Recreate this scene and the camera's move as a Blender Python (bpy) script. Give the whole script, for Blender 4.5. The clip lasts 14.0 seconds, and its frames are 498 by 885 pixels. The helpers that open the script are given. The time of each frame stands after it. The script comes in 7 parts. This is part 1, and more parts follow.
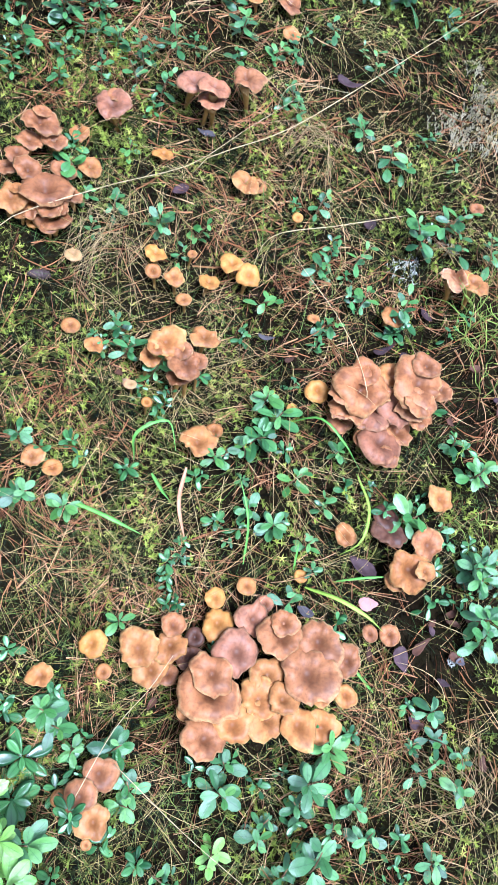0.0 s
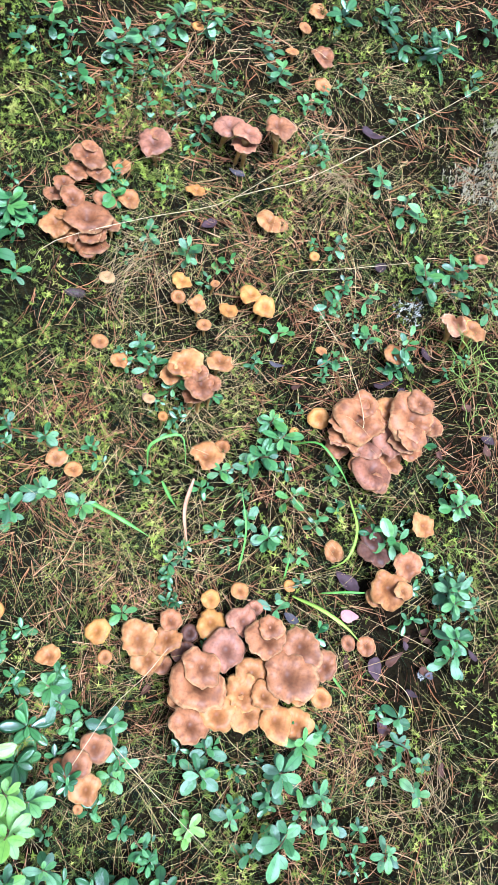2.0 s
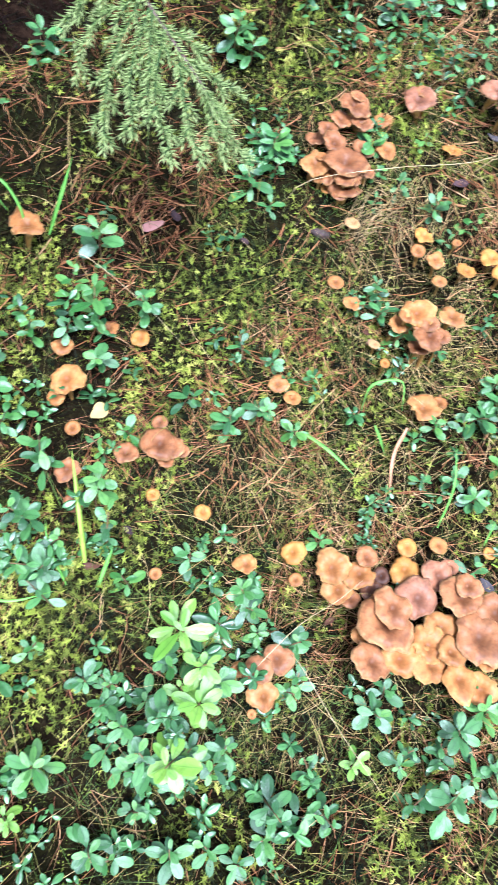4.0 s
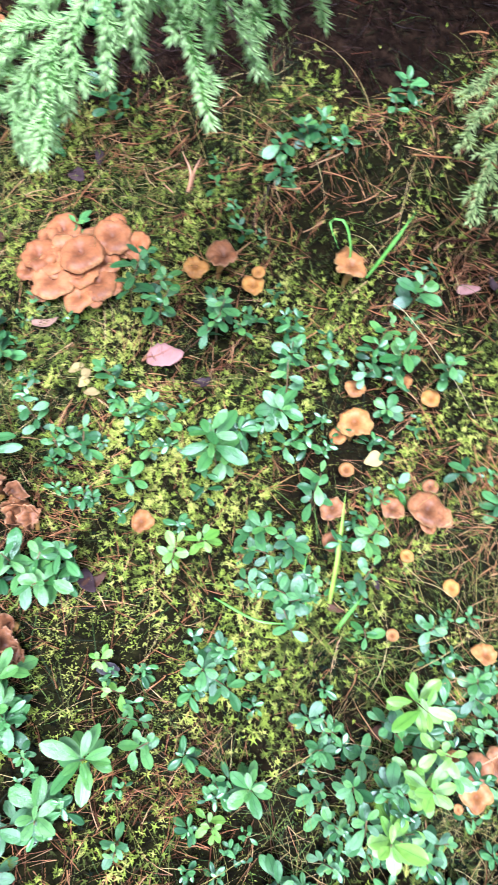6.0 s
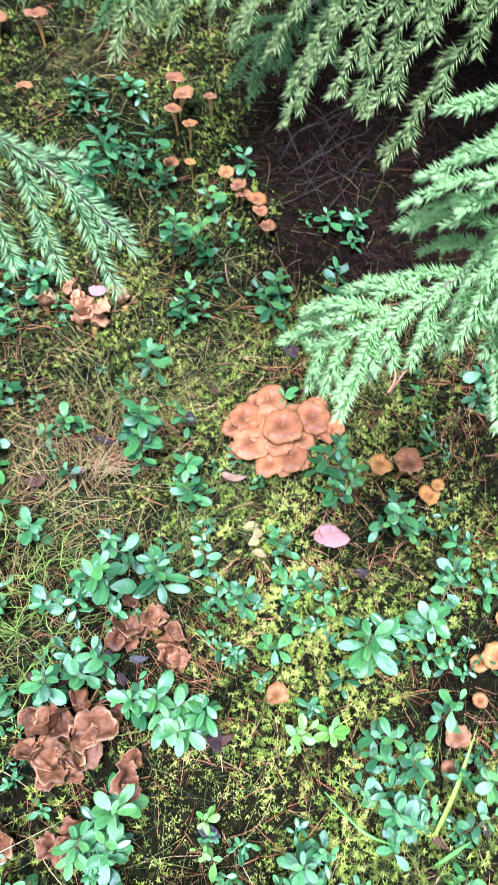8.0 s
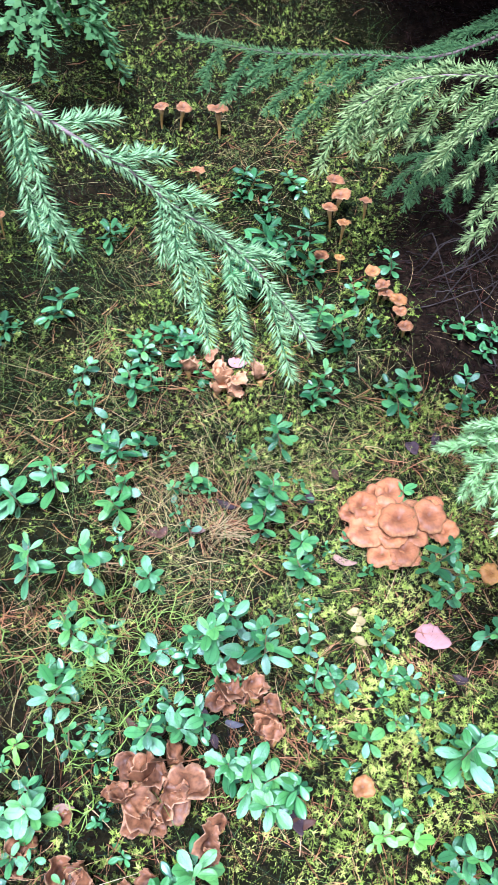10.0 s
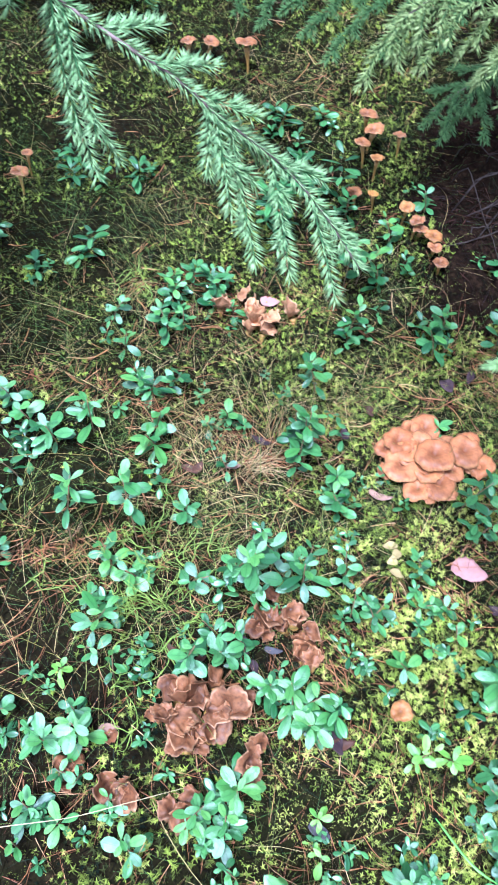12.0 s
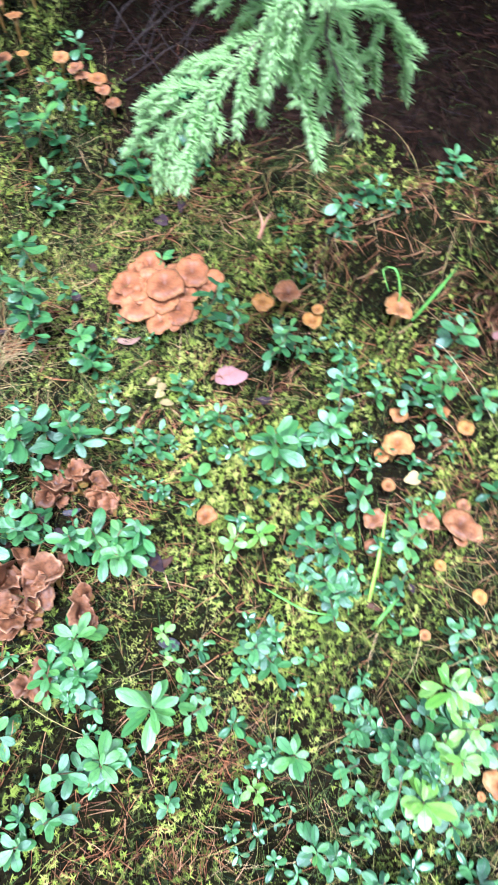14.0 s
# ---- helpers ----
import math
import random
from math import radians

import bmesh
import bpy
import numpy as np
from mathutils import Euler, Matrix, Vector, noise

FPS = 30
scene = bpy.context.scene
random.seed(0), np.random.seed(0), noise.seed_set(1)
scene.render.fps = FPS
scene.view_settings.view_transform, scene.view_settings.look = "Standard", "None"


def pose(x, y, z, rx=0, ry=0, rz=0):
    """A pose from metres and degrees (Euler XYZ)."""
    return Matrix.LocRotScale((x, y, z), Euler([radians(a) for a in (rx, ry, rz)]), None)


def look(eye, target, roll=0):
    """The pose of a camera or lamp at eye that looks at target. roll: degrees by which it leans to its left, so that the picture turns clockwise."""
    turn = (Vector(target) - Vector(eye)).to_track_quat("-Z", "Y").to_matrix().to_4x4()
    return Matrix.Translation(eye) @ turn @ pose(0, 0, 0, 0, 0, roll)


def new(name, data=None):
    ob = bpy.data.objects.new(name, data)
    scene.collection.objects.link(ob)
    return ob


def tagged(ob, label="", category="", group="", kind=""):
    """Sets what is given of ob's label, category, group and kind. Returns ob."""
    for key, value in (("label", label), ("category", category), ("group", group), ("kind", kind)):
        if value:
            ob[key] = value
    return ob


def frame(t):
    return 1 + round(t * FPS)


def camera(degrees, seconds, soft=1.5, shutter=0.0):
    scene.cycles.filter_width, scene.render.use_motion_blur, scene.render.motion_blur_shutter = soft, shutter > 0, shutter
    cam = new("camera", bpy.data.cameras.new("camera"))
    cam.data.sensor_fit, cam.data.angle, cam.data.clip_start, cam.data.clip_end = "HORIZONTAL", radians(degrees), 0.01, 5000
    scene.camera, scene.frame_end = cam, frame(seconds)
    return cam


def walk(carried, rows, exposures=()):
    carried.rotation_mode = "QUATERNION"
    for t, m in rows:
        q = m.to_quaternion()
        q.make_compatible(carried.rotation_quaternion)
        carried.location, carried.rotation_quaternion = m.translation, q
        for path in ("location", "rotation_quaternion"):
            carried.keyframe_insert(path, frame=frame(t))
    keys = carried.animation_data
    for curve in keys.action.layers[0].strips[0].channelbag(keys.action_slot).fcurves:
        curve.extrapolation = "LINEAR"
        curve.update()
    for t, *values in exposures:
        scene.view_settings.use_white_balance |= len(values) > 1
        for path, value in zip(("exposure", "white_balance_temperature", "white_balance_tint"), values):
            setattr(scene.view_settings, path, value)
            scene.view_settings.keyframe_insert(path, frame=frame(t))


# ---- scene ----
cam = camera(39.14, 14.0, soft=1.5, shutter=0.4)
EXPOSURE, TINT, SKY, SUN = 1.60, 18, 0.105, 3.8
METER = [(0.0, -0.23, 4850), (2.2, -0.22, 4840), (4.5, 0.03, 5220), (6.5, 0.06, 5020), (9.2, 0.09, 4760), (12.0, 0.11, 4670), (14.0, 0.14, 4880)]
PATH = [
    (0, (0.2478, -0.2744, 0.7251), (0.4348, 0.1432, -0.1641), 24.61),
    (0.5, (0.2426, -0.2668, 0.7503), (0.4237, 0.1545, -0.1384), 24.85),
    (1, (0.2448, -0.2665, 0.7742), (0.4254, 0.1532, -0.1153), 25.80),
    (1.5, (0.2385, -0.2734, 0.8006), (0.4154, 0.1468, -0.0895), 26.46),
    (2, (0.2375, -0.2897, 0.8096), (0.4105, 0.1300, -0.0814), 27.68),
    (2.2, (0.2349, -0.2953, 0.8076), (0.4018, 0.1239, -0.0848), 27.86),
    (4.3, (0.1524, -0.4214, 0.7546), (0.0817, -0.0070, -0.1528), 10.47),
    (4.5, (0.1344, -0.4250, 0.7554), (0.0459, -0.0189, -0.1541), 9.52),
    (5, (0.0851, -0.4256, 0.7602), (-0.0521, -0.0479, -0.1555), 6.21),
    (5.5, (0.0541, -0.4307, 0.7646), (-0.1336, -0.0757, -0.1513), 2.96),
    (6, (0.0199, -0.4371, 0.7767), (-0.2170, -0.0995, -0.1343), 0.73),
    (6.5, (-0.0225, -0.4574, 0.7922), (-0.3093, -0.1232, -0.1056), 0.13),
    (7, (-0.0528, -0.4722, 0.8041), (-0.3874, -0.1388, -0.0773), 0.52),
    (7.5, (-0.0809, -0.4796, 0.8341), (-0.4624, -0.1323, -0.0226), 2.06),
    (8, (-0.0930, -0.4846, 0.8676), (-0.5162, -0.1267, 0.0353), 3.71),
    (8.5, (-0.1113, -0.4915, 0.8915), (-0.5778, -0.1335, 0.0826), 4.41),
    (9, (-0.1243, -0.5100, 0.9040), (-0.6315, -0.1599, 0.1165), 4.75),
    (9.2, (-0.1276, -0.5181, 0.9081), (-0.6472, -0.1749, 0.1256), 4.67),
    (11.3, (-0.1216, -0.6155, 0.9005), (-0.6627, -0.3320, 0.1087), 4.72),
    (11.5, (-0.1217, -0.6146, 0.8956), (-0.6559, -0.3360, 0.0975), 4.30),
    (12, (-0.1094, -0.6018, 0.8794), (-0.6231, -0.3220, 0.0684), 3.58),
    (12.5, (-0.0802, -0.5799, 0.8667), (-0.5561, -0.2750, 0.0418), 3.83),
    (13, (-0.0414, -0.5594, 0.8562), (-0.4732, -0.2273, 0.0177), 2.85),
    (13.5, (0.0041, -0.5552, 0.8476), (-0.3727, -0.1900, -0.0037), 2.12),
    (14, (0.0472, -0.5603, 0.8415), (-0.2604, -0.1715, -0.0270), 1.41),
]
walk(cam, [(t, look(eye, target, roll)) for t, eye, target, roll in PATH], exposures=[(t, EXPOSURE + e, kelvin, TINT) for t, e, kelvin in METER])

# ---- daylight: bright overcast sky over a forest gap ----
world = bpy.data.worlds.new("overcast")
scene.world = world
world.use_nodes = True
wn = world.node_tree.nodes
sky = wn.new("ShaderNodeTexSky")
sky.sky_type, sky.sun_disc = "NISHITA", False
sky.sun_elevation, sky.sun_rotation = radians(74), radians(144)
sky.air_density, sky.dust_density, sky.ozone_density = 1.0, 1.5, 1.0
cloud = wn.new("ShaderNodeHueSaturation")
cloud.inputs["Saturation"].default_value = 0.25
world.node_tree.links.new(sky.outputs[0], cloud.inputs["Color"])
world.node_tree.links.new(cloud.outputs[0], wn["Background"].inputs[0])
wn["Background"].inputs[1].default_value = SKY
sun_data = bpy.data.lights.new("sun", "SUN")
sun_data.energy, sun_data.angle, sun_data.color = SUN, radians(24), (1.0, 0.98, 0.94)
sun = new("sun", sun_data)
sun.matrix_world = look((1.0, -1.4, 6.0), (0, 0, 0))


# ---- materials ----
def material(name, rough=0.6, spec=0.4):
    m = bpy.data.materials.new(name)
    m.use_nodes = True
    b = m.node_tree.nodes["Principled BSDF"]
    b.inputs["Roughness"].default_value = rough
    b.inputs["Specular IOR Level"].default_value = spec
    return m, m.node_tree.nodes, m.node_tree.links, b


def ramp(nodes, links, fac, stops):
    r = nodes.new("ShaderNodeValToRGB")
    els = r.color_ramp.elements
    while len(els) < len(stops):
        els.new(0.5)
    for e, (p, c) in zip(els, stops):
        e.position, e.color = p, (*c, 1)
    links.new(fac, r.inputs[0])
    return r.outputs[0]


def noise_tex(nodes, links, scale, detail=4, coords="Object", rough=0.6):
    c = nodes.new("ShaderNodeTexCoord")
    n = nodes.new("ShaderNodeTexNoise")
    n.inputs["Scale"].default_value, n.inputs["Detail"].default_value, n.inputs["Roughness"].default_value = scale, detail, rough
    links.new(c.outputs[coords], n.inputs["Vector"])
    return n.outputs[0]


def mix(nodes, links, fac, a, b, blend="MIX"):
    x = nodes.new("ShaderNodeMix")
    x.data_type, x.blend_type = "RGBA", blend
    for socket, v in ((x.inputs[0], fac), (x.inputs[6], a), (x.inputs[7], b)):
        if isinstance(v, (int, float)):
            socket.default_value = v
        elif isinstance(v, tuple):
            socket.default_value = (*v, 1)
        else:
            links.new(v, socket)
    return x.outputs[2]


def bump(nodes, links, b, height, strength, distance=0.001):
    n = nodes.new("ShaderNodeBump")
    n.inputs["Strength"].default_value, n.inputs["Distance"].default_value = strength, distance
    links.new(height, n.inputs["Height"])
    links.new(n.outputs[0], b.inputs["Normal"])


def attr(nodes, name):
    a = nodes.new("ShaderNodeAttribute")
    a.attribute_name = name
    return a.outputs["Fac"]


def per_object(nodes):
    return nodes.new("ShaderNodeObjectInfo").outputs["Random"]


def cap_material(name, centre, middle, rim, rough=0.48):
    """Mushroom skin: darker funnel, paler thin rim, with fibres and blotches."""
    m, n, l, b = material(name, rough, 0.18)
    edge = n.new("ShaderNodeMath")
    edge.operation = "MULTIPLY_ADD"
    l.new(noise_tex(n, l, 55, 3), edge.inputs[0])
    edge.inputs[1].default_value = 0.3
    shift = n.new("ShaderNodeMath")
    shift.operation = "SUBTRACT"
    l.new(attr(n, "rho"), shift.inputs[0])
    shift.inputs[1].default_value = 0.16
    l.new(shift.outputs[0], edge.inputs[2])
    col = ramp(n, l, edge.outputs[0], [(0.0, centre), (0.05, centre), (0.24, tuple(0.4 * p + 0.6 * q for p, q in zip(centre, middle))), (0.6, middle), (0.86, middle), (0.98, rim)])
    blot = noise_tex(n, l, 70, 5)
    col = mix(n, l, ramp(n, l, blot, [(0.42, (0, 0, 0)), (0.66, (0.6, 0.6, 0.6))]), col, tuple(0.5 * (p + q) for p, q in zip(centre, middle)))
    col = mix(n, l, ramp(n, l, noise_tex(n, l, 32, 3), [(0.48, (0, 0, 0)), (0.66, (0.6, 0.6, 0.6))]), col, centre)
    col = mix(n, l, ramp(n, l, noise_tex(n, l, 260, 4), [(0.45, (0, 0, 0)), (0.75, (0.45, 0.45, 0.45))]), col, centre)
    tint = ramp(n, l, per_object(n), [(0.0, (0.8, 0.74, 0.68)), (0.5, (1, 1, 1)), (1.0, (1.18, 1.12, 1.0))])
    l.new(mix(n, l, 1.0, col, tint, "MULTIPLY"), b.inputs["Base Color"])
    bump(n, l, b, noise_tex(n, l, 350, 3), 0.35, 0.0006)
    b.inputs["Subsurface Weight"].default_value = 0.12
    b.inputs["Subsurface Radius"].default_value = (0.004, 0.002, 0.001)
    return m


CAPS = {
    "b": cap_material("brown_cap", (0.085, 0.032, 0.014), (0.32, 0.138, 0.056), (0.58, 0.34, 0.155)),
    "o": cap_material("tan_cap", (0.14, 0.054, 0.017), (0.40, 0.18, 0.057), (0.62, 0.38, 0.14)),
    "y": cap_material("yellow_cap", (0.22, 0.09, 0.022), (0.45, 0.215, 0.05), (0.58, 0.33, 0.09)),
    "t": cap_material("orange_tan_cap", (0.15, 0.055, 0.024), (0.39, 0.155, 0.06), (0.55, 0.28, 0.12)),
    "k": cap_material("pinkish_brown_cap", (0.09, 0.038, 0.022), (0.33, 0.145, 0.078), (0.54, 0.30, 0.165)),
    "d": cap_material("dark_brown_cap", (0.04, 0.018, 0.012), (0.11, 0.05, 0.03), (0.26, 0.14, 0.08)),
    "w": cap_material("withered_cap", (0.025, 0.009, 0.005), (0.215, 0.092, 0.04), (0.42, 0.235, 0.12)),
    "v": cap_material("withered_tan_cap", (0.16, 0.07, 0.03), (0.42, 0.21, 0.10), (0.58, 0.36, 0.2)),
    "p": cap_material("pale_cap", (0.3, 0.17, 0.07), (0.44, 0.27, 0.12), (0.5, 0.34, 0.17)),
}
TONES = {"b": "brown", "o": "tan orange", "y": "golden yellow", "t": "orange tan", "k": "pinkish brown", "d": "dark brown", "w": "withered brown", "v": "withered tan", "p": "pale tan"}

stem_mat, n, l, b = material("mushroom_stem", 0.5)
l.new(ramp(n, l, noise_tex(n, l, 90), [(0.3, (0.20, 0.105, 0.025)), (0.7, (0.42, 0.235, 0.05))]), b.inputs["Base Color"])


def leaf_material(name, dark, light, rough=0.34):
    m, n, l, b = material(name, rough, 0.85)
    vary = n.new("ShaderNodeMath")
    vary.operation = "FRACT"
    both = n.new("ShaderNodeMath")
    l.new(per_object(n), both.inputs[0])
    l.new(n.new("ShaderNodeNewGeometry").outputs["Random Per Island"], both.inputs[1])
    l.new(both.outputs[0], vary.inputs[0])
    col = mix(n, l, vary.outputs[0], dark, light)
    vein = ramp(n, l, attr(n, "rib"), [(0.0, (0.5, 0.6, 0.55)), (0.1, (0.88, 0.92, 0.9)), (0.5, (1, 1, 1)), (0.9, (0.98, 0.98, 0.98)), (1.0, (1.15, 1.1, 1.05))])
    col = mix(n, l, 1.0, col, vein, "MULTIPLY")
    col = mix(n, l, ramp(n, l, noise_tex(n, l, 3.5, 4), [(0.5, (0, 0, 0)), (0.8, (0.5, 0.5, 0.5))]), col, tuple(c * 0.7 for c in dark))
    l.new(col, b.inputs["Base Color"])
    bump(n, l, b, noise_tex(n, l, 12, 5), 0.5, 0.0015)
    t = n.new("ShaderNodeBsdfTranslucent")
    l.new(col, t.inputs[0])
    s = n.new("ShaderNodeMixShader")
    s.inputs[0].default_value = 0.28
    l.new(b.outputs[0], s.inputs[1])
    l.new(t.outputs[0], s.inputs[2])
    l.new(s.outputs[0], n["Material Output"].inputs[0])
    return m


LEAVES = {
    "g": leaf_material("evergreen_leaf", (0.022, 0.095, 0.024), (0.13, 0.335, 0.088)),
    "l": leaf_material("fresh_leaf", (0.05, 0.185, 0.034), (0.165, 0.37, 0.075)),
    "y": leaf_material("lime_leaf", (0.13, 0.32, 0.03), (0.28, 0.50, 0.07)),
}
LEAF_WORDS = {"g": "dark glossy green", "l": "fresh green", "y": "bright lime green"}


def plain(name, a, b_, scale=40, rough=0.65, spec=0.3, height=0.4):
    m, n, l, b = material(name, rough, spec)
    col = ramp(n, l, noise_tex(n, l, scale, 5), [(0.3, a), (0.72, b_)])
    tint = ramp(n, l, per_object(n), [(0.0, (0.75, 0.75, 0.75)), (1.0, (1.2, 1.2, 1.2))])
    l.new(mix(n, l, 1.0, col, tint, "MULTIPLY"), b.inputs["Base Color"])
    bump(n, l, b, noise_tex(n, l, scale * 6, 3), height, 0.001)
    return m


twig_mat = plain("plant_stem", (0.10, 0.06, 0.03), (0.22, 0.14, 0.06), 80)
bark_mat = plain("spruce_bark", (0.08, 0.05, 0.045), (0.26, 0.18, 0.15), 60)
# dead wood is coloured darker to hold the shade under the spruce
dead_mat = plain("dead_wood", (0.015, 0.01, 0.008), (0.06, 0.044, 0.037), 70, 0.8, 0.1)
green_stem = plain("green_stem", (0.13, 0.2, 0.025), (0.33, 0.43, 0.07), 60, 0.5)
straw_mat = plain("dry_straw", (0.42, 0.30, 0.13), (0.68, 0.55, 0.32), 60, 0.5)
withered_mat = plain("withered_grass", (0.28, 0.18, 0.07), (0.52, 0.38, 0.18), 60, 0.6)
lichen_mat = plain("lichen", (0.62, 0.62, 0.55), (0.84, 0.83, 0.76), 90, 0.9, 0.1)
old_lichen_mat = plain("old_lichen", (0.3, 0.27, 0.17), (0.56, 0.5, 0.34), 90, 0.9, 0.1)
cone_mat = plain("cone_scales", (0.04, 0.025, 0.025), (0.13, 0.09, 0.08), 90)
DEAD = {
    "pink": plain("pink_leaf", (0.38, 0.18, 0.155), (0.5, 0.265, 0.225), 50, 0.75, 0.15),
    "tan": plain("tan_leaf", (0.20, 0.11, 0.075), (0.32, 0.20, 0.14), 50, 0.8, 0.1),
    "cream": plain("cream_leaf", (0.28, 0.2, 0.08), (0.38, 0.29, 0.12), 50, 0.8, 0.1),
    "purple": plain("purple_leaf", (0.022, 0.013, 0.014), (0.085, 0.05, 0.052), 60, 0.6, 0.15),
    "grey": plain("grey_leaf", (0.04, 0.036, 0.038), (0.12, 0.105, 0.11), 60, 0.6, 0.15),
    "brown": plain("brown_leaf", (0.04, 0.018, 0.011), (0.13, 0.06, 0.035), 60, 0.6, 0.15),
}
DEAD_WORDS = {"pink": "fallen pink-brown birch leaf lying on moss", "tan": "curled dry tan leaf on the moss", "cream": "small cream yellow fallen leaf", "purple": "wet dark purple rotting leaf on the ground",
              "grey": "wet grey rotting leaf on the ground", "brown": "small dark brown rotten leaf"}
BLADES = {
    "green": plain("grass_green", (0.10, 0.32, 0.04), (0.22, 0.5, 0.09), 70, 0.4),
    "lime": plain("grass_lime", (0.24, 0.44, 0.04), (0.42, 0.58, 0.08), 70, 0.4),
    "dry": plain("grass_dry", (0.45, 0.2, 0.10), (0.66, 0.36, 0.2), 70, 0.5),
}


def varied(name, stops, rough=0.6, spec=0.3, through_light=0.0):
    """A material whose colour follows each piece's own random value 'v'."""
    m, n, l, b = material(name, rough, spec)
    col = ramp(n, l, attr(n, "v"), stops)
    l.new(col, b.inputs["Base Color"])
    if through_light:
        t = n.new("ShaderNodeBsdfTranslucent")
        l.new(col, t.inputs[0])
        s = n.new("ShaderNodeMixShader")
        s.inputs[0].default_value = through_light
        l.new(b.outputs[0], s.inputs[1])
        l.new(t.outputs[0], s.inputs[2])
        l.new(s.outputs[0], n["Material Output"].inputs[0])
    return m


# v also carries the light and gap shade painted into the moss
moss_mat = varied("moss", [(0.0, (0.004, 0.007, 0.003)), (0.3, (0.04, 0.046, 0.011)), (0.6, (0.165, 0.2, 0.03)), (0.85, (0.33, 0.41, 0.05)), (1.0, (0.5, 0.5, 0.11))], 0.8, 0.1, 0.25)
grass_mat = varied("fine_grass", [(0.0, (0.010, 0.022, 0.005)), (0.3, (0.1, 0.185, 0.03)), (0.55, (0.24, 0.22, 0.05)), (0.8, (0.36, 0.24, 0.075)), (1.0, (0.62, 0.45, 0.2))], 0.55, 0.18, 0.15)
litter_mat = varied("needle_litter", [(0.0, (0.018, 0.008, 0.006)), (0.3, (0.12, 0.04, 0.018)), (0.7, (0.42, 0.175, 0.068)), (1.0, (0.56, 0.34, 0.17))], 0.55, 0.2)
# needle bed colours lowered to stand in for the spruces' shade
shaded_bed_mat = varied("spruce_needle_bed_shaded", [(0.0, (0.005, 0.003, 0.002)), (0.6, (0.02, 0.008, 0.006)), (1.0, (0.07, 0.027, 0.017))], 0.85, 0.1)
# crumb colours darkened to paint in the shade of the gaps
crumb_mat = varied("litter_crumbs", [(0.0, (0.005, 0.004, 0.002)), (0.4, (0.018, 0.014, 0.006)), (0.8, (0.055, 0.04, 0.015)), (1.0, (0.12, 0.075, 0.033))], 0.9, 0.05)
needle_bright = varied("spruce_needles_fresh", [(0.0, (0.17, 0.36, 0.075)), (0.5, (0.47, 0.72, 0.26)), (1.0, (0.69, 0.88, 0.41))], 0.7, 0.1, 0.45)
needle_blue = varied("spruce_needles_bluish", [(0.0, (0.10, 0.22, 0.08)), (0.5, (0.34, 0.53, 0.22)), (1.0, (0.56, 0.73, 0.34))], 0.65, 0.1, 0.35)
needle_grey = varied("spruce_needles_lichened", [(0.0, (0.08, 0.14, 0.04)), (0.5, (0.27, 0.37, 0.11)), (1.0, (0.55, 0.62, 0.24))], 0.6, 0.2, 0.28)
needle_olive = varied("spruce_needles_olive", [(0.0, (0.06, 0.12, 0.03)), (0.5, (0.25, 0.37, 0.10)), (1.0, (0.55, 0.66, 0.26))], 0.55, 0.25, 0.25)
needle_dark = varied("spruce_needles_dark", [(0.0, (0.04, 0.095, 0.028)), (0.5, (0.09, 0.18, 0.055)), (1.0, (0.18, 0.29, 0.09))], 0.6, 0.15, 0.15)

ground_mat, n, l, b = material("forest_soil", 1.0, 0.0)
# brown soil and moss floor taken near black: shade between shoots painted in
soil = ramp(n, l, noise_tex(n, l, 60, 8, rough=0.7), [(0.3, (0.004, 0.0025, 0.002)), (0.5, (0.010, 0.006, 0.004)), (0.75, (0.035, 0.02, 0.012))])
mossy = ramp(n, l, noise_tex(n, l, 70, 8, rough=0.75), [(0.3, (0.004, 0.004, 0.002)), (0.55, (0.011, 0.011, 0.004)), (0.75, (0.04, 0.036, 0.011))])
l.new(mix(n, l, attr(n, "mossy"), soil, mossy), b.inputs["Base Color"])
bump(n, l, b, noise_tex(n, l, 160, 6), 0.9, 0.006)


# ---- the ground ----
COEFFS = [-0.006, -0.0676, 0.1143, 0.0162, 0.0108, 0.0189]
BUMPS = [0.0019, 0.0196, 0.006, 0.0026, 0.0043, 0.0043, -0.0179, -0.0236, 0.0123, -0.0296, -0.0337, -0.0013, 0.003, -0.0232, -0.0083, -0.0133, -0.0269, -0.0145, 0.0058, -0.0041, -0.0037, 0.0056, 0.007, 0.0183]
CENTRES = [(-1.05 + 0.35 * i, -0.55 + 0.35 * j) for j in range(4) for i in range(6)]


def height(x, y):
    """The forest floor, a gentle bank; x and y may be arrays."""
    x, y = np.clip(x, -1.9, 1.1), np.clip(y, -0.95, 1.3)
    z = COEFFS[0] + COEFFS[1] * x + COEFFS[2] * y + COEFFS[3] * x * x + COEFFS[4] * x * y + COEFFS[5] * y * y
    for w, (cx, cy) in zip(BUMPS, CENTRES):
        z = z + w * np.exp(-((x - cx) ** 2 + (y - cy) ** 2) / 0.1352)
    return z


WAVES = [(random.uniform(0, 6.28), random.uniform(0, 6.28), f) for f in (14, 19, 27, 38, 55, 80, 115, 160) for _ in range(3)]


def hummocks(x, y):
    """Small humps of moss and litter, about a centimetre high."""
    z = 0 * x
    for a, p, f in WAVES:
        z = z + 0.075 / f * np.sin(f * (np.cos(a) * x + np.sin(a) * y) + p)
    return z


def floor_z(x, y):
    return height(x, y) + hummocks(x, y)


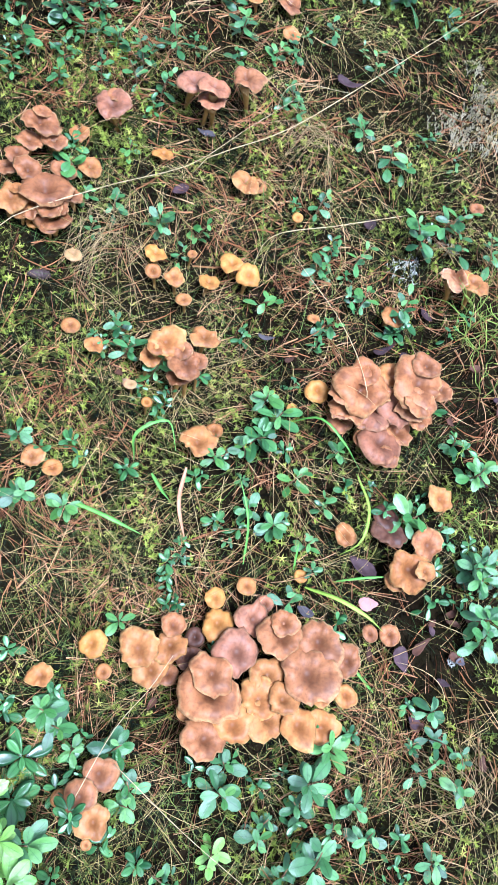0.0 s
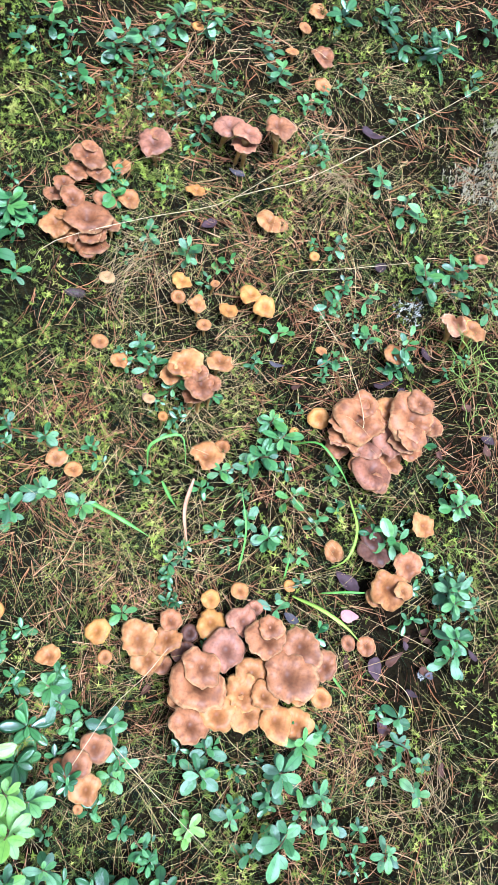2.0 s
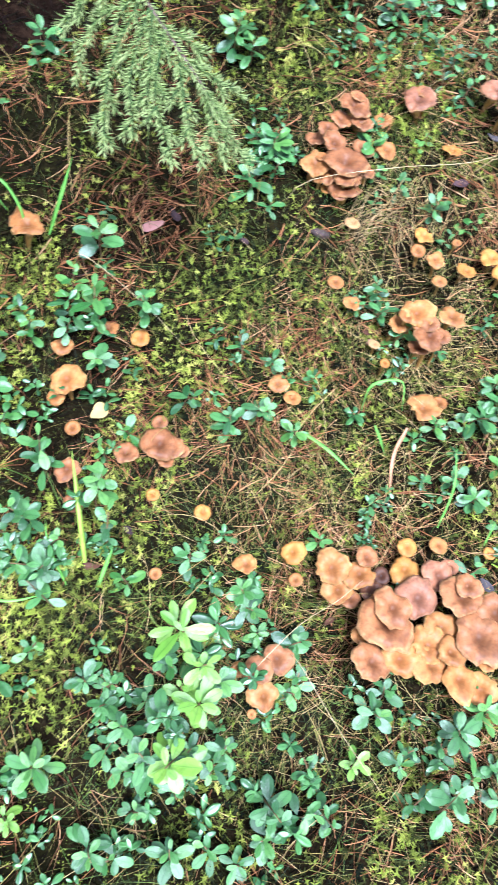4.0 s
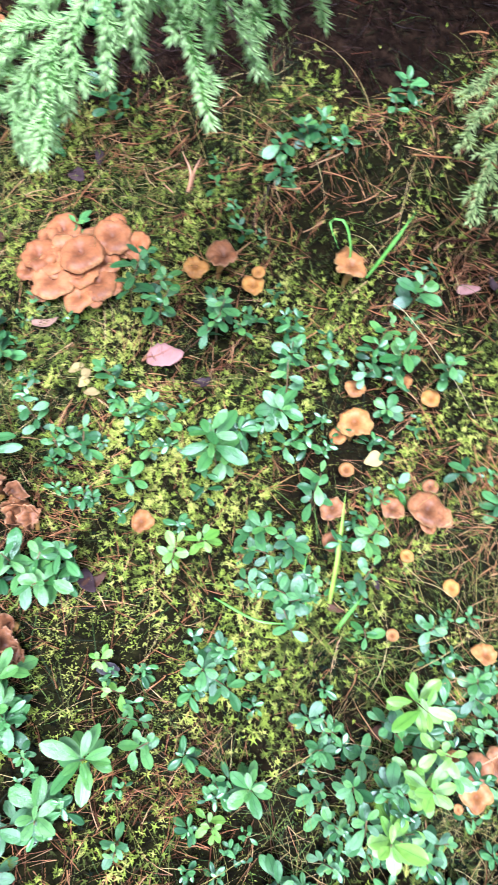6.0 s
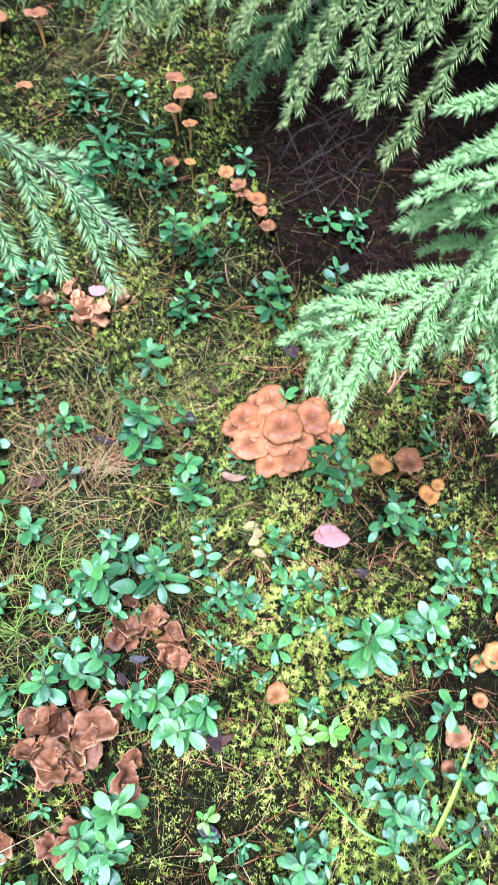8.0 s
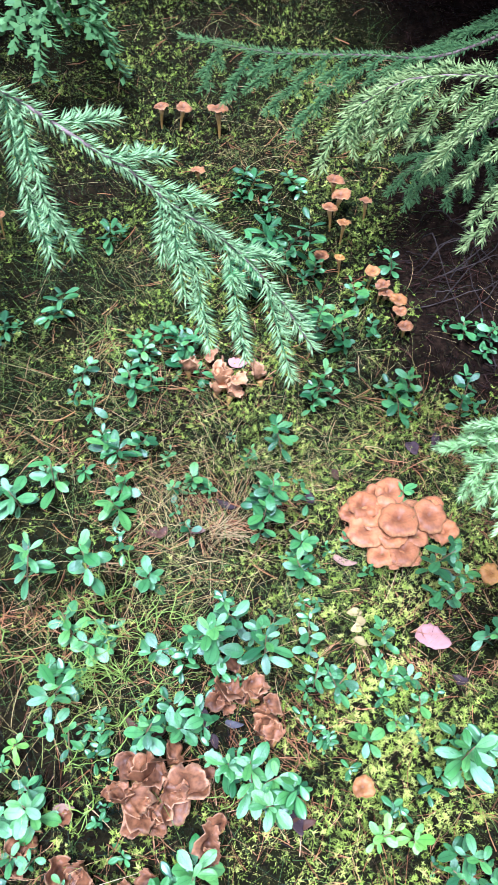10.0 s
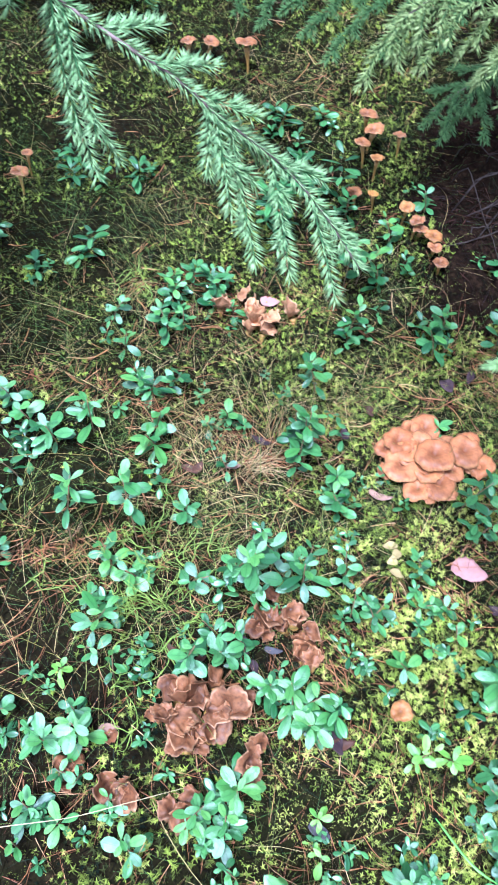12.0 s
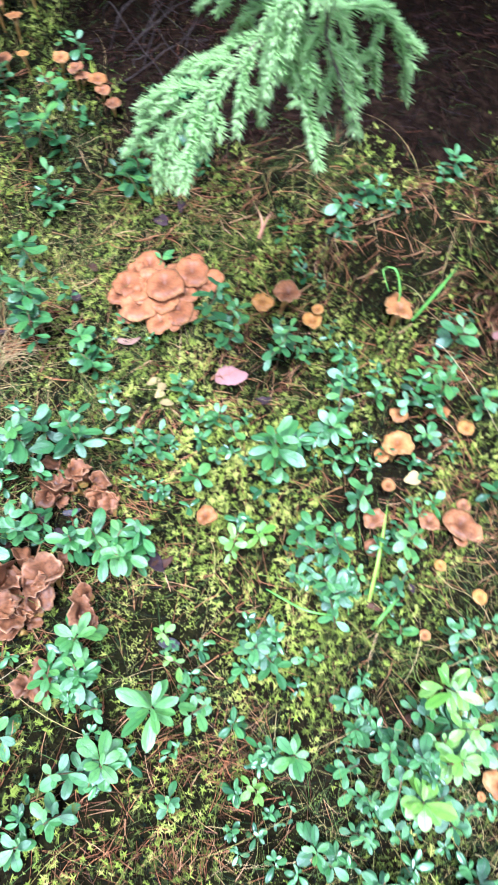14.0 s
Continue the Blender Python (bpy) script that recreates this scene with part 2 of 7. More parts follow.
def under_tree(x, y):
    """1 where spruce needles smother the moss, 0 out in the gap; also places the shade painted into the needle tone."""
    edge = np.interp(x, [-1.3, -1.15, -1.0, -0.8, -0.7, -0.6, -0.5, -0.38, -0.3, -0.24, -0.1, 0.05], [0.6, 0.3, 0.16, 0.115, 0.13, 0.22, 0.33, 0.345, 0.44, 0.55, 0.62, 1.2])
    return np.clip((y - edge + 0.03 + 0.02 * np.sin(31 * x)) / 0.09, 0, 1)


def straw_zone(x, y):
    """1 in the drier, grassy ground of the gap's eastern half."""
    return 0.95 * np.clip((x - 0.02) / 0.22, 0, 1) * np.clip((y + 0.6) / 0.2, 0.2, 1)


def smooth_rand(x, y, seed, f):
    r = random.Random(seed)
    z = 0 * x
    for k in range(5):
        a, p, g = r.uniform(0, 6.28), r.uniform(0, 6.28), f * r.uniform(0.6, 1.7)
        z = z + np.sin(g * (np.cos(a) * x + np.sin(a) * y) + p)
    return np.clip(0.5 + z / 5, 0, 1)


def mesh_from(name, verts, faces, mat, values=None, key="v", smooth=True):
    """A mesh from an array of corners and an array of faces, all with the same number of sides."""
    faces = np.asarray(faces, dtype=np.int32)
    me = bpy.data.meshes.new(name)
    nf, k = faces.shape
    me.vertices.add(len(verts))
    me.vertices.foreach_set("co", np.asarray(verts, dtype=np.float32).ravel())
    me.loops.add(nf * k)
    me.loops.foreach_set("vertex_index", faces.ravel())
    me.polygons.add(nf)
    me.polygons.foreach_set("loop_start", np.arange(0, nf * k, k, dtype=np.int32))
    me.update(calc_edges=True)
    if values is not None:
        a = me.attributes.new(key, "FLOAT", "POINT")
        a.data.foreach_set("value", np.asarray(values, dtype=np.float32))
    if smooth:
        me.shade_smooth()
    me.materials.append(mat)
    me.validate()
    return me


def spread(lo, hi, step, far):
    core = np.arange(lo, hi + step / 2, step)
    out = [0.05 * 1.5 ** k for k in range(40)]
    out = np.cumsum(out)
    out = out[out < far]
    return np.concatenate([(lo - out)[::-1], core, hi + out])


gx, gy = spread(-2.4, 1.2, 0.012, 60), spread(-1.1, 1.6, 0.012, 60)
GX, GY = np.meshgrid(gx, gy)
GZ = floor_z(GX, GY)
ncol = len(gx)
idx = np.arange(len(gx) * len(gy)).reshape(len(gy), ncol)
quads = np.stack([idx[:-1, :-1], idx[:-1, 1:], idx[1:, 1:], idx[1:, :-1]], -1).reshape(-1, 4)
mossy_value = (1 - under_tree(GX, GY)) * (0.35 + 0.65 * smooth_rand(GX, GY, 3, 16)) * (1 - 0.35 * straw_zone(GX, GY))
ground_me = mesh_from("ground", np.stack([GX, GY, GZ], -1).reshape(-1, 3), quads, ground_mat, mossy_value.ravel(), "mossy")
tagged(new("ground", ground_me), "mossy forest floor strewn with brown pine needles", "ground", kind="structure")


# ---- building blocks ----
def thing(name, x, y, z, label, category, group="", kind=""):
    e = new(name)
    e.empty_display_size = 0.02
    e.location = (x, y, z)
    return tagged(e, label, category, group, kind)


def part_mesh(name, me, parent, m=None, label=""):
    ob = new(name, me)
    ob.parent = parent
    if m is not None:
        ob.matrix_local = m
    return tagged(ob, label)


def tube(points, radii, sides=6):
    """Corners and faces of a tapering tube along points."""
    pts = [Vector(p) for p in points]
    vs, fs = [], []
    ref = Vector((0.31, 0.17, 0.93))
    for i, p in enumerate(pts):
        d = (pts[min(i + 1, len(pts) - 1)] - pts[max(i - 1, 0)]).normalized()
        a = d.cross(ref)
        if a.length < 0.1:
            a = d.cross(Vector((1, 0, 0)))
        a.normalize()
        c = d.cross(a)
        for k in range(sides):
            t = 2 * math.pi * k / sides
            vs.append(p + (a * math.cos(t) + c * math.sin(t)) * radii[i])
    for i in range(len(pts) - 1):
        for k in range(sides):
            k2 = (k + 1) % sides
            fs.append((i * sides + k, i * sides + k2, (i + 1) * sides + k2, (i + 1) * sides + k))
    return vs, fs


def tube_mesh(name, points, radii, mat, sides=6):
    vs, fs = tube(points, radii, sides)
    me = bpy.data.meshes.new(name)
    me.from_pydata(vs, [], fs + [tuple(range(sides))[::-1], tuple(range(len(vs) - sides, len(vs)))])
    me.shade_smooth()
    me.materials.append(mat)
    return me


def curve_points(points, count):
    """A smooth line through points (Catmull-Rom, spaced by the root of the distance)."""
    p = [Vector(q) for q in points]
    p = [p[0] * 2 - p[1], *p, p[-1] * 2 - p[-2]]
    knots = [0.0]
    for i in range(len(p) - 1):
        knots.append(knots[-1] + max(1e-4, (p[i + 1] - p[i]).length) ** 0.5)
    lengths = [(p[i + 1] - p[i]).length for i in range(1, len(p) - 2)]
    total, out = sum(lengths), []
    for i in range(count):
        s, k = i / (count - 1) * total, 1
        while k < len(lengths) and s > lengths[k - 1]:
            s -= lengths[k - 1]
            k += 1
        u = knots[k] + (knots[k + 1] - knots[k]) * min(1, s / max(1e-6, lengths[k - 1]))
        t0, t1, t2, t3 = knots[k - 1:k + 3]
        a, b_, c, d = p[k - 1:k + 3]
        a1 = a.lerp(b_, (u - t0) / (t1 - t0))
        a2 = b_.lerp(c, (u - t1) / (t2 - t1))
        a3 = c.lerp(d, (u - t2) / (t3 - t2))
        out.append(a1.lerp(a2, (u - t0) / (t2 - t0)).lerp(a2.lerp(a3, (u - t1) / (t3 - t1)), (u - t1) / (t2 - t1)))
    return out


# ---- mushrooms ----
def cap_mesh(r, seed, wilt, frill=1.0):
    """A wavy funnel-shaped cap with a thin inrolled rim and a body below that runs down to the stem."""
    rr = random.Random(seed)
    segs, rings = 36, 7
    torn = wilt > 2
    lobes = [(k, frill * rr.uniform(0.03, 0.1) * min(wilt, 1.6) * (1 if r > 0.013 or torn else 0.45) / k ** (0.25 if torn and k > 6 else 0.6), rr.uniform(0, 6.28)) for k in ((1, 2, 3, 5, 8, 13, 19) if torn else (1, 2, 3, 4, 7, 9, 11, 13))]
    waves = [(k, rr.uniform(0.02, 0.085) * wilt / k ** 0.35, rr.uniform(0, 6.28)) for k in ((1, 2, 3, 4, 5, 6, 11) if torn else (2, 3, 4, 5, 7, 9, 12))]
    twist = [(rr.uniform(-0.5, 0.5), rr.uniform(0, 6.28)) for _ in range(2)]
    dip, dome = rr.uniform(0.16, 0.34), rr.uniform(0.08, 0.2)
    pit = rr.uniform(0.2, 0.32)
    vs, rho = [], []

    def point(s, th, under):
        th += s * (twist[0][0] * math.sin(th + twist[0][1]) + 0.5 * twist[1][0] * math.sin(2 * th + twist[1][1]))
        rad = 1 + s * sum(a * math.cos(k * th + p) for k, a, p in lobes)
        z = dome * math.sin(min(s / 0.62, 1) * math.pi / 2) - dip * math.exp(-(s / (0.42 if torn else pit)) ** 2)
        z -= 0.2 * max(0, (s - 0.65) / 0.35) ** 2 * (1 if wilt < 1.3 else 0.2 if torn else 0.7)
        z += s ** (2.6 if torn else 2.2) * sum(a * math.sin(k * th + p) for k, a, p in waves)
        if torn:
            rad *= 0.72 + 0.5 * math.cos(th - seed)
            z += 0.05 * s * math.sin(5 * s + 2 * th + seed)
            z += s * s * (0.05 + 0.5 * max(0, math.sin(th + seed)) ** 2) - 0.05
            px, py = s * math.cos(th), s * math.sin(th)
            z += 0.17 * math.sin(4.1 * px + 2.3 * py + seed) * math.sin(3.7 * py - 1.9 * px + 2 * seed) + 0.09 * math.sin(9 * px + 5 * seed) * math.sin(8 * py + seed)
        if under:
            z -= 0.035 + 0.55 * (1 - s) ** 1.4 * 0.9
            z += 0.012 * math.sin(th * 20) * s
        return Vector((r * s * rad * math.cos(th), r * s * rad * math.sin(th), r * z))

    vs.append(point(0, 0, False))
    rho.append(0)
    for j in range(1, rings + 1):
        s = (j / rings) ** 0.85
        for k in range(segs):
            vs.append(point(s, 2 * math.pi * k / segs, False))
            rho.append(s)
    for j in range(rings, 1, -2):
        s = (j / rings) ** 0.85 * 0.985
        for k in range(segs):
            vs.append(point(s, 2 * math.pi * k / segs, True))
            rho.append(0.75)
    vs.append(point(0.05, 0, True))
    rho.append(0.6)
    fs = [(0, 1 + k, 1 + (k + 1) % segs) for k in range(segs)]
    loops = rings + len(range(rings, 1, -2))
    for j in range(loops - 1):
        a = 1 + j * segs
        for k in range(segs):
            k2 = (k + 1) % segs
            fs.append((a + k, a + segs + k, a + segs + k2, a + k2))
    a = 1 + (loops - 1) * segs
    fs += [(a + k, len(vs) - 1, a + (k + 1) % segs) for k in range(segs)]
    me = bpy.data.meshes.new("cap")
    me.from_pydata(vs, [], fs)
    me.attributes.new("rho", "FLOAT", "POINT").data.foreach_set("value", rho)
    me.shade_smooth()
    return me


MUSHROOMS = []


def mushroom(x, y, r, h, tone):
    seed = len(MUSHROOMS) + 11
    rr = random.Random(seed * 7)
    base = float(floor_z(np.float64(x), np.float64(y)))
    top = float(height(np.float64(x), np.float64(y))) + h - base
    top = max(top, (0.95 if tone in "wv" else 0.66) * r + 0.004)
    size = "tiny" if r < 0.009 else "small" if r < 0.014 else "broad" if r > 0.022 else "medium"
    crowd = sum(1 for q in MUSHROOMS if math.hypot(q[0] - x, q[1] - y) < q[2] + r)
    where = "in a crowded clump" if crowd else "in the moss"
    shape = "with ragged curled rim" if tone in "wv" else "with wavy rim" if r > 0.014 else "with funnel cap"
    r *= 0.98 if tone in "wv" else 1.1
    e = thing("mushroom", x, y, base, f"{size} {TONES[tone]} chanterelle {shape} {where}", "mushroom", "funnel chanterelles")
    me = cap_mesh(r, seed, 2.3 if tone in "wv" else rr.uniform(0.8, 1.1) if tone == "t" else rr.uniform(1.0, 1.75) if r > 0.012 else rr.uniform(0.4, 1.0), 1.5 if tone == "t" else 1.15 if r > 0.017 else 1.0)
    me.materials.append(CAPS[tone])
    tilt = rr.uniform(0.03, 0.28 if tone != "t" else 0.15) if tone not in "wv" else rr.uniform(0.2, 0.95)
    turn = rr.uniform(0, 6.28)
    dx, dy = rr.uniform(-0.3, 0.3) * r, rr.uniform(-0.3, 0.3) * r
    part_mesh("cap", me, e, Matrix.Translation((0, 0, top)) @ Matrix.Rotation(tilt, 4, Vector((math.cos(turn), math.sin(turn), 0))))
    sr = max(0.0016, 0.17 * r)
    neck = max(top - (0.82 if tone in "wv" else 0.56) * r, 0.003)
    line = curve_points([(dx * 1.6, dy * 1.6, -0.012), (dx, dy, max(0.001, neck * 0.5)), (0, 0, neck)], 6)
    part_mesh("stem", tube_mesh("stem", line, [sr * 0.8, sr * 0.75, sr * 0.8, sr, sr * 1.3, sr * 2.0], stem_mat, 8), e, None, "hollow golden yellow stem")
    MUSHROOMS.append((x, y, r))


# ---- lingonberry plants ----
def leaf_mesh(name, mat, curl, fold):
    """An obovate blunt leathery leaf of length 1 along +x, with a midrib groove, rolled edges and a thin body."""
    outline = [(0.0, 0.02), (0.12, 0.095), (0.32, 0.21), (0.54, 0.27), (0.76, 0.262), (0.92, 0.175), (1.0, 0.06)]
    vs, rib, fs = [], [], []
    m = len(outline)
    for x, w in outline:
        for s in (-1, -0.5, 0, 0.5, 1):
            z = -curl * x * x + (fold + 0.26) * abs(s) * w - 0.35 * w * max(0, abs(s) - 0.4) ** 1.6 + 0.012 * math.sin(9 * x + 2 * s)
            vs.append((x + 0.03 * (1 - abs(s)) * (x > 0.95), s * w, z))
            rib.append(abs(s))
    for x, w in outline:
        vs.append((x, 0, -curl * x * x - 0.022))
        rib.append(0.4)
    for i in range(m - 1):
        a, u = i * 5, m * 5 + i
        for k in range(4):
            fs.append((a + k, a + 5 + k, a + 6 + k, a + k + 1))
        fs += [(a, u, u + 1, a + 5), (u, a + 4, a + 9, u + 1)]
    me = bpy.data.meshes.new(name)
    me.from_pydata(vs, [], fs)
    me.attributes.new("rib", "FLOAT", "POINT").data.foreach_set("value", rib)
    me.shade_smooth()
    me.set_sharp_from_angle(angle=radians(70))
    me.materials.append(mat)
    return me


LEAF_MESHES = {k: [leaf_mesh("leaf", LEAVES[k], c, f) for c, f in ((0.08, 0.1), (0.18, -0.1), (0.28, 0.02), (0.03, 0.16), (0.14, -0.04), (0.1, 0.08))] for k in LEAVES}
PLANTS = []
THICKET = []


def lingonberry(x, y, leaf, h, tone):
    rr = random.Random(len(PLANTS) * 13 + 5)
    PLANTS.append((x, y))
    single = len(PLANTS) <= 300
    base = float(floor_z(np.float64(x), np.float64(y)))
    top = max(0.02, float(height(np.float64(x), np.float64(y))) + h - base)
    ox, oy = rr.uniform(-0.4, 0.4) * min(top, 0.07), rr.uniform(-0.4, 0.4) * min(top, 0.07)
    size = "tall" if h > 0.055 else "low"
    line = curve_points([(0, 0, -0.01), (-ox * 0.3, -oy * 0.3, top * 0.5), (-ox, -oy, top)], 6)
    if single:
        e = thing("lingonberry_plant", x + ox, y + oy, base, f"{size} lingonberry sprig with {LEAF_WORDS[tone]} oval leaves", "plant", "lingonberry plants")
        part_mesh("stem", tube_mesh("stem", line, [0.0011, 0.001, 0.001, 0.0009, 0.0008, 0.0006], twig_mat, 5), e)
    leaf *= 1.04
    count = rr.choice((6, 7, 8, 9, 10)) + (3 if leaf > 0.019 else 0) + int(top / 0.05)
    young = rr.choice((0, 2, 3, 4, 5))
    turn = rr.uniform(0, 6.28)
    for k in range(count):
        s = 1 - min(0.72, 0.06 / top) * (k / count)
        p = line[min(5, int(s * 5))].lerp(line[min(5, int(s * 5) + 1)], s * 5 % 1)
        turn += 2.4 + rr.uniform(-0.35, 0.35)
        up = rr.uniform(0.15, 0.8) - 0.6 * k / count
        size = leaf * (rr.uniform(0.7, 1.3) if k > 2 else rr.uniform(0.45, 0.85))
        wide = rr.uniform(0.82, 1.12) if leaf < 0.026 else rr.uniform(0.66, 0.88)
        m = Matrix.Translation(p) @ Matrix.Rotation(turn, 4, "Z") @ Matrix.Rotation(-up, 4, "Y") @ Matrix.Rotation(rr.uniform(-0.5, 0.5), 4, "X") @ Matrix.Diagonal((size, size * wide, size, 1)) @ Matrix.Translation((0.1, 0, 0))
        me = rr.choice(LEAF_MESHES["l" if tone == "g" and k < young else tone])
        if single:
            part_mesh("leaf", me, e, m)
        else:
            THICKET.append((me, Matrix.Translation((x + ox, y + oy, base)) @ m))


def thicket():
    """The many small sprigs between the others, in one mesh."""
    vs, fs, rib, o = [], [], [], 0
    for me, m in THICKET:
        a = np.array([v.co for v in me.vertices])
        m = np.array(m)
        vs.append(a @ m[:3, :3].T + m[:3, 3])
        fs.append(np.array([p.vertices for p in me.polygons]) + o)
        rib.append([d.value for d in me.attributes["rib"].data])
        o += len(a)
    me = mesh_from("lingonberry_thicket", np.concatenate(vs), np.concatenate(fs), LEAVES["g"], np.concatenate(rib), "rib")
    tagged(new("lingonberry_thicket", me), "small green lingonberry sprigs scattered through the moss", "plant", kind="stuff")


# ---- grass blades, stalks, fallen leaves ----
def blade(points, width, tone):
    """A broad grass blade: a ribbon with a keel, tapering to its tip."""
    line = curve_points(points, 14)
    vs, fs = [], []
    for i, p in enumerate(line):
        d = (line[min(i + 1, 13)] - line[max(i - 1, 0)]).normalized()
        a = d.cross(Vector((0.2, 0.1, 1))).normalized()
        c = a.cross(d)
        w = width * 0.5 * min(1, 0.5 + i / 4) * max(0.05, min(1, (13 - i) / 5))
        vs += [p - a * w, p - c * w * 0.35, p + a * w, p - c * (w * 0.35 + 0.0004)]
    for i in range(13):
        a = i * 4
        for k in range(4):
            fs.append((a + k, a + 4 + k, a + 4 + (k + 1) % 4, a + (k + 1) % 4))
    me = bpy.data.meshes.new("grass_blade")
    o = line[0]
    me.from_pydata([v - o for v in vs], [], fs)
    me.shade_smooth()
    me.materials.append(BLADES[tone])
    ob = new("grass_blade", me)
    ob.location = o
    words = {"green": "broad bright green arching grass blade", "lime": "broad yellow-green bent grass blade", "dry": "dried reddish curved grass blade"}
    tagged(ob, words[tone], "grass", "broad grass blades")


def rooted(points):
    """The line, with its first end let down into the moss."""
    p = [Vector(q) for q in points]
    foot = p[0] + (p[0] - p[1]) * 0.15
    foot.z = float(floor_z(np.float64(foot.x), np.float64(foot.y))) - 0.004
    return [foot, *p]


def stalk(points):
    line = curve_points(rooted(points), 16)
    o = line[0]
    ob = new("dry_grass_stalk", tube_mesh("dry_grass_stalk", [p - o for p in line], [0.00055 - 0.0003 * i / 15 for i in range(16)], straw_mat, 5))
    ob.location = o
    tagged(ob, "long thin pale straw stalk lying across the moss", "grass", "dry stalks")


def dead_twig(points):
    line = curve_points(rooted(points), 9)
    o = line[0]
    rr = random.Random(int(o.x * 1e4))
    ob = new("dead_twig", tube_mesh("dead_twig", [p - o + Vector([rr.uniform(-0.005, 0.005) for _ in range(3)]) for p in line], [0.0014 - 0.0009 * i / 8 for i in range(9)], dead_mat, 5))
    ob.location = o
    tagged(ob, "thin grey dead twig under the spruce", "twig", "dead twigs")


def dead_leaf(x, y, r, tone, turn=None):
    rr = random.Random(int((x + 3) * 7919 + y * 977))
    curl = rr.uniform(0.1, 0.4) if tone == "pink" else rr.uniform(0.4, 1.3)
    long = rr.uniform(1.0, 1.3) if tone in ("pink", "cream") else rr.uniform(1.1, 1.9)
    vs, fs = [], []
    segs, rings = 24, 4
    for side in (0, 1):
        vs.append(Vector((0, 0, -side * 0.0005)))
        for j in range(1, rings + 1):
            for k in range(segs):
                th = 2 * math.pi * k / segs
                s = j / rings
                rad = r * s * (1 + (0.05 * math.sin(11 * th) * s ** 3 if tone == "pink" else 0.03 * math.sin(9 * th) * s) + 0.07 * math.sin(2 * th + 1.3 * curl * 9) + 0.06 * math.sin(3 * th + curl * 17) + 0.42 * s * max(0, math.cos(th)) ** 12 - 0.1 * max(0, -math.cos(th)) ** 12)
                px, py = rad * math.cos(th) * long, rad * math.sin(th) / long ** 0.5
                z = curl * (py * py * 0.8 + px * px * 0.25) / r + 0.03 * r * math.sin(3 * th + 1) * s * s
                vs.append(Vector((px, py, z - side * 0.0005)))
        o = side * (1 + rings * segs)
        for k in range(segs):
            k2 = (k + 1) % segs
            tri = (o, o + 1 + k, o + 1 + k2)
            fs.append(tri if side == 0 else tri[::-1])
            for j in range(rings - 1):
                a = o + 1 + j * segs
                q = (a + k, a + segs + k, a + segs + k2, a + k2)
                fs.append(q if side == 0 else q[::-1])
    a, c = 1 + (rings - 1) * segs, 2 + rings * segs + (rings - 1) * segs
    fs += [(a + k, c + k, c + (k + 1) % segs, a + (k + 1) % segs) for k in range(segs)]
    me = bpy.data.meshes.new("leaf")
    me.from_pydata(vs, [], fs)
    me.shade_smooth()
    me.materials.append(DEAD[tone])
    ob = new("fallen_leaf", me)
    ob.matrix_world = Matrix.Translation((x, y, float(floor_z(np.float64(x), np.float64(y))) + 0.012)) @ Euler((rr.uniform(-0.25, 0.25), rr.uniform(-0.25, 0.25), rr.uniform(0, 6.28) if turn is None else turn)).to_matrix().to_4x4()
    tagged(ob, DEAD_WORDS[tone], "leaf", "fallen leaves")


def lichen(x, y, r, mat=None):
    """A cushion of pale branching reindeer lichen."""
    rr = random.Random(int((x + 3) * 1000 + y * 100))
    vs, fs = [], []

    def grow(p, d, size, level):
        q = p + d * size
        tv, tf = tube([p, q], [size * 0.13, size * 0.09], 3)
        fs.extend([tuple(i + len(vs) for i in f) for f in tf])
        vs.extend(tv)
        if level:
            for _ in range(3):
                grow(q, (d + Vector((rr.uniform(-0.8, 0.8), rr.uniform(-0.8, 0.8), rr.uniform(-0.2, 0.5)))).normalized(), size * 0.72, level - 1)

    for _ in range(int(26 * (r / 0.02) ** 1.3) + 6):
        a, s = rr.uniform(0, 6.28), math.sqrt(rr.random()) * r
        grow(Vector((s * math.cos(a), s * math.sin(a), -0.003)), Vector((rr.uniform(-0.4, 0.4), rr.uniform(-0.4, 0.4), 1)).normalized(), rr.uniform(0.004, 0.007), 2)
    me = bpy.data.meshes.new("lichen")
    me.from_pydata(vs, [], fs)
    me.materials.append(mat or old_lichen_mat)
    ob = new("reindeer_lichen", me)
    ob.location = (x, y, float(floor_z(np.float64(x), np.float64(y))))
    tagged(ob, "pale branching reindeer lichen cushion on the moss", "lichen")


def shrublet(x, y, h):
    """Leafless green zigzag stems of a small bilberry bush."""
    rr = random.Random(int((x + 3) * 3000 + y * 170))
    z = float(floor_z(np.float64(x), np.float64(y)))
    e = thing("bilberry_bush", x, y, z, "bare thin green branching bilberry stems", "plant", "bilberry bushes")

    def grow(p, d, size, level):
        line = [p]
        for k in range(4):
            d = (d + Vector((rr.uniform(-0.75, 0.75), rr.uniform(-0.75, 0.75), rr.uniform(-0.35, 0.4)))).normalized()
            line.append(line[-1] + d * size / 4)
        part_mesh("stem", tube_mesh("stem", line, [0.00042 + 0.00022 * level - 0.00004 * k for k in range(5)], green_stem, 4), e)
        if level:
            for k in (2, 4):
                grow(line[k], (d + Vector((rr.uniform(-1, 1), rr.uniform(-1, 1), rr.uniform(-0.2, 0.4)))).normalized(), size * 0.7, level - 1)

    for _ in range(2):
        grow(Vector((rr.uniform(-0.01, 0.01), rr.uniform(-0.01, 0.01), -0.008)), Vector((rr.uniform(-0.6, 0.6), rr.uniform(-0.6, 0.6), 1)).normalized(), h * 0.8, 2)


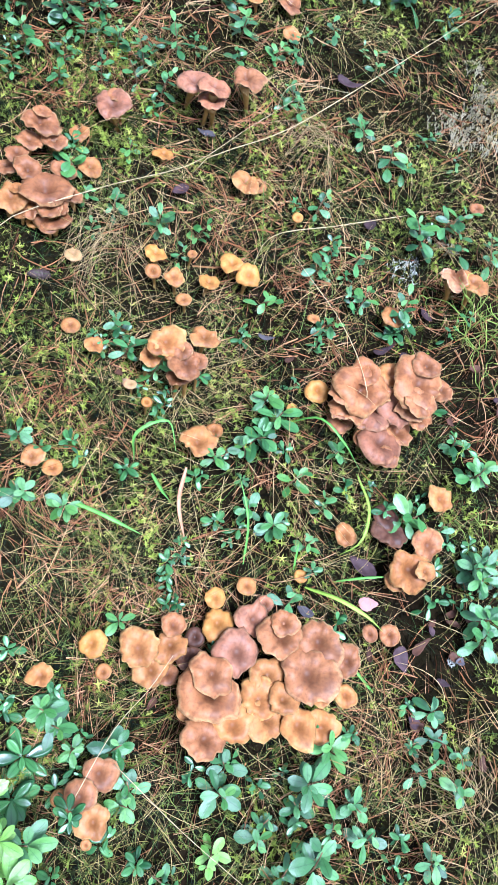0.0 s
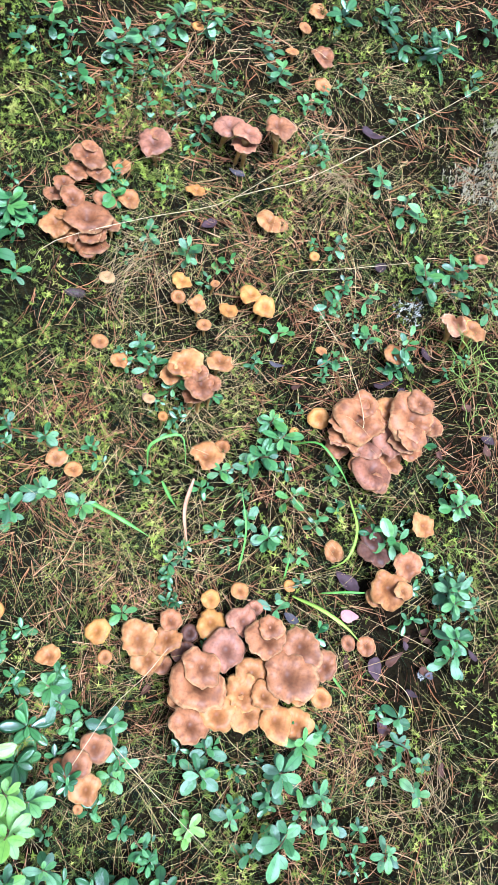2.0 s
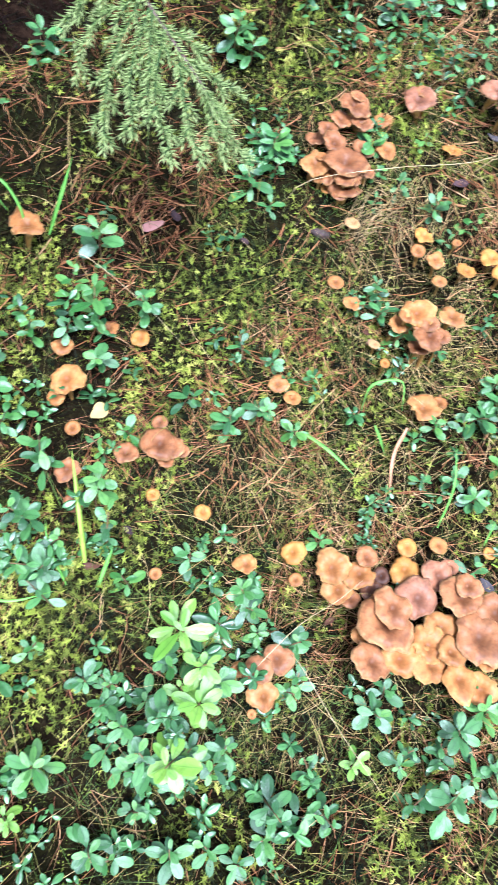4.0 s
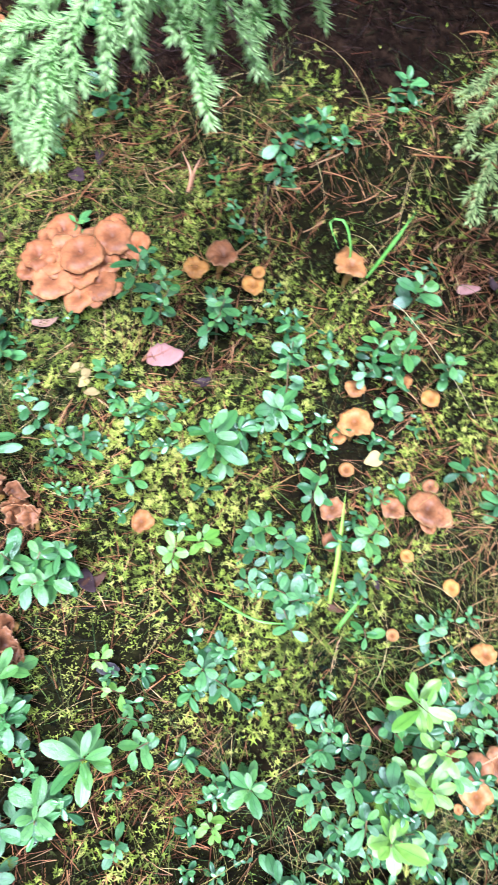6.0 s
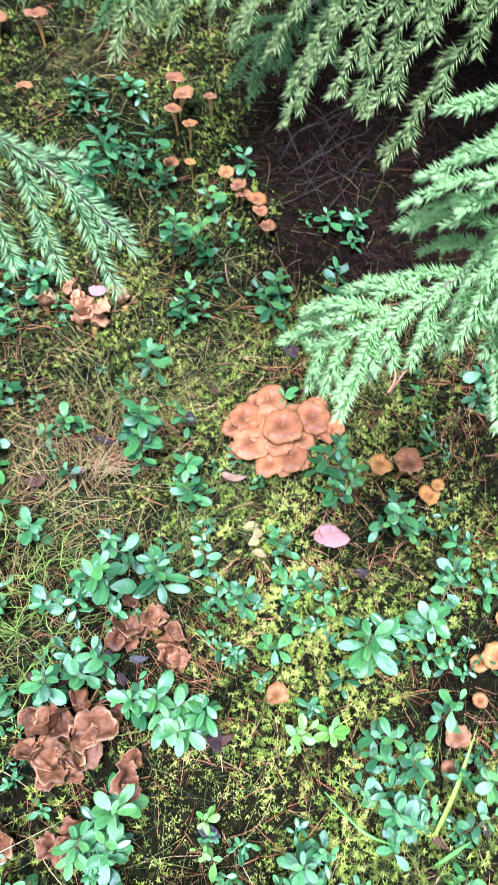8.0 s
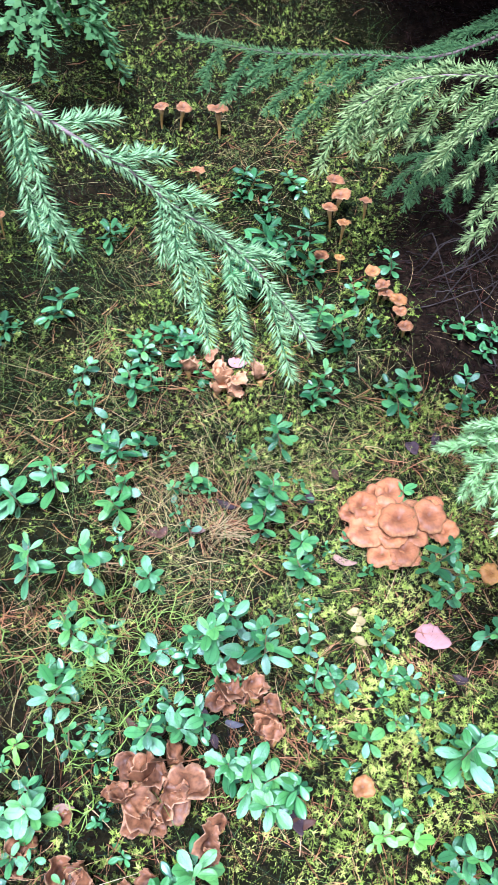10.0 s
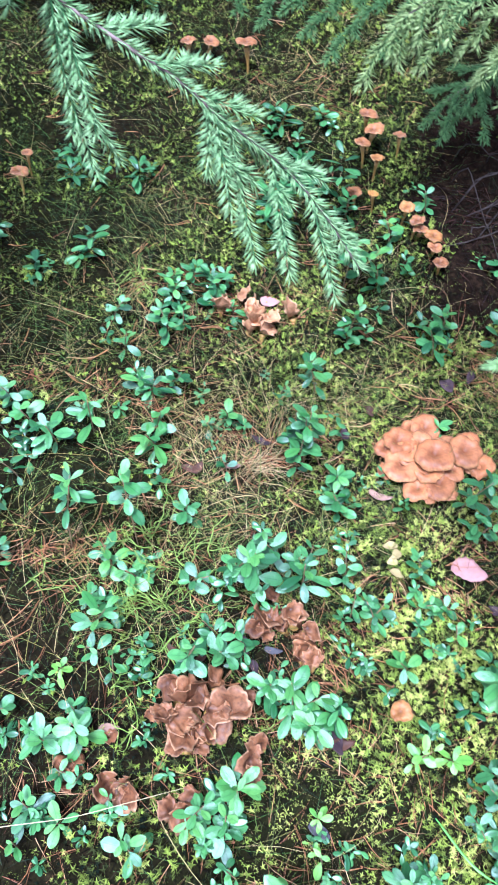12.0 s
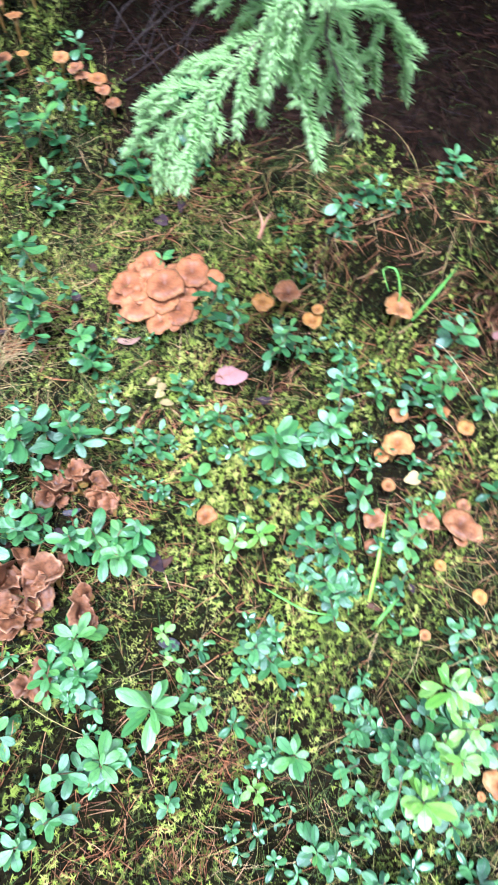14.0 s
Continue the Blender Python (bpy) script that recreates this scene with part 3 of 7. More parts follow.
def cone(x, y, r):
    """A small weathered pine cone of overlapping scales."""
    z = float(floor_z(np.float64(x), np.float64(y)))
    e = thing("pine_cone", x, y, z + r * 0.45, "dark weathered pine cone lying on needles", "cone")
    me = bpy.data.meshes.new("scale")
    me.from_pydata([(0, -0.3, 0), (0.7, -0.42, 0.05), (1, 0, 0.16), (0.7, 0.42, 0.05), (0, 0.3, 0), (0.7, 0, 0.22), (0.6, 0, -0.08)], [], [(0, 1, 5), (1, 2, 5), (2, 3, 5), (3, 4, 5), (4, 0, 5), (1, 0, 6), (2, 1, 6), (3, 2, 6), (4, 3, 6), (0, 4, 6)])
    me.materials.append(cone_mat)
    core = tube_mesh("core", [(-r, 0, 0), (-0.5 * r, 0, 0), (0.4 * r, 0, 0), (r, 0, 0)], [0.1 * r, 0.4 * r, 0.35 * r, 0.08 * r], cone_mat, 8)
    part_mesh("core", core, e)
    for k in range(44):
        u = -0.95 + 1.85 * k / 43
        wide = 0.62 * r * math.sqrt(max(0.05, 1 - u * u))
        m = Matrix.Translation((u * r, 0, 0)) @ Matrix.Rotation(k * 2.4, 4, "X") @ Matrix.Rotation(-1.0, 4, "Y") @ Matrix.Diagonal((wide, wide * 0.8, wide, 1))
        part_mesh("scale", me, e, m)


# ---- spruces ----
def needles(line, rr, density, length, width, lift, vs, fs, vals, fresh, slim=False):
    """Needles round a twig, each a thin four-sided spindle, or a keeled one where they are far off."""
    total = sum((line[i + 1] - line[i]).length for i in range(len(line) - 1))
    count = max(6, int(total * density))
    for k in range(count):
        s = (k + rr.random()) / count * (len(line) - 1)
        i = min(int(s), len(line) - 2)
        p = line[i].lerp(line[i + 1], s - i)
        d = (line[i + 1] - line[i]).normalized()
        a = d.cross(Vector((0, 0, 1)))
        if a.length < 0.05:
            a = Vector((1, 0, 0))
        a.normalize()
        c = a.cross(d)
        if c.z < 0:
            c = -c
        th = rr.uniform(-0.9, math.pi + 0.9)
        out = a * math.cos(th) + c * math.sin(th) * 0.75
        lean = rr.uniform(0.55, 0.95) + (0.4 if s > len(line) - 1.6 else 0)
        n = (out + d * lean + Vector((0, 0, lift))).normalized()
        size = length * rr.uniform(0.75, 1.12)
        q = n.cross(Vector((0.3, 0.2, 0.9))).normalized() * width * 0.5
        w = n.cross(q).normalized() * width * 0.4
        o = len(vs)
        m = p + n * size * 0.45
        if slim:
            vs += [p, m + q, m - q + w, p + n * size]
            fs += [(o, o + 1, o + 2), (o + 3, o + 2, o + 1)]
            vals += [min(1, 0.26 + rr.uniform(0, 0.4))] * 4
            continue
        vs += [p, m + q, m + w * 1.3, m - q, p + n * size]
        fs += [(o, o + 1, o + 2), (o, o + 2, o + 3), (o, o + 3, o + 1), (o + 4, o + 2, o + 1), (o + 4, o + 3, o + 2), (o + 4, o + 1, o + 3)]
        v = min(1, max(0, 0.3 + rr.uniform(0, 0.4) + fresh * (0.15 + 0.3 * (s / (len(line) - 1)) ** 1.5)))
        vals += [v] * 5


def spruce_branch(tree, main, twigs, seed, mat, density=1500, length=0.0105, width=0.0012, side=0.035, fresh=1.0, gap=0.03, bare_stem=0.3, joined=False, label=""):
    """A branch: its stem, and each twig with its needles. Short side shoots fill the twigs out."""
    rr = random.Random(seed)
    o = tree.location
    stem = [p - o for p in curve_points(main, 5 * len(main))]
    m = len(stem)
    wood = part_mesh("branch", tube_mesh("branch", stem, [0.0042 - 0.0032 * i / (m - 1) for i in range(m)], bark_mat, 7), tree, None, label)

    def dress(line, vs, fs, vals, bare=0):
        k = len(line)
        o = len(vs)
        tv, tf = tube(line, [0.0013 - 0.0007 * i / (k - 1) for i in range(k)], 3 if joined else 4)
        vs += tv
        fs += [tuple(i + o for i in t) for f in tf for t in ((f[0], f[1], f[2]), (f[0], f[2], f[3]))]
        vals += [0.0] * len(tv)
        needles(line[bare:], rr, density, length, width, 0.05, vs, fs, vals, fresh, joined)

    def finish(name, vs, fs, vals):
        part_mesh(name, mesh_from(name, np.array([tuple(v) for v in vs]), fs, mat, vals, smooth=False), wood)

    vs, fs, vals = [], [], []
    dress(stem[int(m * bare_stem):], vs, fs, vals)
    if not joined:
        finish("twig", vs, fs, vals)
    for tw in twigs:
        if not joined:
            vs, fs, vals = [], [], []
        line = [p - o for p in curve_points(tw, 9)]
        total = sum((line[i + 1] - line[i]).length for i in range(8))
        dress(line, vs, fs, vals)
        shoots = int(total / gap)
        for j in range(shoots):
            s = (j + 0.7) / (shoots + 0.6)
            i = min(7, int(s * 8))
            p = line[i].lerp(line[i + 1], s * 8 - i)
            d = (line[i + 1] - line[i]).normalized()
            a = d.cross(Vector((0, 0, 1))).normalized() * (1 if j % 2 else -1)
            size = side * rr.uniform(0.6, 1.1) * (1 - 0.55 * s)
            e = p + (d * 0.8 + a * 0.75 + Vector((0, 0, -0.25))).normalized() * size
            dress([p, p.lerp(e, 0.5) + Vector((0, 0, 0.002)), e], vs, fs, vals)
        if not joined:
            finish("twig", vs, fs, vals)
    if joined:
        finish("needles", vs, fs, vals)
    return wood


def spruce(x, y, tall, label, low, seed, spread_at=1.1, over=1.4, step=0.085):
    """A young spruce: trunk and, above the walk, whorls of drooping branches."""
    rr = random.Random(seed)
    z = float(floor_z(np.clip(x, -60, 60) * np.float64(1), np.float64(y)))
    e = thing("spruce_tree", x, y, z, label, "tree", "spruces")
    part_mesh("trunk", tube_mesh("trunk", [(0, 0, -0.05), (0.005, 0, tall * 0.3), (-0.01, 0.01, tall * 0.7), (0, 0, tall)], [0.035, 0.03, 0.016, 0.004], bark_mat, 12), e)
    k = 0
    h = low
    while h < tall - 0.1:
        # over stretches the out-of-view branches so that they shade the ground
        reach = spread_at * (1 - (h - 0.2) / tall) * rr.uniform(0.8, 1.1) * (over if 0.95 < h < 1.7 else 1)
        a = k * 2.4 + rr.uniform(-0.3, 0.3)
        d = Vector((math.cos(a), math.sin(a), 0))
        c = Vector((-d.y, d.x, 0))
        s0 = Vector((x, y, z + h))
        main = [s0, s0 + d * reach * 0.4 + Vector((0, 0, 0.03)), s0 + d * reach * 0.75 + Vector((0, 0, -0.03)), s0 + d * reach + Vector((0, 0, -0.12))]
        twigs = []
        for j in range(14):
            f = 0.3 + 0.65 * j / 13
            p = s0 + d * reach * f + Vector((0, 0, 0.03 - 0.16 * f * f))
            w = (1 if j % 2 else -1) * (0.24 - 0.17 * f)
            twigs.append([p, p + c * w * 0.6 + d * 0.06, p + c * w + d * 0.1 + Vector((0, 0, -0.09))])
        fine = 1 if h < 0.95 else 0.42
        spruce_branch(e, main, twigs, seed * 50 + k, needle_dark, 190 * fine, 0.027, 0.014 / fine, 0.08, 0.4, 0.036, 0.15, True)
        h += step if h < 1.7 else 0.18
        k += 1
    return e


def spray(main, first, count, one, other, seed, taper=0.6, forward=0.55):
    """Side twigs in turn along a branch from its point number first on; one and other give a direction and a reach."""
    rr = random.Random(seed)
    line = curve_points(main[first:], 41)
    out = []
    for k in range(count):
        f = (k + 0.4) / count
        i = min(38, int(f * 40))
        p = line[i].lerp(line[i + 1], f * 40 - i)
        d = (line[i + 1] - line[i]).normalized()
        way, reach = one if k % 2 else other
        size = reach * (1 - taper * f) * rr.uniform(0.8, 1.15)
        e = (d * forward + Vector(way).normalized() + Vector([rr.uniform(-0.14, 0.14) for _ in range(3)])).normalized()
        out.append([p, p + e * size * 0.5 + Vector((0, 0, 0.006)), p + e * size + Vector((0, 0, -0.12 * size))])
    return out


# ---- the spruces round the gap ----
tree = spruce(-0.16, 0.92, 2.6, "young spruce with low drooping light green branches", 0.9, 3, 0.36, 1.0)
bough = [(-0.16, 0.92, 0.95), (-0.2, 0.45, 0.80), (-0.25, 0.1, 0.70), (-0.275, -0.112, 0.600), (-0.285, -0.117, 0.570), (-0.296, -0.109, 0.525), (-0.305, -0.145, 0.500), (-0.323, -0.178, 0.475), (-0.367, -0.192, 0.420)]
hanging = [[(-0.295, -0.108, 0.525), (-0.25, -0.13, 0.505), (-0.202, -0.165, 0.470)], [(-0.288, -0.111, 0.560), (-0.227, -0.128, 0.490)], [(-0.273, -0.102, 0.560), (-0.245, -0.076, 0.520), (-0.206, -0.111, 0.470)], [(-0.319, -0.172, 0.480), (-0.286, -0.235, 0.445)]]
spruce_branch(tree, bough, hanging + spray(bough, 2, 34, ((-0.9, 0.2, -0.1), 0.14), ((0.55, -0.3, -0.6), 0.125), 4, 0.6, 0.8), 21, needle_bright, 3300, 0.0102, 0.0015, 0.028, 1.0, 0.035, 0.5, label="bright green drooping spruce branch")
spruce_branch(tree, [(-0.16, 0.92, 0.90), (-0.16, 0.45, 0.76)] + [(-0.204, -0.168, 0.600), (-0.216, -0.157, 0.575), (-0.218, -0.144, 0.550), (-0.214, -0.124, 0.510), (-0.206, -0.103, 0.460)], [[(-0.216, -0.157, 0.575), (-0.238, -0.142, 0.530)], [(-0.221, -0.141, 0.550), (-0.207, -0.116, 0.520)], [(-0.218, -0.132, 0.530), (-0.228, -0.129, 0.490)], [(-0.216, -0.156, 0.580), (-0.204, -0.096, 0.560), (-0.199, -0.069, 0.520), (-0.196, -0.049, 0.470)], [(-0.204, -0.096, 0.560), (-0.208, -0.096, 0.530), (-0.210, -0.082, 0.490)], [(-0.200, -0.090, 0.550), (-0.189, -0.060, 0.520)]], 26, needle_bright, 3000, 0.0102, 0.0015, 0.03, 1.0, 0.06, 0.5, label="bright green hanging spruce branch")
bough = [(-0.16, 0.92, 0.72), (-0.3, 0.45, 0.70), (-0.44, 0.12, 0.66), (-0.517, 0.032, 0.640), (-0.565, 0.033, 0.620), (-0.667, 0.002, 0.600), (-0.726, -0.064, 0.580), (-0.741, -0.111, 0.550)]
spruce_branch(tree, bough, spray(bough, 2, 27, ((-0.8, 0.3, -0.35), 0.09), ((0.12, -0.5, -0.85), 0.2), 6, 0.68), 22, needle_grey, 1500, 0.0125, 0.0015, 0.04, 0.6, 0.022, 0.3, label="lichen-flecked spruce branch with hanging twigs")
spruce_branch(tree, [(-0.16, 0.92, 0.42), (-0.17, 0.6, 0.37)] + [(-0.135, 0.289, 0.310), (-0.096, 0.256, 0.290), (-0.051, 0.225, 0.270), (-0.012, 0.201, 0.250), (0.024, 0.181, 0.220)], [[(-0.090, 0.249, 0.290), (-0.107, 0.190, 0.240), (-0.090, 0.119, 0.200)], [(-0.079, 0.239, 0.285), (-0.080, 0.182, 0.250), (-0.057, 0.126, 0.225)], [(-0.059, 0.228, 0.275), (-0.047, 0.164, 0.250), (-0.006, 0.105, 0.225)], [(-0.042, 0.219, 0.265), (-0.015, 0.167, 0.240), (0.014, 0.130, 0.210)], [(-0.002, 0.195, 0.245), (0.058, 0.165, 0.190)], [(-0.032, 0.213, 0.260), (0.029, 0.233, 0.220)], [(-0.090, 0.249, 0.290), (-0.137, 0.222, 0.260), (-0.145, 0.183, 0.220)], [(-0.105, 0.262, 0.295), (-0.155, 0.246, 0.270), (-0.167, 0.211, 0.250)], [(-0.061, 0.231, 0.275), (-0.016, 0.245, 0.250)], [(-0.012, 0.201, 0.250), (0.036, 0.159, 0.190)], [(-0.075, 0.237, 0.285), (-0.051, 0.148, 0.240)], [(-0.118, 0.276, 0.300), (-0.071, 0.286, 0.280)]], 23, needle_olive, 1500, 0.011, 0.0014, 0.035, 0.9, 0.022, 0.3, label="low spruce branch with fine green needles")
tree = spruce(-1.15, -0.95, 1.9, "young spruce with long branch over the moss", 1.15, 5, 0.36)
spruce_branch(tree, [(-1.15, -0.95, 0.95), (-0.95, -0.75, 0.83)] + [(-0.718, -0.516, 0.700), (-0.724, -0.498, 0.655), (-0.730, -0.459, 0.620), (-0.693, -0.419, 0.595), (-0.676, -0.384, 0.570), (-0.656, -0.353, 0.540), (-0.637, -0.305, 0.500), (-0.600, -0.275, 0.465), (-0.548, -0.251, 0.420)], [[(-0.725, -0.471, 0.630), (-0.713, -0.473, 0.570), (-0.677, -0.467, 0.500)], [(-0.725, -0.463, 0.620), (-0.688, -0.462, 0.560), (-0.673, -0.446, 0.510)], [(-0.661, -0.362, 0.550), (-0.642, -0.372, 0.500)], [(-0.659, -0.357, 0.545), (-0.604, -0.366, 0.480)], [(-0.655, -0.344, 0.530), (-0.574, -0.354, 0.440)], [(-0.642, -0.306, 0.500), (-0.565, -0.319, 0.420)], [(-0.605, -0.280, 0.470), (-0.538, -0.280, 0.400)], [(-0.656, -0.353, 0.540), (-0.661, -0.318, 0.500), (-0.629, -0.296, 0.490)], [(-0.637, -0.305, 0.500), (-0.629, -0.254, 0.470)], [(-0.714, -0.436, 0.605), (-0.733, -0.377, 0.590)], [(-0.683, -0.402, 0.585), (-0.689, -0.345, 0.570)], [(-0.672, -0.363, 0.555), (-0.645, -0.323, 0.540)], [(-0.714, -0.492, 0.650), (-0.739, -0.503, 0.620)], [(-0.596, -0.270, 0.460), (-0.570, -0.245, 0.430)]], 24, needle_blue, 1700, 0.0165, 0.0016, 0.028, 0.6, 0.05, 0.15, label="blue-green drooping spruce branch")


def side_twigs(a, b, count, reach):
    """Drooping side twigs on a straight piece of branch, to both sides in turn."""
    a, b = Vector(a), Vector(b)
    d = (b - a).normalized()
    c = d.cross(Vector((0, 0, 1))).normalized()
    out = []
    for k in range(count):
        p = a.lerp(b, (k + 0.5) / count)
        w = c * (reach if k % 2 else -reach)
        out.append([p, p + w * 0.6 + d * 0.05 + Vector((0, 0, -0.03)), p + w + d * 0.09 + Vector((0, 0, -0.08))])
    return out


tree = spruce(-1.05, 0.98, 2.4, "dark spruce behind the gap with low branches", 0.62, 7, 0.9, 1.4, 0.055)
spruce_branch(tree, [(-1.05, 0.98, 0.62), (-0.98, 0.6, 0.57)] + [(-0.929, 0.215, 0.500), (-0.939, 0.149, 0.490), (-1.013, 0.110, 0.470), (-1.111, -0.001, 0.450), (-1.235, -0.104, 0.440)], [[(-0.993, 0.115, 0.475), (-0.991, 0.027, 0.440), (-0.959, -0.058, 0.400)], [(-0.954, 0.142, 0.485), (-0.945, 0.056, 0.440), (-0.922, 0.012, 0.410)], [(-1.056, 0.062, 0.460), (-1.018, -0.064, 0.410)], [(-1.086, 0.023, 0.455), (-1.071, -0.071, 0.420)], [(-1.131, -0.030, 0.450), (-1.085, -0.099, 0.400)], [(-1.176, -0.064, 0.445), (-1.112, -0.125, 0.410)], [(-1.034, 0.086, 0.465), (-1.011, 0.021, 0.440)], [(-0.934, 0.164, 0.490), (-0.877, 0.070, 0.430)], [(-1.111, -0.001, 0.450), (-1.096, -0.045, 0.430)]] + side_twigs((-1.0, 0.7, 0.58), [(-0.929, 0.215, 0.500), (-0.939, 0.149, 0.490), (-1.013, 0.110, 0.470), (-1.111, -0.001, 0.450), (-1.235, -0.104, 0.440)][0], 12, 0.13), 25, needle_dark, 1700, 0.013, 0.0017, 0.03, 0.5, 0.025, 0.0, label="shaded dark green spruce branch")
# made-up low branch, put in to darken the needle bed
spruce_branch(tree, [(-1.05, 0.98, 0.40), (-1.12, 0.78, 0.36)] + [(-1.031, 0.397, 0.300), (-1.045, 0.339, 0.270), (-1.055, 0.288, 0.240), (-1.064, 0.256, 0.210)], [[(-1.043, 0.371, 0.285), (-1.031, 0.318, 0.200)], [(-1.045, 0.339, 0.270), (-1.029, 0.269, 0.180)], [(-1.045, 0.315, 0.260), (-1.112, 0.274, 0.220)], [(-1.048, 0.289, 0.245), (-1.011, 0.243, 0.180)], [(-1.037, 0.385, 0.290), (-0.961, 0.340, 0.210)], [(-1.031, 0.397, 0.300), (-0.957, 0.394, 0.220)], [(-1.049, 0.330, 0.265), (-0.981, 0.325, 0.180)], [(-1.038, 0.356, 0.280), (-1.119, 0.319, 0.250)], [(-1.061, 0.270, 0.225), (-1.051, 0.231, 0.190)]], 27, needle_dark, 1700, 0.013, 0.0016, 0.03, 0.4, 0.022, 0.1, label="made-up low spruce branch added to darken the needle bed")
# unseen spruce, added only for the shade of its crown
spruce(-0.62, 0.86, 2.6, "unseen dark spruce added to shade the needle bed", 0.78, 8, 0.85, 1.3, 0.045)
# further spruces added behind the moss to darken the background
spruce(-2.35, 0.75, 2.4, "added dark spruce that shades the ground beyond the moss", 0.3, 9, 0.9)
spruce(-2.45, -0.25, 2.4, "added dark spruce that shades the ground beyond the moss", 0.3, 12, 0.9)
spruce(-1.75, 1.45, 2.6, "added dark spruce that shades the ground beyond the moss", 0.3, 14, 0.9)
spruce(-1.8, 0.85, 2.4, "added dark spruce that shades the ground beyond the moss", 0.45, 15, 0.8)


# ---- mushrooms in the moss ----
mushroom(0.466, 0.726, 0.0188, 0.022, "b")
mushroom(0.467, 0.672, 0.0118, 0.016, "o")
mushroom(0.326, 0.539, 0.0207, 0.050, "k")
mushroom(0.352, 0.526, 0.0198, 0.060, "k")
mushroom(0.394, 0.549, 0.0194, 0.055, "b")
mushroom(0.352, 0.519, 0.0185, 0.045, "k")
mushroom(0.225, 0.511, 0.0105, 0.038, "b")
mushroom(0.233, 0.508, 0.0103, 0.038, "b")
mushroom(0.223, 0.494, 0.0224, 0.040, "k")
mushroom(0.229, 0.496, 0.0092, 0.016, "o")
mushroom(0.151, 0.438, 0.0117, 0.042, "b")
mushroom(0.140, 0.460, 0.0108, 0.050, "b")
mushroom(0.138, 0.445, 0.0200, 0.050, "b")
mushroom(0.126, 0.427, 0.0158, 0.040, "b")
mushroom(0.156, 0.427, 0.0144, 0.045, "b")
mushroom(0.183, 0.463, 0.0120, 0.016, "o")
mushroom(0.129, 0.381, 0.0155, 0.050, "b")
mushroom(0.099, 0.403, 0.0131, 0.016, "b")
mushroom(0.118, 0.356, 0.0091, 0.051, "o")
mushroom(0.125, 0.336, 0.0115, 0.041, "o")
mushroom(0.112, 0.343, 0.0194, 0.050, "o")
mushroom(0.157, 0.335, 0.0135, 0.054, "b")
mushroom(0.136, 0.340, 0.0161, 0.045, "b")
mushroom(0.166, 0.340, 0.0130, 0.049, "b")
mushroom(0.151, 0.355, 0.0280, 0.055, "b")
mushroom(0.156, 0.321, 0.0107, 0.041, "b")
mushroom(0.148, 0.337, 0.0092, 0.029, "b")
mushroom(0.163, 0.334, 0.0199, 0.040, "b")
mushroom(0.200, 0.411, 0.0149, 0.018, "o")
mushroom(0.136, 0.332, 0.0079, 0.016, "y")
mushroom(0.113, 0.408, 0.0128, 0.040, "b")
mushroom(0.168, 0.396, 0.0144, 0.040, "b")
mushroom(0.139, 0.347, 0.0141, 0.040, "o")
mushroom(0.179, 0.362, 0.0143, 0.045, "b")
mushroom(0.148, 0.442, 0.0115, 0.045, "b")
mushroom(0.291, 0.455, 0.0123, 0.016, "y")
mushroom(0.401, 0.428, 0.0179, 0.025, "o")
mushroom(0.417, 0.429, 0.0110, 0.016, "o")
mushroom(0.474, 0.394, 0.0071, 0.016, "y")
mushroom(0.286, 0.324, 0.0135, 0.016, "y")
mushroom(0.284, 0.300, 0.0097, 0.016, "o")
mushroom(0.310, 0.296, 0.0120, 0.016, "o")
mushroom(0.324, 0.268, 0.0098, 0.016, "o")
mushroom(0.333, 0.328, 0.0061, 0.016, "o")
mushroom(0.356, 0.294, 0.0129, 0.016, "y")
mushroom(0.386, 0.322, 0.0146, 0.017, "y")
mushroom(0.408, 0.307, 0.0154, 0.018, "y")
mushroom(0.185, 0.308, 0.0102, 0.016, "p")
mushroom(0.496, 0.257, 0.0078, 0.016, "o")
mushroom(0.607, 0.267, 0.0158, 0.019, "o")
mushroom(0.688, 0.319, 0.0225, 0.040, "v")
mushroom(0.714, 0.311, 0.0192, 0.040, "o")
mushroom(0.740, 0.439, 0.0101, 0.016, "b")
mushroom(0.187, 0.220, 0.0107, 0.016, "o")
mushroom(0.216, 0.200, 0.0115, 0.016, "o")
mushroom(0.311, 0.182, 0.0107, 0.047, "o")
mushroom(0.290, 0.185, 0.0104, 0.051, "o")
mushroom(0.302, 0.194, 0.0199, 0.050, "o")
mushroom(0.284, 0.185, 0.0130, 0.030, "o")
mushroom(0.349, 0.207, 0.0159, 0.045, "o")
mushroom(0.322, 0.183, 0.0117, 0.053, "b")
mushroom(0.342, 0.173, 0.0111, 0.050, "b")
mushroom(0.327, 0.169, 0.0199, 0.050, "b")
mushroom(0.321, 0.162, 0.0130, 0.030, "b")
mushroom(0.262, 0.156, 0.0079, 0.016, "p")
mushroom(0.283, 0.135, 0.0065, 0.016, "y")
mushroom(0.496, 0.154, 0.0144, 0.017, "y")
mushroom(0.464, 0.131, 0.0068, 0.016, "y")
mushroom(0.523, 0.140, 0.0171, 0.061, "b")
mushroom(0.570, 0.145, 0.0155, 0.059, "b")
mushroom(0.553, 0.168, 0.0179, 0.062, "b")
mushroom(0.546, 0.145, 0.0322, 0.062, "b")
mushroom(0.527, 0.141, 0.0136, 0.049, "b")
mushroom(0.521, 0.121, 0.0142, 0.052, "b")
mushroom(0.537, 0.128, 0.0235, 0.050, "b")
mushroom(0.583, 0.136, 0.0124, 0.037, "b")
mushroom(0.551, 0.116, 0.0124, 0.044, "b")
mushroom(0.565, 0.129, 0.0253, 0.045, "k")
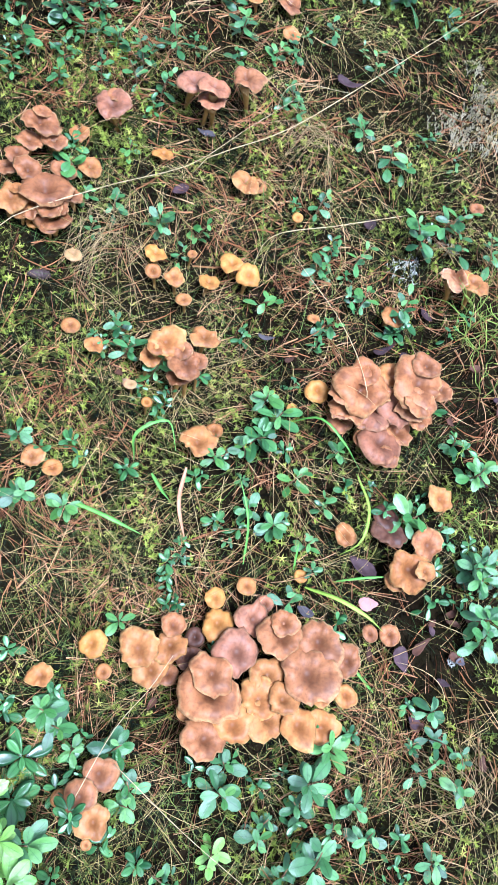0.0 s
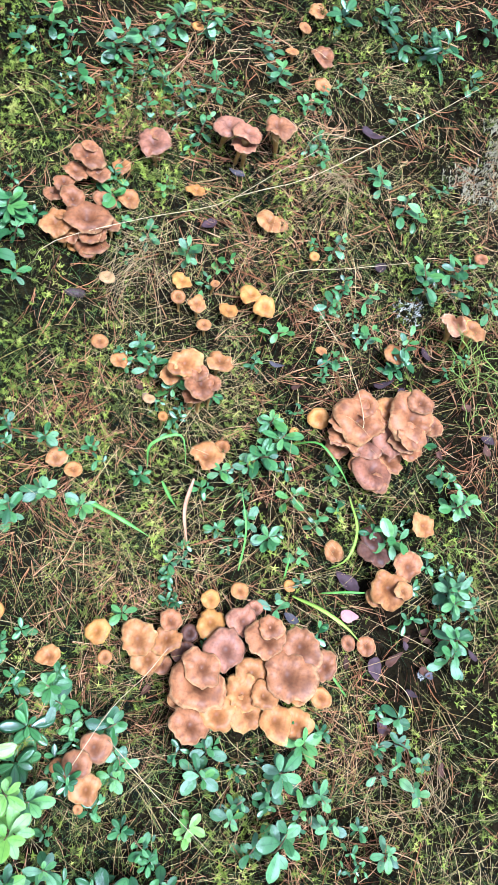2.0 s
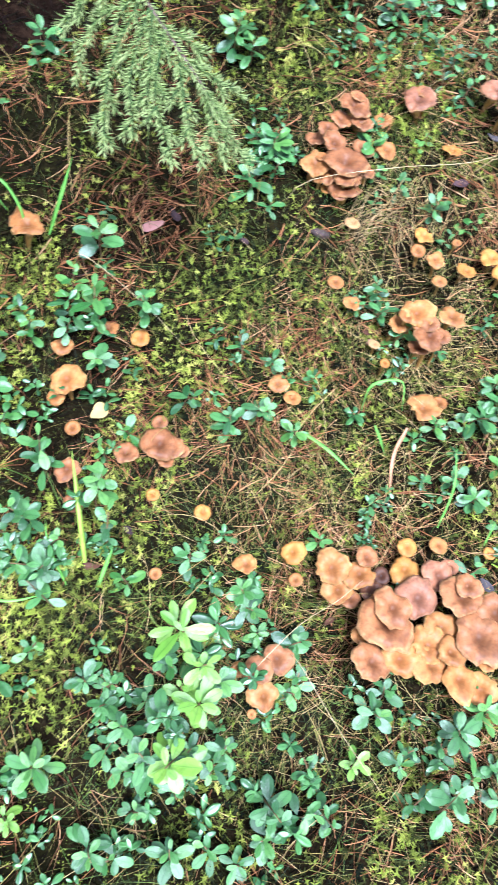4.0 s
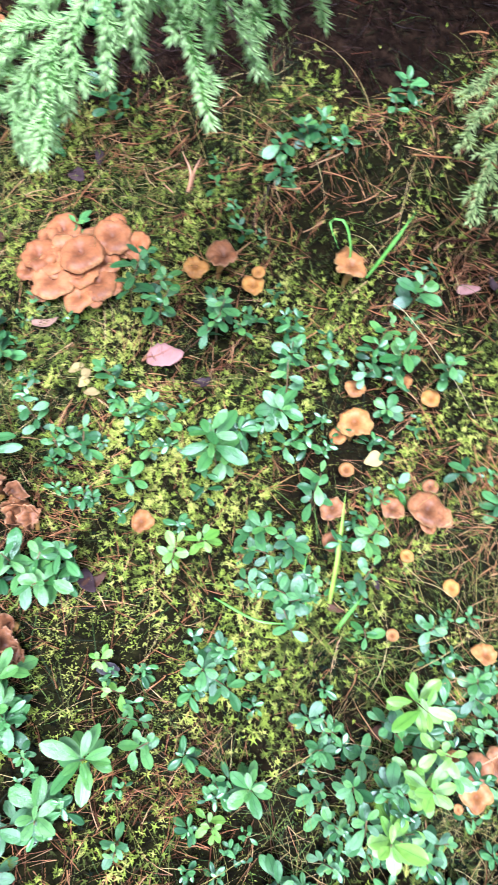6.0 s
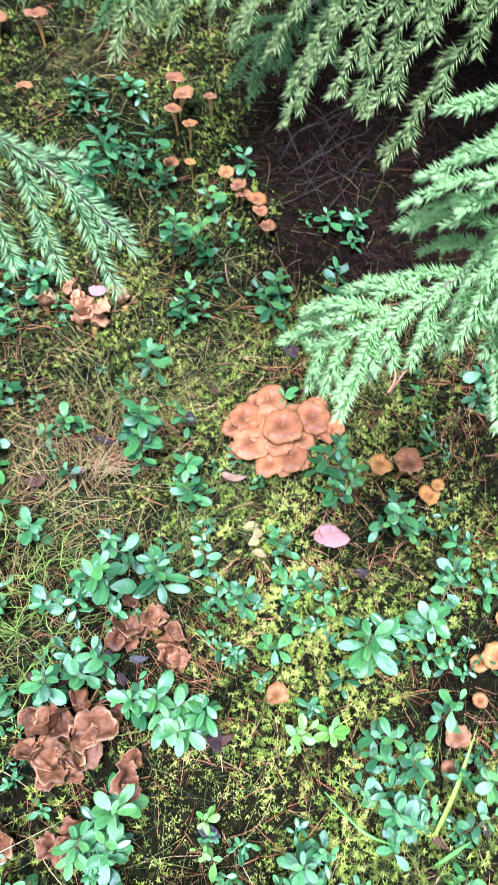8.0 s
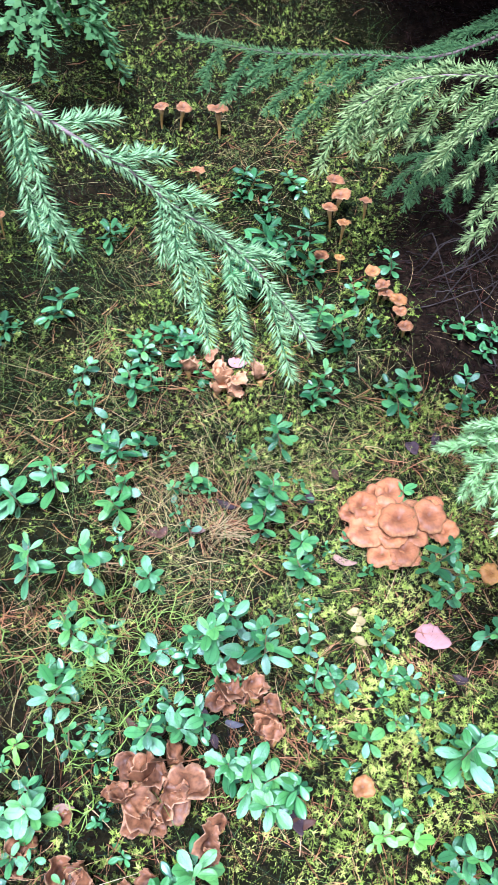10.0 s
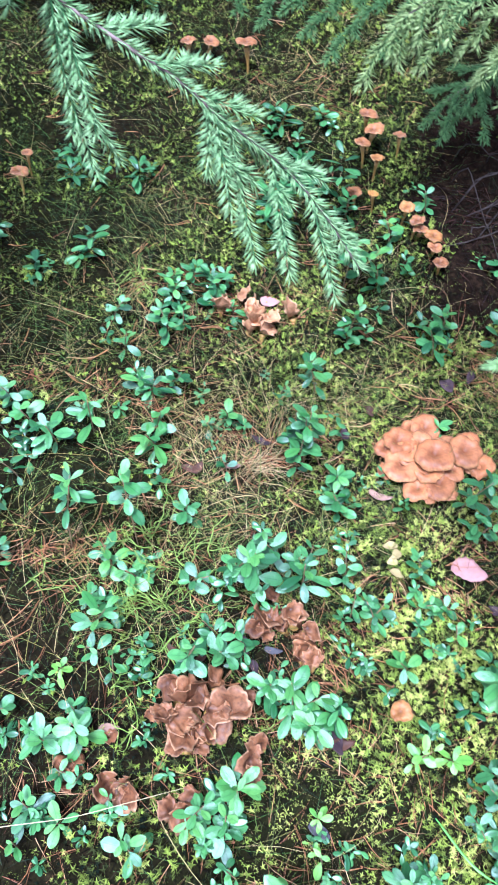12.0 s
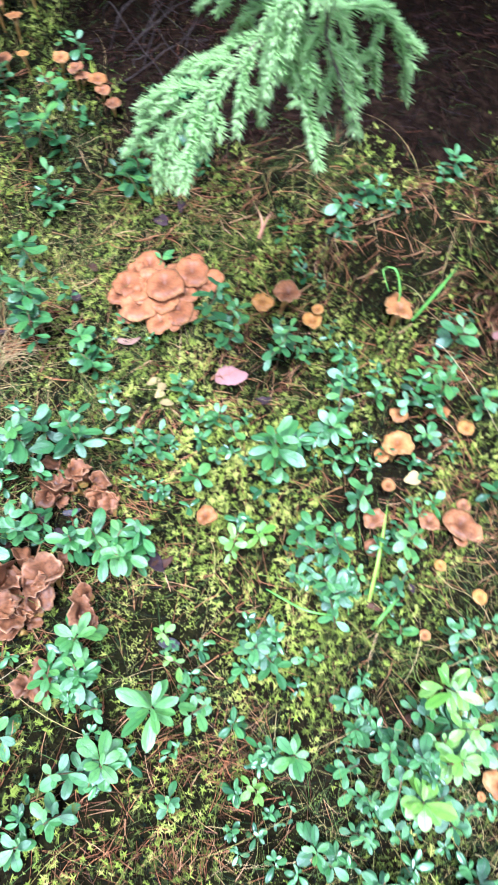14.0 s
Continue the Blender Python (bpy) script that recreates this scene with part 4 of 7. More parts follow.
mushroom(0.629, 0.175, 0.0172, 0.069, "b")
mushroom(0.611, 0.130, 0.0196, 0.055, "b")
mushroom(0.616, 0.129, 0.0199, 0.070, "b")
mushroom(0.619, 0.153, 0.0325, 0.066, "b")
mushroom(0.656, 0.154, 0.0151, 0.050, "b")
mushroom(0.587, 0.173, 0.0165, 0.050, "o")
mushroom(0.592, 0.145, 0.0146, 0.042, "b")
mushroom(0.581, 0.137, 0.0145, 0.044, "b")
mushroom(0.596, 0.128, 0.0238, 0.050, "k")
mushroom(0.621, 0.121, 0.0195, 0.045, "b")
mushroom(0.580, 0.068, 0.0132, 0.046, "b")
mushroom(0.553, 0.093, 0.0125, 0.043, "b")
mushroom(0.572, 0.086, 0.0265, 0.045, "k")
mushroom(0.601, 0.105, 0.0195, 0.035, "b")
mushroom(0.529, 0.120, 0.0165, 0.030, "b")
mushroom(0.345, 0.083, 0.0192, 0.035, "o")
mushroom(0.368, 0.106, 0.0103, 0.016, "o")
mushroom(0.153, 0.059, 0.0123, 0.016, "o")
mushroom(0.177, 0.048, 0.0109, 0.016, "o")
mushroom(0.530, -0.023, 0.0131, 0.016, "o")
mushroom(0.651, 0.020, 0.0162, 0.035, "o")
mushroom(0.586, -0.017, 0.0203, 0.030, "d")
mushroom(0.581, 0.001, 0.0161, 0.025, "d")
mushroom(0.629, -0.038, 0.0187, 0.035, "b")
mushroom(0.619, -0.072, 0.0121, 0.044, "o")
mushroom(0.619, -0.063, 0.0115, 0.031, "o")
mushroom(0.601, -0.068, 0.0240, 0.040, "o")
mushroom(0.589, -0.080, 0.0127, 0.030, "o")
mushroom(0.475, -0.070, 0.0078, 0.016, "y")
mushroom(0.405, -0.086, 0.0109, 0.035, "o")
mushroom(0.369, -0.098, 0.0115, 0.030, "y")
mushroom(0.371, -0.128, 0.0172, 0.035, "y")
mushroom(0.411, -0.126, 0.0186, 0.045, "k")
mushroom(0.430, -0.103, 0.0097, 0.016, "k")
mushroom(0.442, -0.133, 0.0144, 0.060, "b")
mushroom(0.440, -0.147, 0.0226, 0.055, "b")
mushroom(0.483, -0.152, 0.0242, 0.050, "b")
mushroom(0.516, -0.173, 0.0164, 0.045, "b")
mushroom(0.498, -0.180, 0.0093, 0.030, "k")
mushroom(0.514, -0.207, 0.0125, 0.035, "o")
mushroom(0.320, -0.133, 0.0129, 0.050, "b")
mushroom(0.318, -0.153, 0.0167, 0.040, "o")
mushroom(0.283, -0.157, 0.0198, 0.045, "o")
mushroom(0.298, -0.178, 0.0165, 0.035, "o")
mushroom(0.316, -0.182, 0.0115, 0.030, "b")
mushroom(0.339, -0.164, 0.0130, 0.030, "d")
mushroom(0.347, -0.142, 0.0106, 0.025, "d")
mushroom(0.390, -0.162, 0.0237, 0.050, "k")
mushroom(0.361, -0.186, 0.0212, 0.062, "b")
mushroom(0.359, -0.203, 0.0310, 0.055, "b")
mushroom(0.425, -0.186, 0.0188, 0.045, "o")
mushroom(0.487, -0.188, 0.0140, 0.045, "b")
mushroom(0.467, -0.187, 0.0292, 0.055, "b")
mushroom(0.484, -0.206, 0.0142, 0.045, "o")
mushroom(0.414, -0.211, 0.0206, 0.045, "o")
mushroom(0.423, -0.231, 0.0205, 0.040, "o")
mushroom(0.385, -0.236, 0.0208, 0.045, "o")
mushroom(0.354, -0.249, 0.0212, 0.045, "b")
mushroom(0.455, -0.238, 0.0198, 0.045, "o")
mushroom(0.483, -0.241, 0.0179, 0.040, "o")
mushroom(0.377, -0.214, 0.0138, 0.050, "b")
mushroom(0.439, -0.212, 0.0164, 0.050, "o")
mushroom(0.503, -0.194, 0.0106, 0.030, "o")
mushroom(0.337, -0.220, 0.0101, 0.030, "o")
mushroom(0.233, -0.149, 0.0140, 0.030, "y")
mushroom(0.247, -0.177, 0.0083, 0.016, "o")
mushroom(0.183, -0.182, 0.0123, 0.030, "o")
mushroom(0.547, -0.142, 0.0095, 0.040, "b")
mushroom(0.576, -0.141, 0.0118, 0.025, "b")
mushroom(0.248, -0.278, 0.0159, 0.040, "b")
mushroom(0.231, -0.298, 0.0155, 0.045, "b")
mushroom(0.210, -0.299, 0.0083, 0.016, "o")
mushroom(0.245, -0.321, 0.0155, 0.035, "o")
mushroom(0.239, -0.341, 0.0052, 0.016, "o")
mushroom(0.454, 0.819, 0.0150, 0.018, "o")
mushroom(0.434, 0.786, 0.0102, 0.016, "o")
mushroom(0.415, 0.733, 0.0100, 0.016, "o")
mushroom(0.265, 0.733, 0.0088, 0.016, "y")
mushroom(-0.383, 0.008, 0.0148, 0.030, "y")
mushroom(-0.351, 0.029, 0.0190, 0.055, "b")
mushroom(-0.307, 0.034, 0.0140, 0.025, "y")
mushroom(-0.309, 0.048, 0.0085, 0.035, "y")
mushroom(-0.214, 0.130, 0.0202, 0.035, "o")
mushroom(-0.121, 0.003, 0.0122, 0.016, "o")
mushroom(-0.077, 0.047, 0.0123, 0.016, "o")
mushroom(-0.034, 0.049, 0.0114, 0.016, "y")
mushroom(-0.095, -0.044, 0.0191, 0.035, "o")
mushroom(-0.104, -0.064, 0.0105, 0.016, "o")
mushroom(-0.071, -0.093, 0.0089, 0.016, "o")
mushroom(0.054, -0.080, 0.0131, 0.039, "b")
mushroom(0.050, -0.092, 0.0101, 0.026, "b")
mushroom(0.038, -0.080, 0.0216, 0.035, "b")
mushroom(0.026, -0.048, 0.0096, 0.016, "b")
mushroom(0.064, -0.072, 0.0088, 0.016, "b")
mushroom(0.002, -0.103, 0.0144, 0.030, "b")
mushroom(-0.058, -0.144, 0.0138, 0.016, "b")
mushroom(-0.036, -0.179, 0.0115, 0.016, "b")
mushroom(0.048, -0.136, 0.0079, 0.016, "y")
mushroom(0.113, -0.135, 0.0100, 0.016, "y")
mushroom(0.083, -0.226, 0.0070, 0.016, "o")
mushroom(-0.226, -0.303, 0.0123, 0.030, "o")
mushroom(-0.560, -0.052, 0.0232, 0.030, "t")
mushroom(-0.553, -0.106, 0.0236, 0.030, "t")
mushroom(-0.505, -0.093, 0.0166, 0.029, "t")
mushroom(-0.494, -0.087, 0.0134, 0.028, "t")
mushroom(-0.509, -0.072, 0.0277, 0.032, "t")
mushroom(-0.527, -0.105, 0.0154, 0.027, "t")
mushroom(-0.537, -0.119, 0.0139, 0.032, "t")
mushroom(-0.518, -0.122, 0.0257, 0.030, "t")
mushroom(-0.453, -0.082, 0.0131, 0.028, "t")
mushroom(-0.458, -0.099, 0.0131, 0.031, "t")
mushroom(-0.470, -0.086, 0.0238, 0.030, "t")
mushroom(-0.477, -0.118, 0.0203, 0.028, "t")
mushroom(-0.509, -0.010, 0.0142, 0.029, "t")
mushroom(-0.478, -0.023, 0.0145, 0.027, "t")
mushroom(-0.497, -0.024, 0.0245, 0.031, "t")
mushroom(-0.468, -0.016, 0.0191, 0.029, "t")
mushroom(-0.516, -0.037, 0.0175, 0.040, "b")
mushroom(-0.533, -0.081, 0.0209, 0.032, "t")
mushroom(-0.494, -0.094, 0.0205, 0.031, "t")
mushroom(-0.567, -0.071, 0.0178, 0.028, "t")
mushroom(-0.552, -0.129, 0.0157, 0.028, "t")
mushroom(-0.522, -0.144, 0.0137, 0.028, "t")
mushroom(-0.480, -0.057, 0.0172, 0.029, "t")
mushroom(-0.514, 0.001, 0.0142, 0.028, "t")
mushroom(-0.460, -0.108, 0.0126, 0.028, "t")
mushroom(-0.533, -0.102, 0.0190, 0.032, "t")
mushroom(-0.501, -0.053, 0.0156, 0.032, "t")
mushroom(-0.373, -0.392, 0.0179, 0.048, "w")
mushroom(-0.385, -0.419, 0.0165, 0.050, "w")
mushroom(-0.389, -0.402, 0.0243, 0.050, "w")
mushroom(-0.386, -0.377, 0.0180, 0.057, "w")
mushroom(-0.358, -0.367, 0.0162, 0.045, "w")
mushroom(-0.370, -0.378, 0.0214, 0.055, "w")
mushroom(-0.350, -0.375, 0.0150, 0.040, "w")
mushroom(-0.331, -0.389, 0.0131, 0.040, "w")
mushroom(-0.334, -0.373, 0.0212, 0.050, "w")
mushroom(-0.381, -0.413, 0.0116, 0.031, "w")
mushroom(-0.397, -0.419, 0.0137, 0.041, "w")
mushroom(-0.385, -0.425, 0.0172, 0.040, "w")
mushroom(-0.319, -0.375, 0.0157, 0.035, "w")
mushroom(-0.416, -0.380, 0.0149, 0.030, "w")
mushroom(-0.333, -0.561, 0.0186, 0.062, "w")
mushroom(-0.370, -0.545, 0.0198, 0.055, "w")
mushroom(-0.330, -0.558, 0.0225, 0.064, "w")
mushroom(-0.348, -0.545, 0.0289, 0.060, "w")
mushroom(-0.345, -0.499, 0.0186, 0.051, "w")
mushroom(-0.342, -0.535, 0.0182, 0.058, "w")
mushroom(-0.337, -0.517, 0.0253, 0.055, "w")
mushroom(-0.309, -0.481, 0.0214, 0.058, "w")
mushroom(-0.308, -0.521, 0.0223, 0.054, "w")
mushroom(-0.318, -0.519, 0.0198, 0.059, "w")
mushroom(-0.310, -0.501, 0.0263, 0.060, "w")
mushroom(-0.300, -0.560, 0.0179, 0.034, "w")
mushroom(-0.322, -0.533, 0.0204, 0.036, "w")
mushroom(-0.316, -0.550, 0.0249, 0.045, "w")
mushroom(-0.308, -0.539, 0.0141, 0.042, "w")
mushroom(-0.295, -0.544, 0.0137, 0.033, "w")
mushroom(-0.297, -0.530, 0.0198, 0.040, "w")
mushroom(-0.314, -0.468, 0.0110, 0.037, "w")
mushroom(-0.318, -0.491, 0.0115, 0.025, "w")
mushroom(-0.323, -0.478, 0.0178, 0.035, "w")
mushroom(-0.352, -0.564, 0.0129, 0.033, "w")
mushroom(-0.353, -0.583, 0.0108, 0.033, "w")
mushroom(-0.343, -0.574, 0.0173, 0.035, "w")
mushroom(-0.235, -0.499, 0.0152, 0.039, "w")
mushroom(-0.260, -0.477, 0.0159, 0.049, "w")
mushroom(-0.252, -0.492, 0.0235, 0.045, "w")
mushroom(-0.932, -0.221, 0.0176, 0.021, "v")
mushroom(-0.936, -0.185, 0.0159, 0.019, "v")
mushroom(-0.844, -0.188, 0.0208, 0.026, "v")
mushroom(-0.857, -0.208, 0.0199, 0.024, "v")
mushroom(-0.863, -0.191, 0.0249, 0.035, "v")
mushroom(-0.864, -0.120, 0.0158, 0.019, "v")
mushroom(-1.168, 0.187, 0.0155, 0.060, "b")
mushroom(-1.131, 0.182, 0.0165, 0.055, "b")
mushroom(-1.117, 0.152, 0.0142, 0.050, "b")
mushroom(-1.071, 0.157, 0.0130, 0.050, "o")
mushroom(-1.100, 0.222, 0.0121, 0.050, "b")
mushroom(-1.030, 0.088, 0.0128, 0.040, "b")
mushroom(-1.003, 0.110, 0.0095, 0.050, "y")
mushroom(-0.940, 0.143, 0.0124, 0.060, "o")
mushroom(-0.906, 0.144, 0.0123, 0.060, "b")
mushroom(-0.894, 0.146, 0.0124, 0.050, "b")
mushroom(-0.872, 0.158, 0.0144, 0.050, "o")
mushroom(-0.854, 0.151, 0.0123, 0.045, "b")
mushroom(-0.819, 0.138, 0.0131, 0.050, "b")
mushroom(-1.536, -0.028, 0.0153, 0.050, "b")
mushroom(-1.512, 0.012, 0.0153, 0.050, "b")
mushroom(-1.462, 0.071, 0.0187, 0.060, "b")
mushroom(-1.336, -0.032, 0.0135, 0.040, "b")
mushroom(-1.319, -0.457, 0.0142, 0.050, "b")
mushroom(-1.361, -0.429, 0.0100, 0.050, "b")
mushroom(-0.918, -0.234, 0.0202, 0.035, "v")
mushroom(-0.859, -0.171, 0.0194, 0.036, "v")
mushroom(-0.887, -0.196, 0.0217, 0.032, "v")
mushroom(-0.869, -0.187, 0.0259, 0.040, "v")
mushroom(-0.851, -0.128, 0.0211, 0.035, "v")
mushroom(-0.277, -0.639, 0.0153, 0.024, "w")
mushroom(-0.304, -0.652, 0.0192, 0.024, "w")
mushroom(-0.295, -0.636, 0.0244, 0.030, "w")
mushroom(-0.327, -0.699, 0.0111, 0.019, "w")
mushroom(-0.343, -0.682, 0.0123, 0.020, "w")
mushroom(-0.333, -0.688, 0.0164, 0.030, "w")
mushroom(-0.248, -0.596, 0.0155, 0.025, "w")
mushroom(-0.251, -0.564, 0.0173, 0.015, "w")
mushroom(-0.243, -0.579, 0.0229, 0.025, "w")
mushroom(-0.348, -0.636, 0.0126, 0.025, "w")
mushroom(-0.326, -0.698, 0.0114, 0.028, "w")
mushroom(-0.331, -0.702, 0.0109, 0.027, "w")
mushroom(-0.336, -0.691, 0.0163, 0.030, "w")
mushroom(-0.277, -0.640, 0.0105, 0.020, "w")
mushroom(-0.293, -0.653, 0.0122, 0.023, "w")
mushroom(-0.289, -0.641, 0.0163, 0.025, "w")

# ---- lingonberries ----
lingonberry(-0.312, -0.044, 0.0180, 0.094, "g")
lingonberry(-0.796, -0.517, 0.0180, 0.012, "g")
lingonberry(-0.455, -0.459, 0.0180, 0.084, "g")
lingonberry(-0.397, -0.383, 0.0180, 0.042, "g")
lingonberry(-0.330, -0.699, 0.0190, 0.050, "g")
lingonberry(-0.286, -0.656, 0.0170, 0.045, "g")
lingonberry(-0.451, -0.625, 0.0180, 0.050, "g")
lingonberry(-0.470, -0.370, 0.0200, 0.070, "g")
lingonberry(-0.440, -0.335, 0.0180, 0.060, "g")
lingonberry(0.694, -0.067, 0.0210, 0.050, "g")
lingonberry(0.690, -0.130, 0.0200, 0.050, "g")
lingonberry(0.700, 0.047, 0.0170, 0.050, "g")
lingonberry(-0.194, -0.203, 0.0304, 0.153, "l")
lingonberry(-0.777, -0.509, 0.0327, 0.076, "l")
lingonberry(-0.101, -0.525, 0.0282, 0.137, "l")
lingonberry(-1.078, 0.064, 0.0297, 0.053, "g")
lingonberry(-0.947, -0.217, 0.0295, 0.052, "g")
lingonberry(-0.703, -0.450, 0.0294, 0.052, "l")
lingonberry(0.143, -0.297, 0.0282, 0.134, "y")
lingonberry(-0.624, -0.573, 0.0254, 0.139, "g")
lingonberry(-0.294, -0.427, 0.0271, 0.107, "l")
lingonberry(-0.595, -0.515, 0.0243, 0.147, "g")
lingonberry(-0.775, -0.576, 0.0273, 0.051, "g")
lingonberry(-0.783, -0.405, 0.0270, 0.051, "g")
lingonberry(-0.969, -0.230, 0.0270, 0.051, "g")
lingonberry(-0.728, -0.166, 0.0263, 0.061, "g")
lingonberry(-0.579, -0.255, 0.0229, 0.158, "g")
lingonberry(-0.415, -0.345, 0.0251, 0.099, "g")
lingonberry(0.166, -0.419, 0.0240, 0.160, "y")
lingonberry(-0.860, 0.036, 0.0246, 0.089, "g")
lingonberry(-0.468, -0.589, 0.0253, 0.088, "g")
lingonberry(-0.441, -0.403, 0.0241, 0.127, "g")
lingonberry(-0.364, -0.666, 0.0248, 0.093, "l")
lingonberry(-0.805, -0.417, 0.0254, 0.049, "g")
lingonberry(0.051, 0.355, 0.0254, 0.049, "g")
lingonberry(-0.115, 0.133, 0.0242, 0.079, "g")
lingonberry(-0.269, -0.402, 0.0242, 0.094, "l")
lingonberry(-0.290, -0.049, 0.0230, 0.108, "g")
lingonberry(-0.222, -0.528, 0.0240, 0.090, "l")
lingonberry(0.055, 0.367, 0.0244, 0.049, "g")
lingonberry(-0.150, -0.643, 0.0243, 0.069, "g")
lingonberry(-0.413, -0.055, 0.0229, 0.095, "g")
lingonberry(0.178, -0.359, 0.0227, 0.160, "y")
lingonberry(0.029, 0.303, 0.0241, 0.048, "g")
lingonberry(-0.582, -0.259, 0.0214, 0.141, "g")
lingonberry(-0.440, -0.406, 0.0218, 0.122, "g")
lingonberry(-0.112, -0.602, 0.0237, 0.068, "l")
lingonberry(0.614, -0.006, 0.0236, 0.048, "l")
lingonberry(0.167, 0.658, 0.0236, 0.048, "g")
lingonberry(-0.572, -0.265, 0.0216, 0.114, "g")
lingonberry(-0.670, 0.170, 0.0234, 0.048, "g")
lingonberry(0.466, -0.355, 0.0233, 0.068, "g")
lingonberry(-0.778, -0.048, 0.0226, 0.078, "g")
lingonberry(-0.821, -0.602, 0.0233, 0.048, "g")
lingonberry(-0.851, -0.022, 0.0211, 0.141, "g")
lingonberry(-0.734, -0.414, 0.0233, 0.048, "g")
lingonberry(0.059, 0.664, 0.0231, 0.047, "g")
lingonberry(-0.971, -0.290, 0.0230, 0.047, "g")
lingonberry(-0.392, 0.231, 0.0229, 0.047, "g")
lingonberry(-0.534, -0.223, 0.0229, 0.047, "g")
lingonberry(-0.303, 0.400, 0.0228, 0.047, "g")
lingonberry(-0.084, 0.042, 0.0212, 0.105, "l")
lingonberry(-0.171, -0.097, 0.0228, 0.051, "g")
lingonberry(0.177, 0.403, 0.0228, 0.047, "g")
lingonberry(-1.016, 0.067, 0.0227, 0.047, "g")
lingonberry(0.456, -0.295, 0.0227, 0.068, "g")
lingonberry(-0.871, -0.615, 0.0227, 0.047, "g")
lingonberry(-0.510, -0.243, 0.0225, 0.047, "g")
lingonberry(-0.918, 0.081, 0.0216, 0.083, "g")
lingonberry(-0.931, -0.337, 0.0223, 0.047, "g")
lingonberry(0.292, -0.434, 0.0223, 0.067, "g")
lingonberry(-0.181, -0.191, 0.0207, 0.104, "l")
lingonberry(-0.052, 0.522, 0.0222, 0.047, "g")
lingonberry(-0.428, -0.737, 0.0221, 0.047, "g")
lingonberry(0.633, 0.386, 0.0221, 0.047, "g")
lingonberry(-0.245, -0.432, 0.0208, 0.117, "l")
lingonberry(0.448, 0.119, 0.0221, 0.047, "g")
lingonberry(-0.372, -0.512, 0.0201, 0.123, "g")
lingonberry(-0.996, -0.281, 0.0220, 0.047, "g")
lingonberry(0.282, 0.741, 0.0220, 0.047, "g")
lingonberry(-0.717, 0.055, 0.0220, 0.047, "g")
lingonberry(-0.371, -0.058, 0.0215, 0.067, "g")
lingonberry(0.427, 0.087, 0.0218, 0.047, "g")
lingonberry(-0.386, 0.267, 0.0218, 0.046, "g")
lingonberry(-0.230, -0.564, 0.0211, 0.067, "l")
lingonberry(-0.202, -0.031, 0.0206, 0.085, "g")
lingonberry(-0.300, -0.451, 0.0199, 0.117, "g")
lingonberry(-0.368, -0.702, 0.0213, 0.063, "g")
lingonberry(-0.859, 0.037, 0.0216, 0.046, "g")
lingonberry(0.618, 0.279, 0.0216, 0.046, "g")
lingonberry(-0.121, -0.679, 0.0215, 0.067, "g")
lingonberry(-0.523, -0.547, 0.0214, 0.046, "l")
lingonberry(0.005, -0.167, 0.0195, 0.117, "l")
lingonberry(0.208, 0.692, 0.0214, 0.046, "g")
lingonberry(-0.346, -0.257, 0.0213, 0.042, "g")
lingonberry(-0.729, 0.098, 0.0211, 0.046, "g")
lingonberry(-0.075, -0.231, 0.0195, 0.098, "g")
lingonberry(0.139, -0.414, 0.0182, 0.149, "g")
lingonberry(-0.323, -0.745, 0.0209, 0.046, "g")
lingonberry(0.042, -0.457, 0.0200, 0.079, "l")
lingonberry(0.192, -0.330, 0.0187, 0.131, "g")
lingonberry(-0.211, -0.546, 0.0203, 0.067, "g")
lingonberry(0.709, 0.056, 0.0208, 0.046, "l")
lingonberry(0.492, -0.261, 0.0207, 0.046, "l")
lingonberry(-0.780, 0.236, 0.0207, 0.046, "g")
lingonberry(-0.902, -0.406, 0.0206, 0.046, "g")
lingonberry(-0.741, 0.280, 0.0206, 0.046, "g")
lingonberry(-0.696, -0.683, 0.0206, 0.046, "g")
lingonberry(0.710, 0.404, 0.0205, 0.046, "g")
lingonberry(-0.024, -0.272, 0.0196, 0.080, "g")
lingonberry(-0.243, -0.659, 0.0204, 0.045, "g")
lingonberry(-0.168, -0.305, 0.0173, 0.075, "y")
lingonberry(-0.365, 0.295, 0.0203, 0.045, "g")
lingonberry(0.141, -0.328, 0.0192, 0.087, "g")
lingonberry(-0.967, 0.199, 0.0202, 0.045, "g")
lingonberry(-0.361, -0.486, 0.0189, 0.101, "g")
lingonberry(-0.377, -0.516, 0.0188, 0.101, "g")
lingonberry(0.688, -0.143, 0.0201, 0.045, "g")
lingonberry(-0.099, -0.230, 0.0192, 0.083, "g")
lingonberry(-0.791, -0.359, 0.0199, 0.045, "g")
lingonberry(-0.572, -0.562, 0.0199, 0.045, "l")
lingonberry(-0.030, 0.058, 0.0186, 0.101, "g")
lingonberry(-0.087, -0.136, 0.0193, 0.068, "g")
lingonberry(0.153, 0.008, 0.0198, 0.045, "g")
lingonberry(-0.379, -0.459, 0.0184, 0.101, "g")
lingonberry(0.269, -0.252, 0.0197, 0.045, "g")
lingonberry(0.144, -0.382, 0.0172, 0.148, "g")
lingonberry(0.689, -0.084, 0.0197, 0.045, "g")
lingonberry(-0.051, -0.283, 0.0184, 0.094, "g")
lingonberry(-0.148, -0.293, 0.0165, 0.085, "y")
lingonberry(-1.030, -0.053, 0.0197, 0.045, "g")
lingonberry(-0.577, -0.437, 0.0196, 0.045, "g")
lingonberry(0.186, -0.216, 0.0196, 0.045, "l")
lingonberry(0.242, 0.725, 0.0196, 0.045, "g")
lingonberry(-0.067, -0.392, 0.0188, 0.074, "g")
lingonberry(-0.390, -0.662, 0.0191, 0.062, "g")
